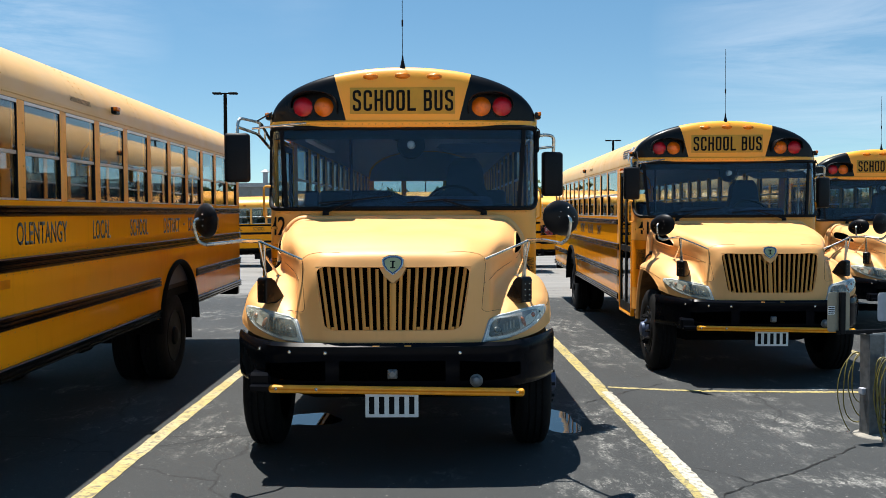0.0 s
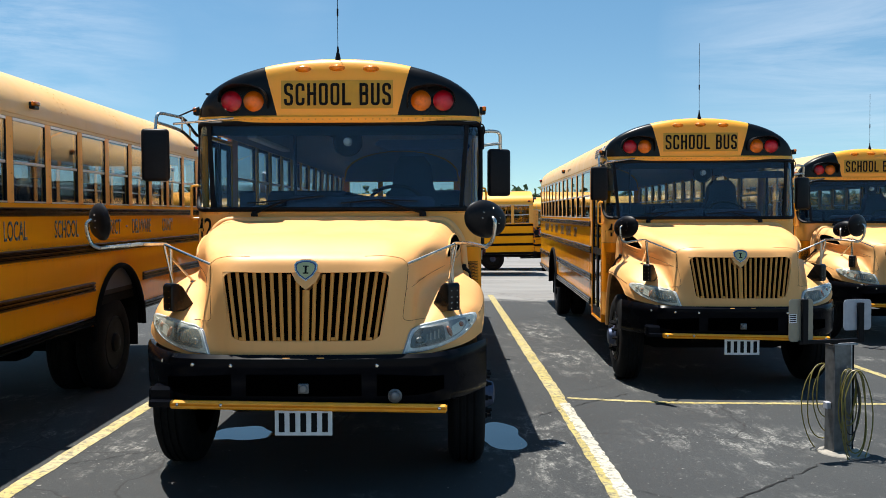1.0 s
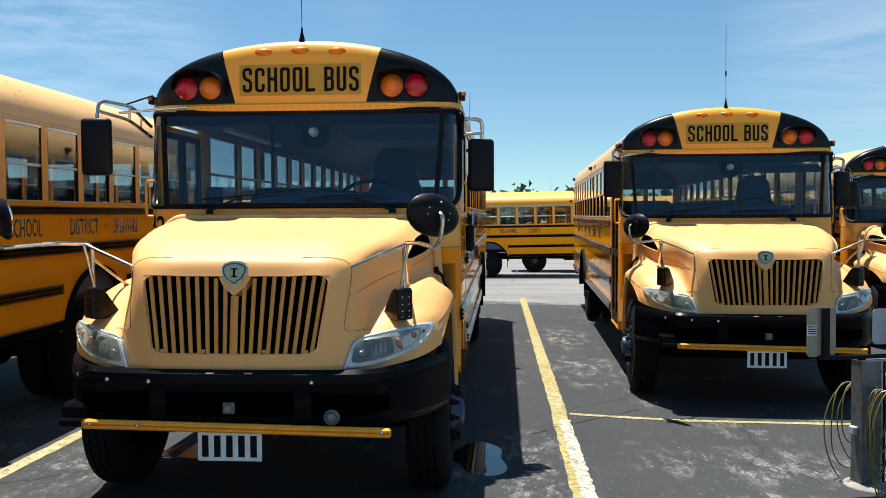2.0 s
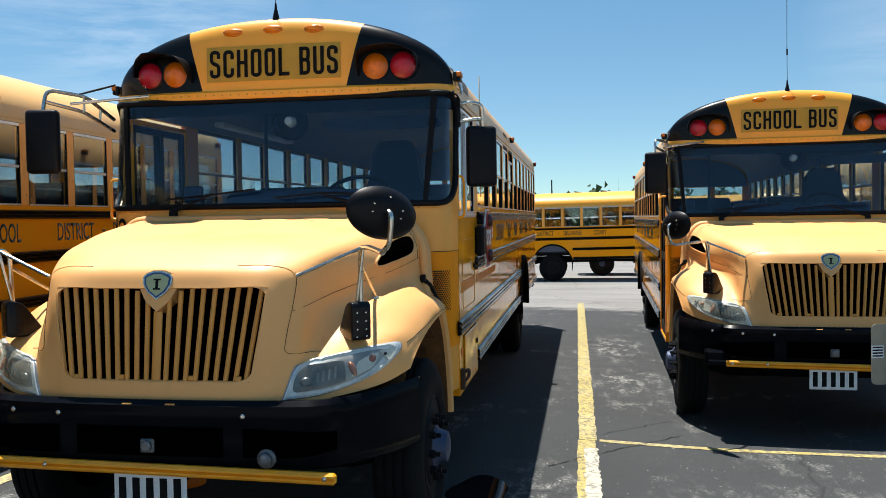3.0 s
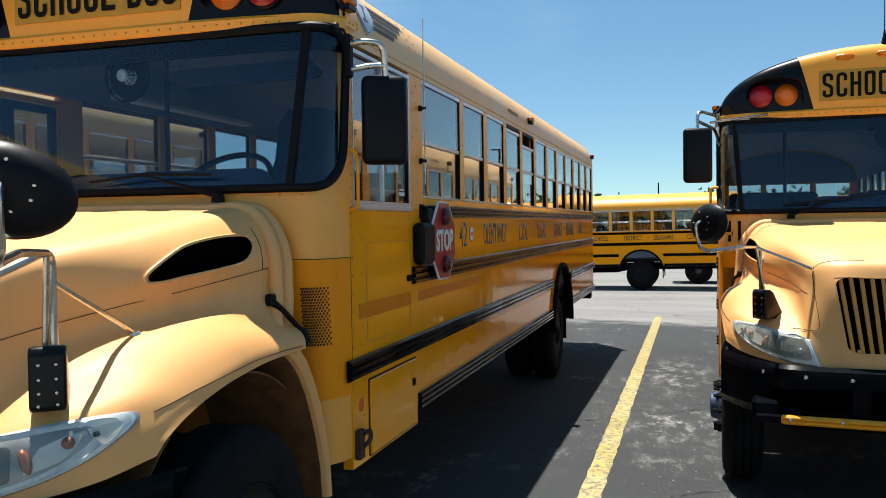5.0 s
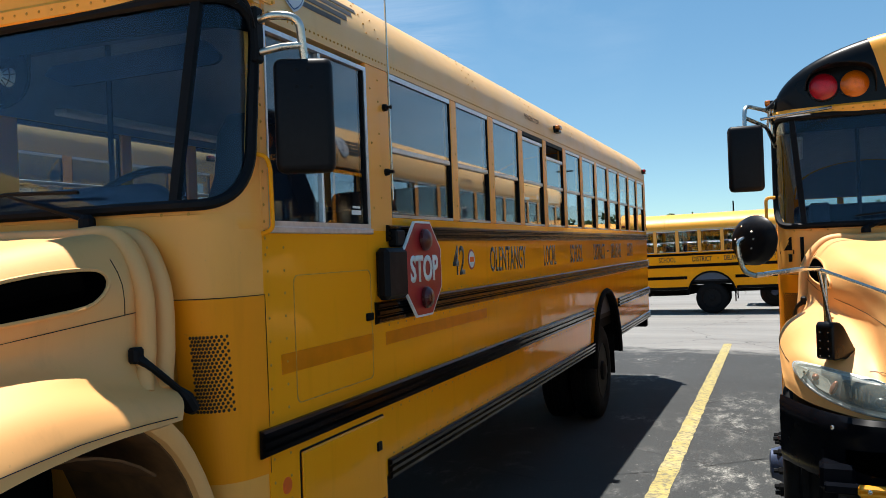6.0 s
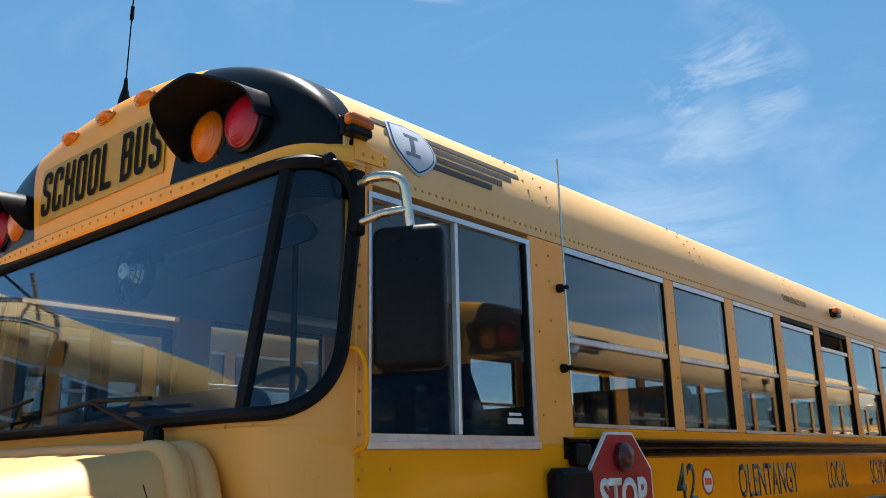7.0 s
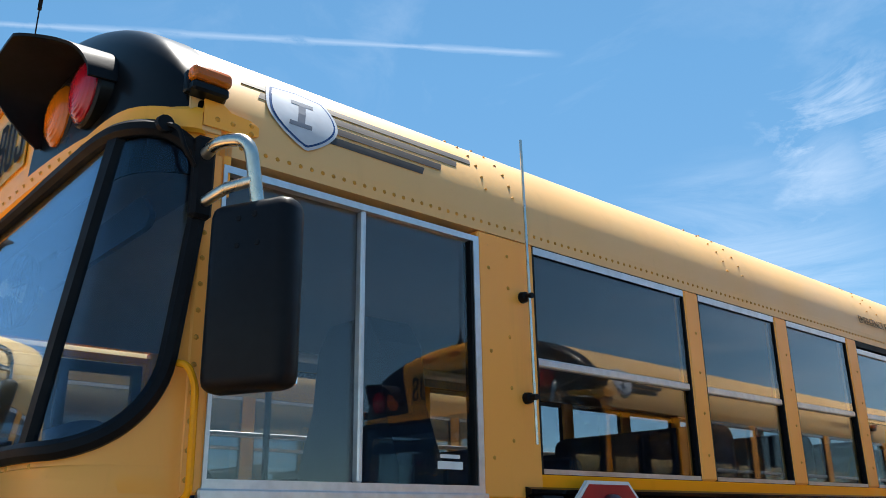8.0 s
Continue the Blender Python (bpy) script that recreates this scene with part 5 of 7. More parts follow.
        part("hood_seam", tube(bmesh.new(), seam, .0016, 5), SEAL, bus)
        seam = [on((s * far, y, z), (-s, 0, 0), .0018) for y, z in ((1.575, 1.70), (1.575, 1.66), (1.573, 1.62), (1.571, 1.57), (1.570, 1.528))]
        part("hood_seam", tube(bmesh.new(), seam, .0014, 5), SEAL, bus)
        # fender lip behind the wheel and the inner wheel well
        arc = range(-2, 153, 7)
        rim_out = [(1.575, 1.197), (1.63, 1.145), (1.674, 1.085), (1.725, 1.0), (1.768, .912), (1.812, .78), (1.842, .655), (1.856, .507)]
        rim_in = [(1.47, 1.190), (1.54, 1.140), (1.595, 1.085), (1.655, 1.0), (1.70, .912), (1.755, .78), (1.792, .655), (1.81, .507)]
        part("fender_lip", sheet(bmesh.new(), [[(s * x, y0 + (y1 - y0) * f, z0 + (z1 - z0) * f) for x, f in ((1.165, 0), (1.190, .08), (1.200, .3), (1.203, .7), (1.196, .93), (1.175, 1))] for (y0, z0), (y1, z1) in zip(rim_in, rim_out)], s * -.008), FADED, bus, "", True)
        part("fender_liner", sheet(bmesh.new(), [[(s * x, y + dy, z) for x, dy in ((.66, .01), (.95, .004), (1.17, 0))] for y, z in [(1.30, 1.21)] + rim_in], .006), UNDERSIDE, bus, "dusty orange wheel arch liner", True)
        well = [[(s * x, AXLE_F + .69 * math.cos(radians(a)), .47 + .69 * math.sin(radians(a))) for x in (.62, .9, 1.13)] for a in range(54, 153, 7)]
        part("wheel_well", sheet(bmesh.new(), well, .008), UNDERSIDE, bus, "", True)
        # rubber hood latch
        part("hood_latch", box(tube(bmesh.new(), [(s * 1.055, 1.575, 1.40), (s * 1.10, 1.60, 1.36), (s * 1.12, 1.70, 1.275), (s * 1.125, 1.725, 1.245), (s * 1.13, 1.75, 1.205), (s * 1.13, 1.757, 1.19)], [.018, .012, .012, .026, .026, .012], 9), s * 1.06 - .018, s * 1.06 + .018, 1.555, 1.60, 1.375, 1.425, .008), SEAL, bus, "black rubber hood latch")
        # convex crossing mirror on its tube frame
        base = on((s * .955, -.8, 1.23), (0, 1, 0), 0)
        bm = slab(bmesh.new(), [(.0, 0), (.125, 0.0), (.13, .03), (.06, .145), (.035, .165), (.0, .168), (-.012, .15), (-.012, .01)], "x", -.048, .048)
        bmesh.ops.dissolve_limit(bm, angle_limit=.01, verts=bm.verts[:], edges=bm.edges[:])
        bmesh.ops.bevel(bm, geom=bm.edges[:], offset=.009, segments=3, affect="EDGES", profile=.5)
        mount = part("mirror_mount", bm, BLACK, bus, "black plastic mirror mount on the fender", True)
        mount.matrix_basis = Matrix.Translation((s * .962, .418, 1.178)) @ pose(0, 0, 0, 0, 0, s * 38) @ Matrix.Diagonal((1.06, 1.3, 1.14, 1))
        screw = None
        for dx, dz in ((-.024, .018), (.024, .020), (-.022, .05), (.022, .05), (-.022, .085), (.022, .085), (-.022, .122), (.022, .122)):
            m = Matrix.Translation((dx, -.012, dz))
            if screw is None:
                screw = part("screw", lathe(bmesh.new(), [(.002, .005), (-.001, .0045), (-.002, .002)], "y", (0, 0, 0), 8), CHROME, mount, "", True)
                screw.matrix_basis = m
            else:
                share(screw, m, mount)
        arm = part("mirror_arm", tube(bmesh.new(), rounded([(s * .955, .455, 1.30), (s * .958, .45, 1.635), (s * 1.06, .22, 1.645), (s * 1.17 if s > 0 else -1.265, .035, 1.625)], .05), .0125), CHROME, bus, "chrome mirror arm", True)
        part("stay", tube(bmesh.new(), [(s * .985, .395, 1.637), on((s * .655, -.8, 1.50), (0, 1, 0), .01)], .009), CHROME, arm, "", True)
        part("stay", tube(bmesh.new(), [(s * .965, .45, 1.55), on((s * .93, .86, 2.2), (0, 0, -1), .004)], .009), CHROME, arm, "", True)
        part("stay", tube(bmesh.new(), [(s * .935, .44, 1.34), (s * .985, .40, 1.63)], .009), CHROME, arm, "", True)
        part("foot", lathe(bmesh.new(), [(-.006, .022), (.006, .02)], "z", on((s * .93, .86, 2.2), (0, 0, -1), .002), 10), CHROME, arm)
        # dished oval mirror, its black shell towards the front
        turn = 40 if s > 0 else -54
        cm = Vector((1.165, .055, 1.80)) if s > 0 else Vector((-1.265, .055, 1.79))
        mir = part("convex_mirror", lathe(bmesh.new(), [(-.055, .012), (-.052, .06), (-.038, .11), (-.012, .142), (.004, .147), (.010, .143)], "y", (0, 0, 0), 36), PLASTIC, bus, "oval black-backed convex mirror", True)
        mir.matrix_basis = Matrix.Translation(cm) @ pose(0, 0, 0, 0, 0, turn) @ pose(0, 0, 0, 10, 14 * s) @ Matrix.Diagonal((1.18, 1, .80, 1))
        g = part("mirror_face", lathe(bmesh.new(), [(.009, .140), (.022, .115), (.034, .07), (.038, .01)], "y", (0, 0, 0), 36), MIRROR, mir, "convex mirror glass", True)
        bm = bmesh.new()
        for x, z in ((-.06, .0), (-.06, .045), (.06, .0), (.06, .045), (.03, -.045), (0.0, .1)):
            lathe(bm, [(-.056 + (x * x + z * z) * 1.6, .006), (-.061 + (x * x + z * z) * 1.6, .004)], "y", (x, 0, z), 6)
        tagged(part("screw_pattern", bm, CHROME, mir), kind="stuff")
        nrm = Vector((math.sin(radians(turn)), -math.cos(radians(turn)), -.12))
        part("hook", tube(bmesh.new(), smooth_path([cm + nrm * .05 + Vector((0, 0, .02)), cm + nrm * .085 + Vector((0, 0, .0)), cm + nrm * .08 + Vector((0, 0, -.07)), cm + nrm * .055 + Vector((0, 0, -.135)), Vector((cm.x, .035, 1.625))], 5), .012), CHROME, arm, "bent chrome hook", True)
    bmt.free()


def bumper(bus):
    n = 36
    def by(x):
        return .075 + .06 * (x / 1.13) ** 2 + .50 * max(0, (abs(x) - .74) / .45) ** 2.1
    X = [1.19 * (-1 + 2 * k / n) for k in range(n + 1)]
    prof = ((.908, .10), (.918, .035), (.900, .012), (.845, .004), (.830, .012), (.745, .012), (.665, .02), (.622, .035), (.610, .06), (.610, .12))
    g = []
    for z, d in prof:
        g.append([(x, by(x) + d + .02, z + (.022 * (abs(x) / 1.19) ** 4 if z > .8 else 0)) for x in X])
    part("front_bumper", sheet(bmesh.new(), g, .01), BUMPER, bus, "glossy black front bumper", True)
    # pocket shade as black sheets on its face, bolts and a fog of small fittings
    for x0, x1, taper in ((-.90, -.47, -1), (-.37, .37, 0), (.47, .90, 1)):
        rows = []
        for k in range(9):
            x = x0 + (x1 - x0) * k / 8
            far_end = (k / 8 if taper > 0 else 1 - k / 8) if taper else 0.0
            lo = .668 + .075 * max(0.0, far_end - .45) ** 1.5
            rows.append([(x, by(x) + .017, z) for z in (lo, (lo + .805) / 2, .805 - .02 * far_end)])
        part("bumper_pocket", sheet(bmesh.new(), rows, .002), HOLLOWSHADE, bus, "black sheet standing in for a shaded bumper slot")
    bolt = None
    for x in (-.95, -.72, -.47, .47):
        m = Matrix.Translation((x, by(x) + .022, .862 + .03 * max(0, abs(x) - .47)))
        if bolt is None:
            bolt = part("bumper_bolt", lathe(bmesh.new(), [(.004, .014), (-.006, .013), (-.012, .006)], "y", (0, 0, 0), 10), CHROME, bus, "bright bolt head", True)
            bolt.matrix_basis = m
        else:
            share(bolt, m)
    part("tow_plug", box(lathe(bmesh.new(), [(.02, .03), (-.02, .028), (-.024, .02)], "y", (.0, .085, .718), 8), -.035, .035, .075, .105, .685, .751, .006), DULLSTEEL, bus)
    part("gate_bumper", lathe(bmesh.new(), [(.03, .046), (.012, .046), (.006, .034), (-.012, .032), (-.024, .02), (-.026, .005)], "y", (.585, .085, .668), 18), DULLSTEEL, bus, "round steel stop on the bumper", True)
    # crossing gate folded along the bumper
    gate = part("crossing_gate", boxed(-.89, .89, -.02, .02, -.0275, .0275, bev=.012), GATE, bus, "folded yellow crossing gate arm")
    gate.matrix_basis = Matrix.Translation((.03, .095, .602)) @ pose(0, 0, 0, 0, 1.0, 0)
    part("gate_groove", boxed(-.885, .885, -.0215, -.0195, -.006, .006), TAPE, gate)
    part("gate_hinge", boxed(-1.03, -.86, -.005, .09, -.022, .022, bev=.008), BUMPER, gate)
    part("gate_motor", boxed(-1.05, -.89, .05, .2, -.03, .10, bev=.02), BUMPER, gate)
    for x in (-.84, -.56, .84):
        part("gate_bolt", lathe(bmesh.new(), [(-.019, .012), (-.026, .011), (-.030, .005)], "y", (x, 0, .004), 8), CHROME, gate, "bright bolt head", True)
    # plate under the gate, its number only bars
    plate = part("number_plate", boxed(-.192, .180, .110, .118, .408, .60, bev=.004), WHITE, bus, "white number plate with dark bars")
    for k in range(5):
        part("plate_bar", boxed(-.165 + .070 * k, -.128 + .070 * k, .1065, .1095, .432, .555), INK, plate)
    part("plate_bracket", boxed(-.1, .1, .119, .16, .50, .66), CHASSIS, bus)
    for x in (-.14, .08):
        part("hood_hook", boxed(x, x + .055, .102, .17, .880, .915, bev=.005), BARY, bus)


def mirrors(bus):
    # driver's mirror: plain bracket
    h = part("side_mirror", boxed(-.105, .105, -.045, .035, -.205, .205, bev=.03, seg=3), PLASTIC, bus, "large black plastic side mirror", True)
    h.matrix_basis = Matrix.Translation((1.372, 2.125, 2.19)) @ pose(0, 0, 0, 0, 0, 26)
    part("mirror_glass", boxed(-.09, .09, .034, .039, -.19, .19, bev=.002), MIRROR, h)
    bm = bmesh.new()
    for x, z in ((-.02, .16), (.02, .165), (-.02, .1), (.03, .1)):
        lathe(bm, [(-.044, .008), (-.0465, .006)], "y", (x, 0, z), 8)
    tagged(part("screw_pattern", bm, SEAL, h), kind="stuff")
    tb = bmesh.new()
    tube(tb, rounded([(W, 2.055, 2.535), (1.30, 2.05, 2.548), (1.385, 2.085, 2.535), (1.385, 2.115, 2.38)], .07, 8), .015, 16)
    tube(tb, [(W, 2.055, 2.42), (1.32, 2.07, 2.435), (1.385, 2.10, 2.44)], .013, 16)
    arm = part("mirror_bracket", tb, CHROME, bus, "chrome mirror bracket", True)
    part("bracket_base", boxed(W - .004, W + .028, 2.03, 2.08, 2.385, 2.585, bev=.008), SEAL, arm)
    # door-side mirror hangs further forward on a double tube
    h2 = part("side_mirror", boxed(-.105, .105, -.045, .035, -.205, .205, bev=.03, seg=3), PLASTIC, bus, "large black plastic side mirror", True)
    h2.matrix_basis = Matrix.Translation((-1.36, 1.36, 2.30)) @ pose(0, 0, 0, 0, 0, 8)
    part("mirror_glass", boxed(-.09, .09, .034, .039, -.19, .19, bev=.002), MIRROR, h2)
    tb = bmesh.new()
    tube(tb, rounded([(-1.20, 1.93, 2.50), (-1.22, 1.62, 2.62), (-1.36, 1.40, 2.64), (-1.36, 1.36, 2.50)], .06, 5), .013)
    tube(tb, rounded([(-1.20, 1.93, 2.42), (-1.24, 1.62, 2.52), (-1.36, 1.38, 2.56)], .06, 5), .013)
    tube(tb, [(-1.22, 1.60, 2.62), (-1.235, 1.62, 2.52)], .009)
    tube(tb, [(-1.21, 1.78, 2.56), (-1.22, 1.78, 2.465)], .009)
    arm2 = part("mirror_bracket", tb, CHROME, bus, "chrome tube mirror bracket", True)
    part("stay", tube(bmesh.new(), [(-1.27, 1.52, 2.56), (-.85, nose_y(.85) - .02, 2.63)], .010), CHROME, arm2, "bright mirror stay", True)
    part("stay", tube(bmesh.new(), [(-1.24, 1.58, 2.63), (-1.18, 1.92, 2.74)], .007), SEAL, arm2)


def fittings(bus):
    """Driver's side: stop arm, antenna rod, hatches, handles, rivets."""
    oct_ = [(.238 * math.cos(radians(22.5 + 45 * k)) / math.cos(radians(22.5)), .238 * math.sin(radians(22.5 + 45 * k)) / math.cos(radians(22.5))) for k in range(8)]
    x = W + .055
    arm = part("stop_arm", slab(bmesh.new(), oct_, "x", -.006, .006), WHITE, bus, "folded red octagonal stop sign with two lamps")
    arm.matrix_basis = Matrix.Translation((x, 3.405, 1.606))
    part("sign_face", slab(bmesh.new(), [(a * .955, b * .955) for a, b in oct_], "x", .0062, .0085), REDSIGN, arm)
    words("stop_lettering", "STOP", .135, Matrix.Translation((.0087, -.175, -.066)) @ RX, arm, WHITE, .36, .002, "white capital letters", .035)
    for z in (.145, -.145):
        part("stop_lamp", lathe(bmesh.new(), [(.004, .055), (.02, .054), (.035, .04), (.04, .01)], "x", (.008, 0, z), 20), DARKRED, arm, "red lamp", True)
    part("stop_arm_box", box(boxed(W + .001, W + .07, 2.965, 3.20, 1.475, 1.715, bev=.02), W + .001, W + .05, 3.12, 3.22, 1.72, 1.80, .008), SEAL, bus, "black stop arm motor box")
    part("wind_guard", boxed(W + .001, W + .05, 3.60, 3.645, 1.585, 1.612, bev=.006), AMBER, bus)
    # thin rod antenna on two stand-offs
    rod = part("rod_antenna", tube(bmesh.new(), [(W + .035, 3.122, 1.94), (W + .035, 3.118, 2.45), (W + .033, 3.112, 2.895)], .0045, 6), CHROME, bus, "thin chrome rod antenna")
    for z in (2.075, 2.38):
        part("standoff", lathe(bmesh.new(), [(W, .018), (W + .02, .016), (W + .024, .009), (W + .045, .009)], "x", (0, 3.12, z), 10), SEAL, rod)
    # pressed hatch beside the driver, body-colour with a seam
    def frame_seam(name, y0, y1, z0, z1, r=.03):
        part(name, ring_slab(bmesh.new(), round_rect(y0, y1, z0, z1, r), round_rect(y0 + .004, y1 - .004, z0 + .004, z1 - .004, r), "x", W, W + .0025), RIVET, bus)
    frame_seam("side_hatch", 2.26, 2.92, 1.13, 1.62)
    part("hatch_strip", boxed(W, W + .002, 2.16, 2.93, 1.255, 1.33), TAPE, bus)
    part("side_strip", boxed(W, W + .002, 3.06, 4.55, 1.262, 1.322), TAPE, bus)
    part("reflector", boxed(W, W + .012, 2.86, 2.925, 1.39, 1.425, bev=.004), CHASSIS, bus)
    # battery box door with latch
    box_ = part("battery_door", boxed(W, W + .012, 2.27, 2.99, .575, .945, bev=.006), BODY, bus, "yellow battery box door")
    part("door_gap", ring_slab(bmesh.new(), round_rect(2.262, 2.998, .567, .953, .012), round_rect(2.27, 2.99, .575, .945, .008), "x", W, W + .0025), SEAL, box_)
    part("door_latch", boxed(W + .01, W + .022, 2.90, 2.94, .80, .84, bev=.003), SEAL, box_)
    part("orange_dot", lathe(bmesh.new(), [(0, .032), (.003, .03)], "x", (W, 2.17, .845), 16), ORANGEDOT, bus)
    part("tow_hook", box(tube(bmesh.new(), rounded([(W + .03, 2.12, .72), (W + .05, 2.16, .73), (W + .05, 2.16, .68), (W + .03, 2.12, .66)], .02), .012), W, W + .03, 2.08, 2.14, .60, .74, .005), RUST, bus)
    # yellow grab handle by the corner
    part("grab_handle", tube(bmesh.new(), rounded([(W, 2.04, 2.06), (W + .04, 2.045, 2.05), (W + .045, 2.062, 2.01), (W + .045, 2.065, 1.79), (W, 2.065, 1.775)], .02), .008), BODY, bus, "yellow grab handle", True)
    # cable at the mirror base
    part("mirror_cable", tube(bmesh.new(), smooth_path([(W * .992, 1.965, 2.60), (W + .02, 1.985, 2.585), (W + .03, 2.0, 2.54), (W + .02, 2.03, 2.505)], 5), .006, 6), SEAL, bus)
    part("cable_grommet", lathe(bmesh.new(), [(0, .022), (.012, .02)], "x", (W * .99, 1.965, 2.60), 12), SEAL, bus)
    # fleet stripes and shield on the roof side, both sides
    for s in (1, -1):
        def skin(y, u):
            """u runs up the curved roof side."""
            z = 2.64 + u
            xx = W * min(1, max(0, 1 - ((z - Z_EAVE) / (Z_TOP - Z_EAVE)) ** (1 / .42))) ** .5 if z > Z_EAVE else W
            return Vector((s * (xx + .0015), y, z))
        for k in range(4):
            u0 = .045 + .036 * k
            a, b = 2.165 + .04 * (3 - k), 2.73 + .077 * k
            part("roof_stripe", sheet(bmesh.new(), [[skin(a + (b - a) * i / 8 + .5 * v, u0 + v) for i in range(9)] for v in (0, .012, .024)], .0008), DECAL, bus)
        for w, h, lift, mat, nm in ((.108, .190, .0015, LOGOGREY, "roof_badge"), (.099, .174, .0025, LOGOBLUE, "badge_line"), (.093, .163, .0035, LOGOGREY, "badge_face")):
            g = []
            for k in range(17):
                v = .5 - k / 16
                half = w * (.80 + .2 * math.sin(math.pi * min(1, (.5 - v) * 2.2) * .5)) if v > .05 else w * max(.01, (1 - ((.05 - v) / .56) ** 1.9)) ** .9
                g.append([skin(2.334 + half * (-1 + 2 * q / 8), .094 + h * v + (.010 * (1 - abs(-1 + q / 4)) if k == 0 else 0)) + Vector((s * lift, 0, lift * .5)) for q in range(9)])
            part(nm, sheet(bmesh.new(), g, .0006), mat, bus, "grey and blue shield decal", True)
        for y0, y1, u0, u1 in ((-.034, .034, -.040, -.026), (-.011, .011, -.026, .036), (-.034, .034, .036, .050)):
            part("badge_mark", sheet(bmesh.new(), [[skin(2.328 + y + .25 * u, .100 + u) + Vector((s * .0048, 0, .0024)) for y in (y0, y1)] for u in (u0, (u0 + u1) / 2, u1)], .0006), LOGOMARK, bus)
    # window-exit notice on the eave
    for s, M, y0 in ((1, RX, 5.62), (-1, LX, 6.04)):
        o = words("exit_notice", "EMERGENCY EXIT", .04, Matrix.Translation((0, y0, 2.665)) @ M, bus, NOTICE, .42, .001, "small faded exit notice", 0.0)
        for v in o.data.vertices:
            v.co.z += W * (1 - ((2.665 + v.co.y - Z_EAVE) / (Z_TOP - Z_EAVE)) ** (2 / .84)) ** .5 + .003
    # rivets
    bm = bmesh.new()

    def rivet(p, d):
        d = Vector(d)
        u = d.orthogonal().normalized()
        w = d.cross(u)
        a = [bm.verts.new(Vector(p) + (u * math.cos(math.pi / 3 * k) + w * math.sin(math.pi / 3 * k)) * .0065) for k in range(6)]
        t = bm.verts.new(Vector(p) + d * .005)
        for k in range(6):
            bm.faces.new((a[k], a[(k + 1) % 6], t))
    for s in (1, -1):
        d = (s, 0, 0)
        for k in range(290):
            rivet((s * (W + .0005), 2.12 + k * .0335, 2.592), d)
        for z in [1.70 + .06 * k for k in range(0, 14)]:
            rivet((s * (W + .003), 2.075, z), d)
        for z in [.62 + .085 * k for k in range(14)]:
            rivet((s * (W + .001), 2.09, z), d)
            rivet((s * (W + .001), 2.20, z), d)
        for z0 in (1.352, 1.480, .957, 1.083, .75):
            for k in range(88):
                y = 3.1 + .1 * k
                if z0 < 1.1 and 7.7 < y < 9.4:
                    continue
                rivet((s * (W + .001), y, z0), d)
        for y in [2.99 + 1.4 * i for i in range(7)] + [3.11 + 1.4 * i for i in range(7)]:
            for x in (1.205, 1.19, 1.165, 1.13, 1.08, 1.02, .95):
                z = roof_z(x)
                rivet((s * x, y, z + .0005), Vector((s * .75, 0, .66)).normalized())
        for y, z in [(3.06, q) for q in (1.95, 2.1, 2.25, 2.4, 2.5)] + [(2.98, q) for q in (1.9, 2.2, 2.45)]:
            rivet((s * (W + .003), y, z), d)
        for i in range(11):
            for z in (1.95, 2.1, 2.25, 2.4):
                rivet((s * (W + .003), 4.0775 + .7 * i, z), d)
    for x in [-1.14 + .06 * k for k in range(39)]:
        rivet((x, cap_nose(x) - .014, 2.630), (0, -1, 0))
    for x in [-1.1 + .1 * k for k in range(23)]:
        if abs(x) > .9:
            rivet((x, nose_y(x) - .002, 1.845), (0, -1, 0))
    tagged(part("riveting", bm, RIVET, bus), kind="stuff")


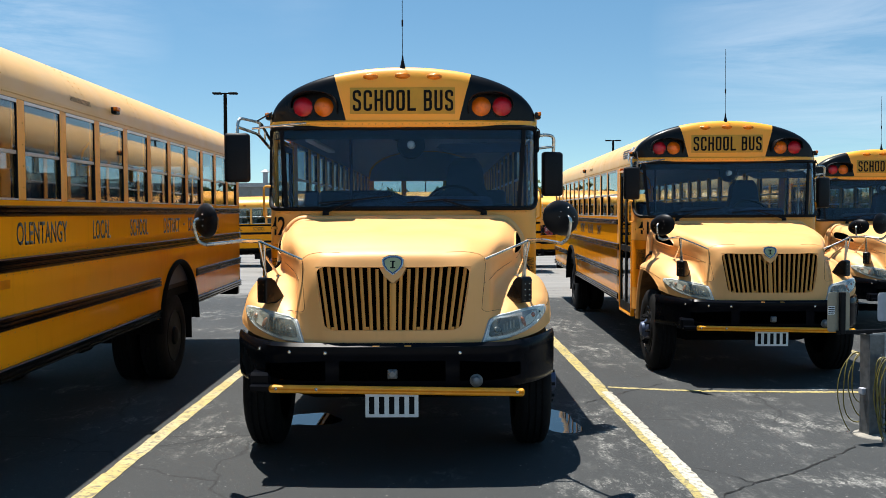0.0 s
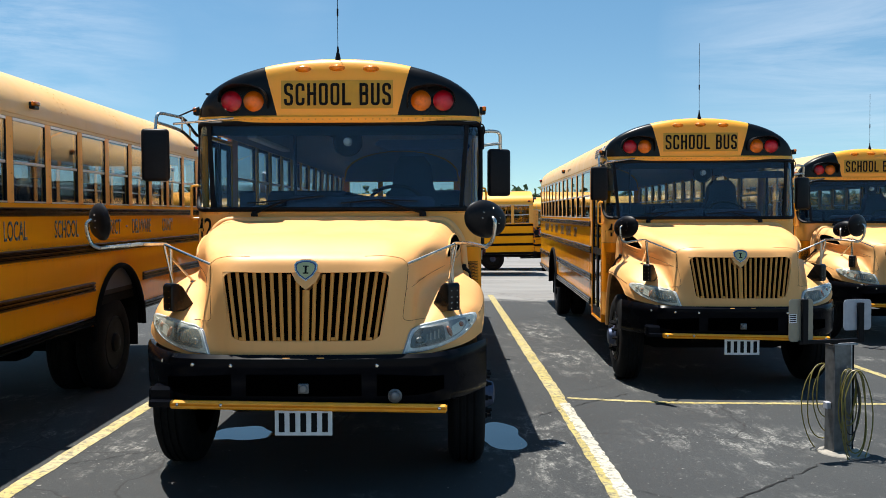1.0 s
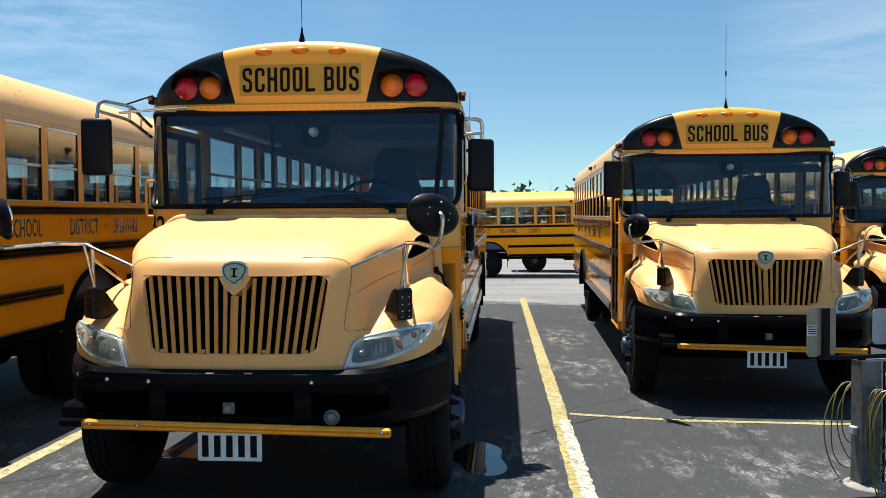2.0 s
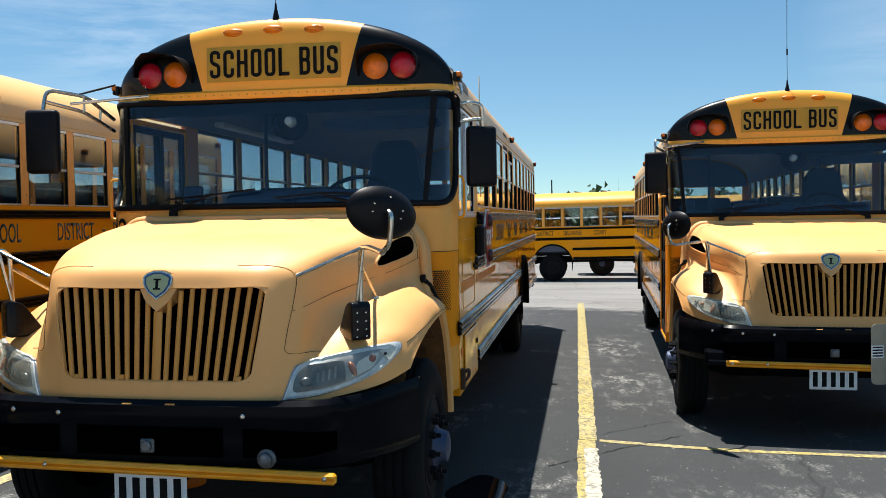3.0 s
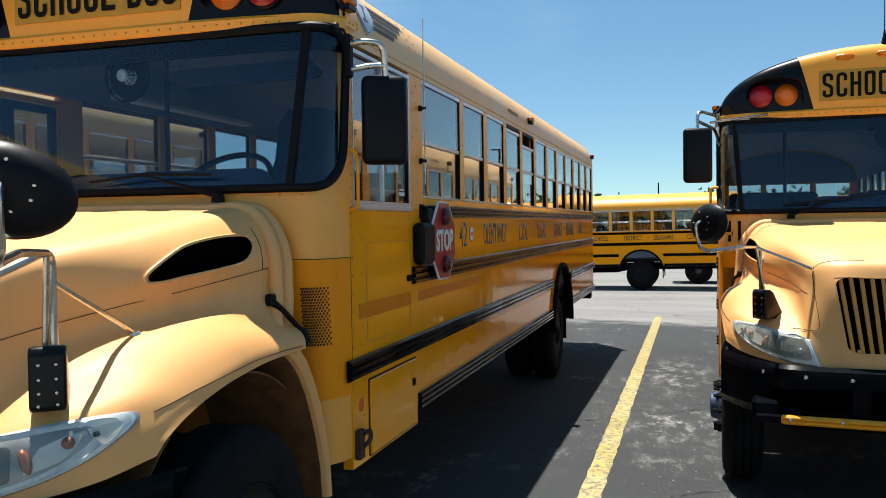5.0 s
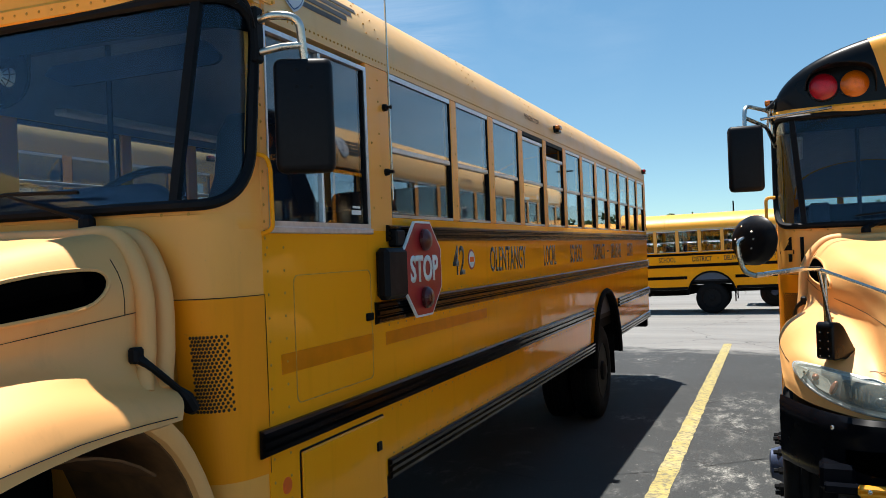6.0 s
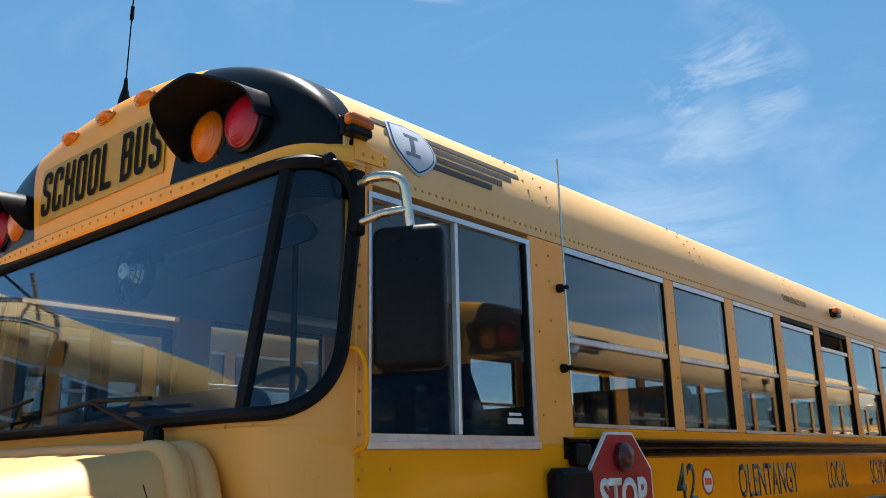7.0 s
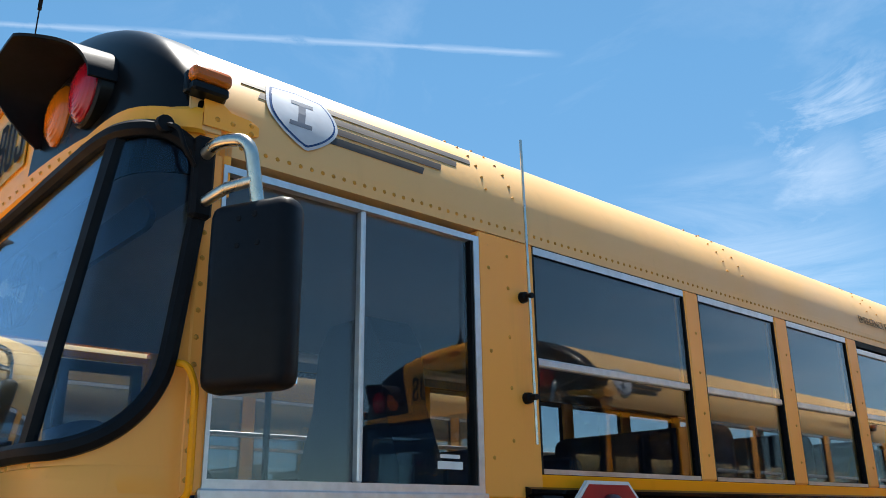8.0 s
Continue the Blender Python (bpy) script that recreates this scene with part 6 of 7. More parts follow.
def cabin(bus):
    part("cabin_floor", boxed(-W + .06, W - .06, 2.15, Y_REAR - .06, .90, .95), FLOORI, bus, "dark rubber bus floor")
    part("dashboard", box(boxed(-.55, .98, 1.93, 2.26, .95, 1.80, bev=.05), .30, .96, 1.96, 2.32, 1.70, 1.87, .05), DASH, bus, "dark dashboard")
    part("instrument_hood", boxed(.08, .82, 1.955, 2.12, 1.70, 1.985, bev=.07, seg=4), DASH, bus, "dark rounded instrument hood", True)
    part("engine_cover", boxed(-.50, .22, 2.12, 2.50, 1.5, 1.995, bev=.09, seg=4), DASH, bus, "dark rounded engine cover", True)
    wheel = part("steering_wheel", tube(bmesh.new(), [(.24 * math.cos(a), .24 * math.sin(a), 0) for a in [2 * math.pi * k / 28 for k in range(28)]], .016, 8, True), SEAL, bus, "black steering wheel", True)
    wheel.matrix_basis = Matrix.Translation((.46, 2.24, 1.925)) @ pose(0, 0, 0, 42)
    part("wheel_centre", box(box(boxed(-.23, .23, -.018, .018, -.02, .0), -.018, .018, -.23, .02, -.02, 0), -.06, .06, -.06, .06, -.05, .01, .015), SEAL, wheel)
    # driver's seat with a high rounded back
    ds = part("driver_seat", boxed(.34, .88, 2.55, 3.02, 1.25, 1.42, bev=.05, seg=2), SEATM, bus, "dark high-backed driver seat", True)
    part("backrest", slab(bmesh.new(), [(.36, 1.40), (.86, 1.40), (.87, 1.90), (.79, 2.10), (.765, 2.30), (.70, 2.39), (.48, 2.39), (.415, 2.30), (.39, 2.10), (.31, 1.90)], "y", 2.92, 3.10), SEATM, ds)
    part("pedestal", boxed(.48, .74, 2.72, 3.02, .95, 1.25), DASH, ds)
    # padded bench seats
    def bench(x0, x1, y):
        b = part("bench_seat", boxed(x0, x1, y - .34, y + .02, 1.30, 1.45, bev=.04, seg=2), SEATM, bus, "padded dark blue bench seat", True)
        part("backrest", boxed(x0, x1, y, y + .12, 1.36, 2.10, bev=.055, seg=3), SEATM, b, "", True)
        part("seat_leg", box(boxed(x0 + .08, x0 + .12, y - .2, y - .16, .95, 1.31), x1 - .12, x1 - .08, y - .2, y - .16, .95, 1.31), DASH, b)
        return b
    first = {}
    for i in range(11):
        for s in (-1, 1):
            x0, x1 = (.22, 1.12) if s > 0 else (-1.12, -.22)
            y = 4.35 + .68 * i
            if s not in first:
                first[s] = bench(x0, x1, y)
                continue
            b = share(first[s], Matrix.Translation((0, .68 * i, 0)), bus)
            for c in first[s].children:
                share(c, Matrix.Identity(4), b)
    # padded barrier behind the door, stanchions
    part("barrier", boxed(-1.12, -.22, 3.30, 3.38, 1.05, 1.93, bev=.035, seg=2), SEATM, bus, "padded barrier", True)
    part("barrier", boxed(.22, 1.12, 3.42, 3.50, 1.05, 1.93, bev=.035, seg=2), SEATM, bus, "padded barrier", True)
    part("stanchion", tube(bmesh.new(), [(-.62, 3.33, .95), (-.62, 3.33, 2.95)], .016), DASH, bus)
    part("stanchion", tube(bmesh.new(), rounded([(-1.12, 2.75, 1.0), (-.98, 2.70, 1.75), (-.62, 2.70, 1.75), (-.62, 2.70, 1.0)], .08), .016), CHROME, bus)
    part("fare_box", boxed(-1.0, -.86, 2.55, 2.62, 1.86, 2.05, bev=.015), DASH, bus)
    # overhead: fan, interior mirror, sun visor, header box
    fan = part("dash_fan", tube(bmesh.new(), [(.10 * math.cos(a), 0, .10 * math.sin(a)) for a in [2 * math.pi * k / 20 for k in range(20)]], .006, 6, True), SEAL, bus, "small round dash fan")
    fan.matrix_basis = Matrix.Translation((.07, 2.00, 2.455)) @ Matrix.Scale(1.22, 4)
    bm = bmesh.new()
    for k in range(12):
        a = 2 * math.pi * k / 12
        tube(bm, [(0, -.02, 0), (.10 * math.cos(a), 0, .10 * math.sin(a))], .0018, 4)
    for r in (.04, .07):
        tube(bm, [(r * math.cos(a), -.012, r * math.sin(a)) for a in [2 * math.pi * k / 16 for k in range(16)]], .0018, 4, True)
    part("fan_guard", bm, SEAL, fan)
    part("fan_hub", lathe(bmesh.new(), [(-.03, .026), (-.038, .02), (-.04, .008), (.05, .045), (.055, .02)], "y", (0, 0, 0), 14), WHITE, fan)
    part("fan_disc", lathe(bmesh.new(), [(.02, .094), (.026, .09)], "y", (0, 0, 0), 24), SEAL, fan)
    part("sun_visor", slab(bmesh.new(), [(p.x, p.y) for p in rounded([(.30, 2.43, 0), (.42, 2.375, 0), (1.10, 2.385, 0), (1.125, 2.41, 0), (1.06, 2.475, 0), (.34, 2.462, 0)], .02)], "y", 1.985, 2.0), SEATM, bus, "dark blue sun visor")
    part("header_box", boxed(-1.1, 1.1, 2.09, 2.20, 2.58, 2.72), WALLI, bus)
    part("overhead_mirror", boxed(-.10, .12, 2.08, 2.10, 2.50, 2.60, bev=.01), SEAL, bus)
    part("cove_light", boxed(-1.12, -1.02, 3.4, 5.2, 2.60, 2.64, bev=.01), WHITE, bus)
    # chassis
    part("frame_rail", boxed(-.48, -.40, .30, Y_REAR - .1, .52, .74), CHASSIS, bus)
    part("frame_rail", boxed(.40, .48, .30, Y_REAR - .1, .52, .74), CHASSIS, bus)
    part("underfloor", boxed(-W + .07, W - .07, 2.2, Y_REAR - .08, .80, .895), CHASSIS, bus)
    part("engine", boxed(-.40, .40, .45, 2.0, .55, 1.45, bev=.05), CHASSIS, bus)
    part("firewall", boxed(-1.08, 1.08, 2.02, 2.06, .60, 1.80), CHASSIS, bus)
    part("front_axle", tube(bmesh.new(), [(-1.0, AXLE_F, HUB_F), (-.7, AXLE_F, HUB_F - .08), (.7, AXLE_F, HUB_F - .08), (1.0, AXLE_F, HUB_F)], .06), CHASSIS, bus)
    part("rear_axle", box(tube(bmesh.new(), [(-1.0, AXLE_R, HUB_R), (1.0, AXLE_R, HUB_R)], .09), -.2, .2, AXLE_R - .2, AXLE_R + .2, HUB_R - .18, HUB_R + .2, .06), CHASSIS, bus)
    part("fuel_tank", boxed(-.95, .55, 5.0, 6.6, .42, .78, bev=.06), CHASSIS, bus)
    part("exhaust_pipe", tube(bmesh.new(), [(-.3, 2.5, .45), (-.3, 7.6, .45), (-.55, 8.6, .62), (-.55, 11.95, .50)], .055), CHASSIS, bus)


BUS_LABEL = "yellow school bus with black rub rails parked on asphalt"
bus = thing("school_bus", BUS_LABEL, "bus", "parked school buses")
side_walls(bus)
windows(bus)
entrance_door(bus)
roof(bus)
front_cap(bus)
windshield(bus)
hood(bus)
bumper(bus)
mirrors(bus)
fittings(bus)
cabin(bus)
for sx in (1, -1):
    build_wheel(bus, sx * 1.06, AXLE_F, HUB_F, sx, front=True)
    build_wheel(bus, sx * 1.03, AXLE_R, HUB_R, sx, dual=True)
# the district's lettering along both sides
NAME = (("OLENTANGY", 4.66, .84), ("LOCAL", 6.03, .40), ("SCHOOL", 6.96, .53), ("DISTRICT", 8.02, .61), ("-", 8.78, .06), ("DELAWARE", 9.0, .65), ("COUNTY", 10.10, .45))
for text, y, w in NAME:
    hh = .165 if text != "-" else .02
    zz = 1.545 if text != "-" else 1.62
    words("side_lettering", text, hh, Matrix.Translation((W + .0005, y, zz)) @ RX, bus, SIDEINK, w, .0012, "black condensed capital letters")
    words("side_lettering", text, hh, Matrix.Translation((-W - .0005, 15.2 - y, zz)) @ LX, bus, SIDEINK, w, .0012, "black condensed capital letters")


# ---- the row of buses, parked in echelon; each sits a little tail-high ----
RAKE = 0.85


def parked(x, y, z=0.0255, yaw=0.0):
    return pose(x, y, z, 0, 0, yaw) @ pose(0, 0, 0, RAKE)


def fleet_number(b, text):
    words("fleet_number", text, .17, Matrix.Translation((W + .0005, 3.98, 1.55)) @ RX, b, SIDEINK, .20, .0012, "black fleet number")
    n = words("fleet_number", text, .165, Matrix.Translation((-1.195, 0, 1.64)) @ FY, b, INK, .15, .0025, "black fleet number")
    for v in n.data.vertices:
        v.co.z += -nose_y(-1.195 + v.co.x) + .003


def sticker(b):
    d = part("round_sticker", lathe(bmesh.new(), [(W, .062), (W + .002, .06)], "x", (0, 4.30, 1.635), 24), REDSIGN, b, "round red and white sticker")
    part("sticker_field", lathe(bmesh.new(), [(W + .002, .050), (W + .003, .049)], "x", (0, 4.30, 1.635), 24), WHITE, d)
    part("sticker_mark", boxed(W + .003, W + .0036, 4.265, 4.335, 1.62, 1.65), ORANGEDOT, d)


STEP = Vector((4.12, 3.80, 0))
HOME = Vector((-0.345, 5.777, 0.0255))
bus.matrix_basis = parked(*HOME)
right_bus = copy_thing(bus, parked(3.752, 9.46, HOME.z - 0.05, -1.65))
copy_thing(bus, parked(HOME.x + 2 * STEP.x, HOME.y + 2 * STEP.y, HOME.z - 0.10, -1.2))
copy_thing(bus, parked(-4.02, 1.165, HOME.z + 0.006, 1.5))
far_bus = copy_thing(bus, parked(-7.9, 34.9, HOME.z - .18, -90))
NOSE = ("hood", "hood_rear_rib", "grille_recess", "badge_boss", "badge", "badge_field", "badge_centre", "badge_mark", "hood_lift", "headlamp", "air_inlet", "hood_seam", "fender_lip", "fender_liner", "wheel_well", "hood_latch", "mirror_mount", "mirror_arm", "convex_mirror", "front_bumper", "bumper_pocket", "bumper_bolt", "tow_plug", "gate_bumper", "crossing_gate", "number_plate", "plate_bracket", "hood_hook", "engine")
for part_ob in [o for o in far_bus.children if o.name.split(".")[0] in NOSE]:
    for piece in part_ob.children_recursive + [part_ob]:
        bpy.data.objects.remove(piece)
far_bus_b = copy_thing(bus, parked(1.4, 38.7, HOME.z - .18, -90))
far_bus_c = copy_thing(bus, parked(-15.6, 40.2, HOME.z - .18, -90))
# two of its sashes are let down
row = sorted((o for o in bus.children if o.name.split(".")[0] == "window" and sum(v.co.x for v in o.data.vertices) > 0), key=lambda o: o.matrix_basis.translation.y)
for win, drop in ((row[3], .035), (row[4], .12)):
    for o in win.children:
        kind_of = o.name.split(".")[0]
        if kind_of == "top_rail" or (kind_of == "pane" and max(v.co.z for v in o.data.vertices) > 2.4):
            o.matrix_basis = Matrix.Translation((-.004, 0, -drop)) @ o.matrix_basis
# the far row keeps its deeper yellow roofs
for far in (far_bus, far_bus_b, far_bus_c):
    for o in far.children:
        if o.name.split(".")[0] in ("roof", "roof_rib"):
            o.data = o.data.copy()
            o.data.materials[0] = CAPY
fleet_number(bus, "42")
sticker(bus)
fleet_number(right_bus, "41")


# ---- ground ----
def ground_z(x, y):
    q = max(0.0, min(1.0, (x - 1.0) / 2.2))
    p = max(0.0, min(1.0, (-1.2 - x) / 1.6))
    f = max(0.0, min(1.0, (y - 22.0) / 9.0))
    return -0.18 * f * f * (3 - 2 * f) - 0.065 * q * q * (3 - 2 * q) * (1 - f) + 0.015 * p * p * (3 - 2 * p) * (1 - f)


def steps(fine, far):
    return [-far, -200, -90] + fine + [90, 200, far]


gx = steps([-45 + 5 * k for k in range(8)] + [-4.5 + .3 * k for k in range(36)] + [8 + 5 * k for k in range(9)], 1500)
gy = steps([-40 + 4 * k for k in range(15)] + [20 + 1.5 * k for k in range(10)] + [38 + 4 * k for k in range(6)], 1500)
ground = part("ground", sheet(bmesh.new(), [[(x, y, ground_z(x, y)) for x in gx] for y in gy]), ASPHALT)
for p in ground.data.polygons:
    p.use_smooth = True
if ground.data.polygons[0].normal.z < 0:
    ground.data.flip_normals()
tagged(ground, "worn dark asphalt car park with a paler lane", "ground", kind="structure")


def stripe(name, pts, width, material, label, lift=0.0):
    """A painted line a few millimetres above the asphalt, its edges ragged."""
    rng = random.Random(len(pts) * 7 + int(abs(pts[0][0]) * 10))
    P = [Vector((x, y, 0)) for x, y in pts]
    L, R = [], []
    for a, b in zip(P, P[1:]):
        d = (b - a)
        n = max(1, int(d.length / (.12 if not lift else .05)))
        w = Vector((-d.y, d.x, 0)).normalized()
        for k in range(n + 1):
            c = a + d * k / n
            for side, lst in ((1, L), (-1, R)):
                q = c + w * side * (width / 2 + rng.uniform(-.007, .007) * (1 + 300 * lift))
                lst.append((q.x, q.y, ground_z(q.x, q.y) + .004 + lift))
    ob = part(name, sheet(bmesh.new(), [L, R]), material)
    if ob.data.polygons[0].normal.z < 0:
        ob.data.flip_normals()
    return tagged(ob, label, "line", "parking lines", "structure")


stripe("parking_line", [(1.735, 9.26), (1.68, 22.4)], .15, LINEY, "worn yellow parking line on asphalt")
stripe("parking_line", [(1.735, 3.0), (1.725, 9.25)], .15, LINEY, "worn older yellow parking line under white paint")
stripe("parking_line", [(1.778, 3.0), (1.758, 9.0)], .105, LINEW, "worn white parking line over yellow paint", .002)
stripe("parking_line", [(-2.30, 2.0), (-2.355, 6.0), (-2.40, 9.5), (-2.46, 18.4)], .125, LINEH, "worn yellow parking line on asphalt")
stripe("parking_line", [(1.83, 9.27), (5.85, 9.12)], .085, LINEY, "thin worn yellow cross line on asphalt")
stripe("parking_line", [(5.9, 7.5), (5.85, 26.0)], .11, LINEY, "worn yellow parking line on asphalt")


CRACK = simple("crack_shadow", (0.008, 0.008, 0.008), 1.0, 0, 0, 30, 0.2)


def crack(pts, width, seed):
    """A jagged open crack in the asphalt with a slightly raised, crumbled edge."""
    rng = random.Random(seed)
    P = []
    for (x0, y0), (x1, y1) in zip(pts, pts[1:]):
        n = max(2, int(math.hypot(x1 - x0, y1 - y0) / .05))
        P += [(x0 + (x1 - x0) * k / n + rng.uniform(-.014, .014), y0 + (y1 - y0) * k / n + rng.uniform(-.014, .014)) for k in range(n)]
    P.append(pts[-1])
    L, R_ = [], []
    for i, (x, y) in enumerate(P):
        a, b = P[max(0, i - 1)], P[min(len(P) - 1, i + 1)]
        d = Vector((b[0] - a[0], b[1] - a[1], 0)).normalized()
        w = width * rng.uniform(.25, 1.0) / 2
        for s, lst in ((1, L), (-1, R_)):
            px, py = x - d.y * w * s, y + d.x * w * s
            lst.append((px, py, ground_z(px, py) + .005))
    ob = part("asphalt_crack", sheet(bmesh.new(), [L, R_]), CRACK)
    if ob.data.polygons[0].normal.z < 0:
        ob.data.flip_normals()
    tagged(ob, "jagged dark crack in the asphalt", "crack", "asphalt cracks", "structure")


crack([(3.43, 6.95), (3.01, 6.55), (2.56, 6.14), (2.19, 5.87)], 0.022, 1)
crack([(2.19, 5.87), (2.05, 6.07), (1.86, 6.18)], 0.014, 2)
crack([(2.19, 5.87), (2.02, 5.70), (1.90, 5.59), (1.83, 5.40)], 0.018, 12)
crack([(2.56, 9.67), (1.89, 8.94), (1.44, 8.41)], 0.014, 3)
crack([(-1.75, 7.2), (-2.04, 6.87), (-2.28, 6.74)], 0.01, 4)
crack([(1.86, 9.5), (2.4, 10.1), (2.75, 10.3)], .010, 6)
crack([(1.7, 12.2), (0.9, 11.6), (0.2, 11.9)], .012, 7)
crack([(1.9, 12.4), (2.6, 13.1)], .012, 8)


def puddle(x, y, a, b, seed):
    rng = random.Random(seed)
    ph = [rng.uniform(0, 6.28) for _ in range(4)]
    pts = []
    for k in range(40):
        t = 2 * math.pi * k / 40
        r = 1 + .16 * math.sin(2 * t + ph[0]) + .1 * math.sin(3 * t + ph[1]) + .06 * math.sin(5 * t + ph[2])
        pts.append((x + a * r * math.cos(t), y + b * r * math.sin(t)))
    bm = bmesh.new()
    f = bm.faces.new([bm.verts.new((px, py, ground_z(px, py) + .003)) for px, py in pts])
    bm.normal_update()
    if f.normal.z < 0:
        bmesh.ops.reverse_faces(bm, faces=[f])
    bmesh.ops.triangulate(bm, faces=bm.faces[:])
    tagged(part("puddle", bm, WATER), "shallow still puddle on the asphalt", "puddle", "puddles", "structure")


puddle(-1.2, 7.7, .24, .28, 3)
puddle(1.02, 7.62, .22, .42, 5)


# ---- plug-in post with signs and cords ----
def plug_post(x, y):
    m = pose(x, y, ground_z(x, y), 0, 0, 14)
    post = thing("plug_post", "galvanised steel post on a concrete pad, hung with yellow cords", "post", m=m)
    part("shaft", box(boxed(-.10, .055, -.012, .0, 0, .88), -.10, .055, 0, .11, 0, .88, .006), DULLSTEEL, post)
    part("channel", boxed(.056, .11, .02, .10, 0, .885, bev=.004), CHASSIS, post)
    part("seam", boxed(.045, .060, -.018, .012, 0, .885, bev=.003), STEEL, post)
    part("cap", boxed(-.105, .115, -.015, .115, .88, .892, bev=.003), STEEL, post)
    part("pad", lathe(bmesh.new(), [(-.02, .21), (.008, .19), (.02, .14), (.022, .02)], "z", (.02, .03, 0), 18), CONCRETE, post, "worn concrete pad", True)
    part("outlet", boxed(-.14, -.10, .02, .08, .36, .42, bev=.008), PLATEGREY, post)
    part("hook", tube(bmesh.new(), rounded([(-.02, -.005, .68), (-.02, -.05, .67), (-.02, -.055, .72)], .02), .006), STEEL, post)
    bar = part("sign_bracket", box(boxed(-.42, .16, -.012, .018, .90, .93, bev=.004), -.115, -.06, .0, .03, .888, .91, .003), SEAL, post, "black angle iron bracket")
    for x0, h in ((-.40, .36), (.12, .32)):
        part("upright", boxed(x0, x0 + .05, -.018, .012, .90, .90 + h, bev=.004), SEAL, bar)
    a = part("sign_plate", slab(bmesh.new(), round_rect(-.115, .105, -.17, .17, .03), "y", -.002, .002), SIGNBACK, post, "bare back of a tan sign plate")
    a.matrix_basis = Matrix.Translation((-.39, .018, 1.09))
    b = part("sign_plate", slab(bmesh.new(), round_rect(-.13, .13, -.125, .125, .03), "y", -.002, .002), PLATEGREY, post, "pale grey rounded sign plate")
    b.matrix_basis = Matrix.Translation((.13, .018, 1.12))
    lab = part("paper_label", boxed(-.115, -.045, -.004, -.0025, -.02, .05), WHITE, a, "small printed label with bars")
    for k in range(4):
        part("label_bar", boxed(-.11, -.05, -.0052, -.0042, -.012 + .016 * k, -.004 + .016 * k), INK, lab)
    rng = random.Random(11)
    for k in range(13):
        r, drop = .05 + .005 * k + rng.uniform(0, .02), .38 + .032 * k + rng.uniform(-.03, .03)
        cx, front = -.02 + rng.uniform(-.025, .025), (k % 3 != 2)
        pts = []
        for i in range(26):
            t = 2 * math.pi * i / 26
            yy = -.06 - .008 * k if front else .16 + .006 * k
            pts.append((cx + (r + (.06 if not front else 0)) * math.sin(t) * (1 + .1 * math.sin(t * 2 + k)), yy + .01 * math.sin(3 * t + k), .70 - drop / 2 + drop / 2 * math.cos(t)))
        part("cord", tube(bmesh.new(), pts, .0052, 6, True), CORDK if k in (4, 7) else CORD, post, "", True)
    return post


plug_post(3.78, 7.28)


# ---- distance ----
def light_pole(x, y, h, heads):
    p = thing("light_pole", "tall dark steel parking lot light pole", "light pole", "light poles", pose(x, y, -.18))
    part("pole", tube(bmesh.new(), [(0, 0, 0), (0, 0, h * .5), (0, 0, h)], [.14, .11, .09], 10), CHASSIS, p)
    part("base", lathe(bmesh.new(), [(0, .32), (.7, .30), (.75, .27)], "z", (0, 0, 0), 14), CONCRETE, p)
    for s in heads:
        part("lamp_head", box(boxed(s * .42 - .24, s * .42 + .24, -.16, .16, h - .08, h + .02, bev=.03), min(0, s * .25), max(0, s * .25), -.05, .05, h - .06, h, .01), CHASSIS, p)


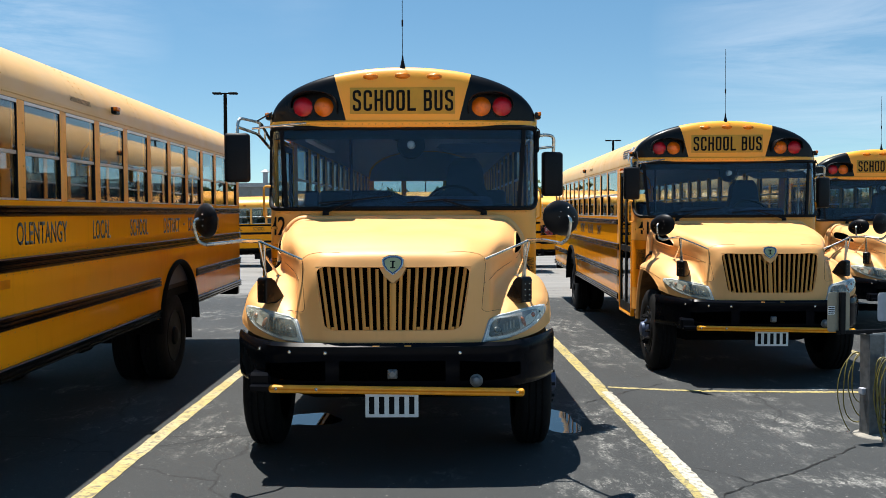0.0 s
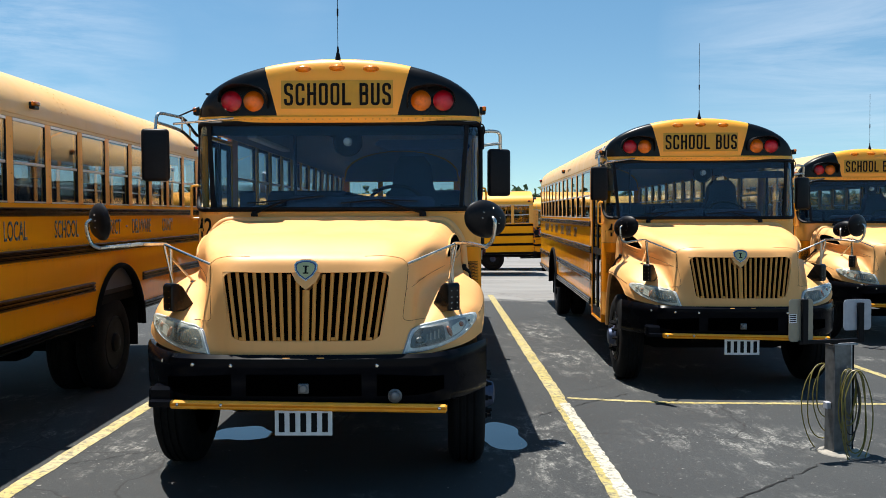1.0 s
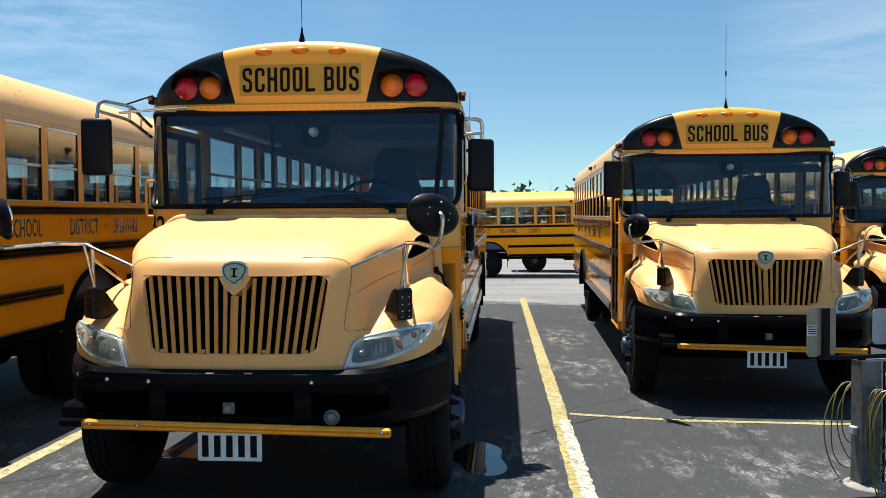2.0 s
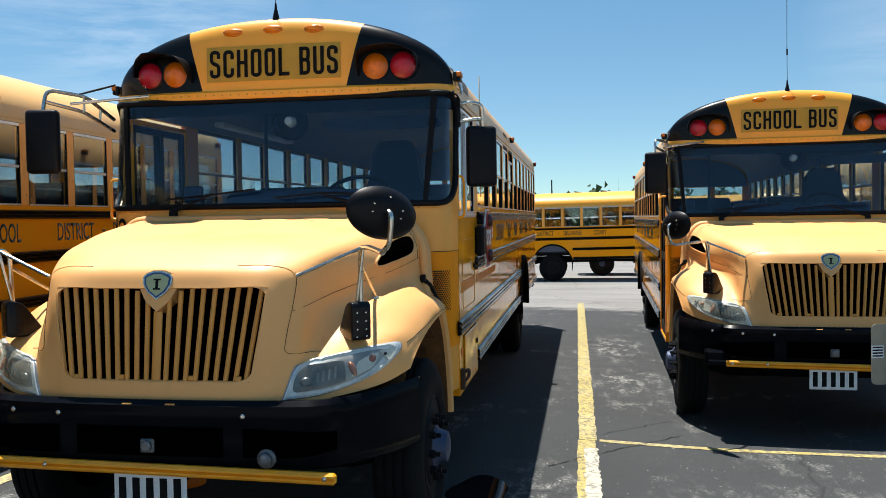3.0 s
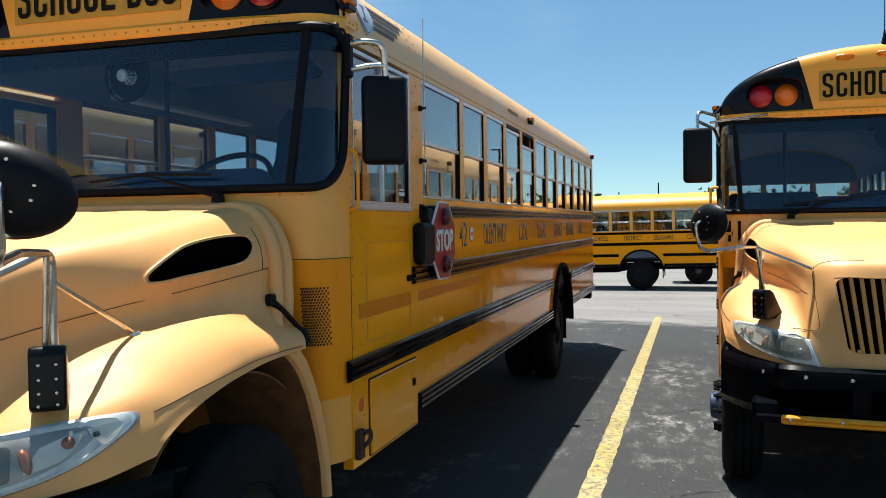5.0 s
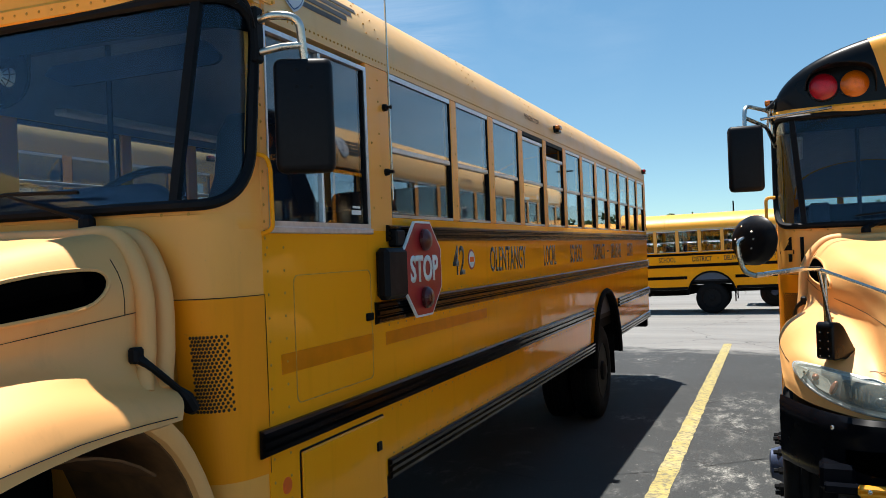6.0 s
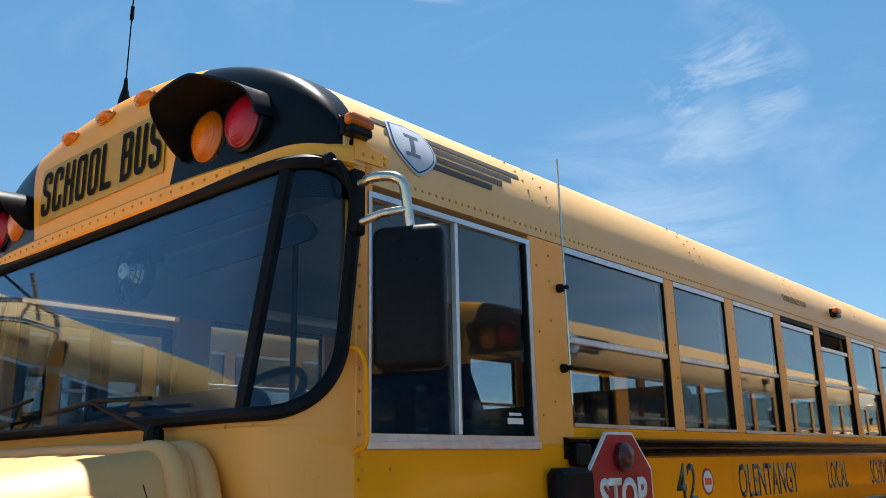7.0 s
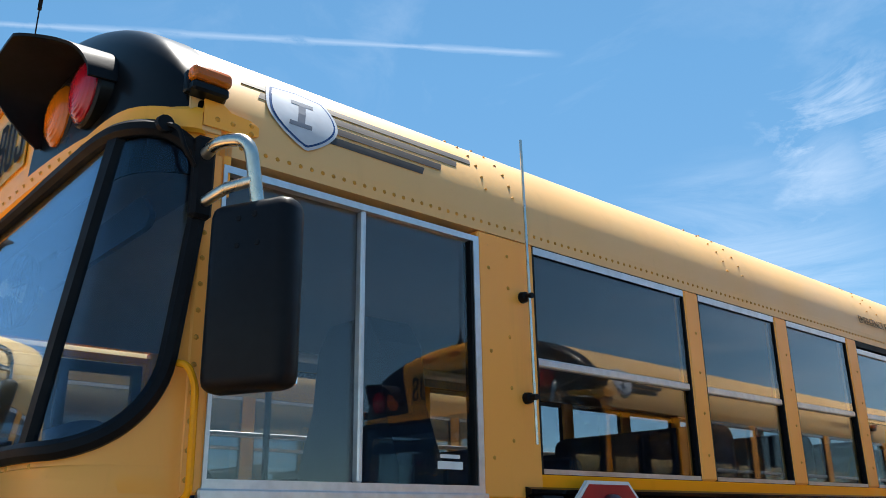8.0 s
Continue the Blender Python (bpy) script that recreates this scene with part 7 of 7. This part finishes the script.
light_pole(-11.55, 45.5, 9.0, (-1, 1))
light_pole(14.6, 72, 9.0, (-1, 1))
light_pole(-2.3, 124, 9.0, ())
light_pole(-18, 118, 8.0, (-1, 1))
SIDING = simple("grey_siding", (0.20, 0.21, 0.21), 0.6, 0, 0, 2, 0.15)
shed = thing("warehouse", "long low grey metal warehouse in the distance", "building", m=pose(-32, 78, -.18))
part("wall", boxed(-26, 18, 0, 20, 0, 5.4), SIDING, shed)
part("roof", boxed(-26.3, 18.3, -.3, 20.3, 5.4, 5.75), STEEL, shed)
for k in range(22):
    part("pilaster", boxed(-25.8 + 2 * k, -25.6 + 2 * k, -.08, 0, 0, 5.35), SIDING, shed)
part("roof_vent", lathe(bmesh.new(), [(5.7, .25), (6.9, .25), (6.95, .5), (7.2, .1)], "z", (15.2, 3, 0), 12), STEEL, shed)

m_, n_, l_, b_ = shader("far_leaves", (0.05, 0.09, 0.025), 0.8)
leafc = blend(n_, l_, ramp(n_, l_, noise_node(n_, l_, .35, 5), .35, .7), (0.025, 0.055, 0.012), (0.075, 0.12, 0.035))
l_.new(leafc, b_.inputs["Base Color"])
LEAF = m_


def woods(name, path, height, seed, count):
    """A far belt of trees: many small leaf clumps with an uneven top."""
    rng = random.Random(seed)
    verts, faces = [], []
    (x0, y0), (x1, y1) = path
    for k in range(count):
        t = rng.random()
        cx, cy = x0 + (x1 - x0) * t, y0 + (y1 - y0) * t
        crown = height * (.62 + .38 * noise.noise(Vector((t * count * .021, seed, 0))) + .1 * noise.noise(Vector((t * count * .11, seed, 4))))
        z = crown * math.sqrt(rng.random())
        r = rng.uniform(.5, 1.5)
        c = Vector((cx + rng.uniform(-2, 2), cy + rng.uniform(-3, 3), z))
        n0 = len(verts)
        for _ in range(4):
            d = Vector((rng.gauss(0, 1), rng.gauss(0, 1), rng.gauss(0, 1))).normalized()
            verts.append(c + d * r)
        faces += [(n0, n0 + 1, n0 + 2), (n0, n0 + 2, n0 + 3), (n0, n0 + 1, n0 + 3), (n0 + 1, n0 + 2, n0 + 3)]
    me = bpy.data.meshes.new(name)
    me.from_pydata(verts, [], faces)
    me.materials.append(LEAF)
    ob = new(name, me)
    return tagged(ob, "far belt of green leafy trees beyond the lot", "trees", kind="stuff")


woods("far_woods", ((-160, 190), (190, 200)), 13.5, 3, 12000)
woods("far_woods", ((130, 150), (150, -160)), 11, 5, 5000)
woods("far_woods", ((-160, -250), (160, -240)), 8, 8, 5000)
woods("far_woods", ((-150, 190), (-160, -150)), 11, 9, 5000)
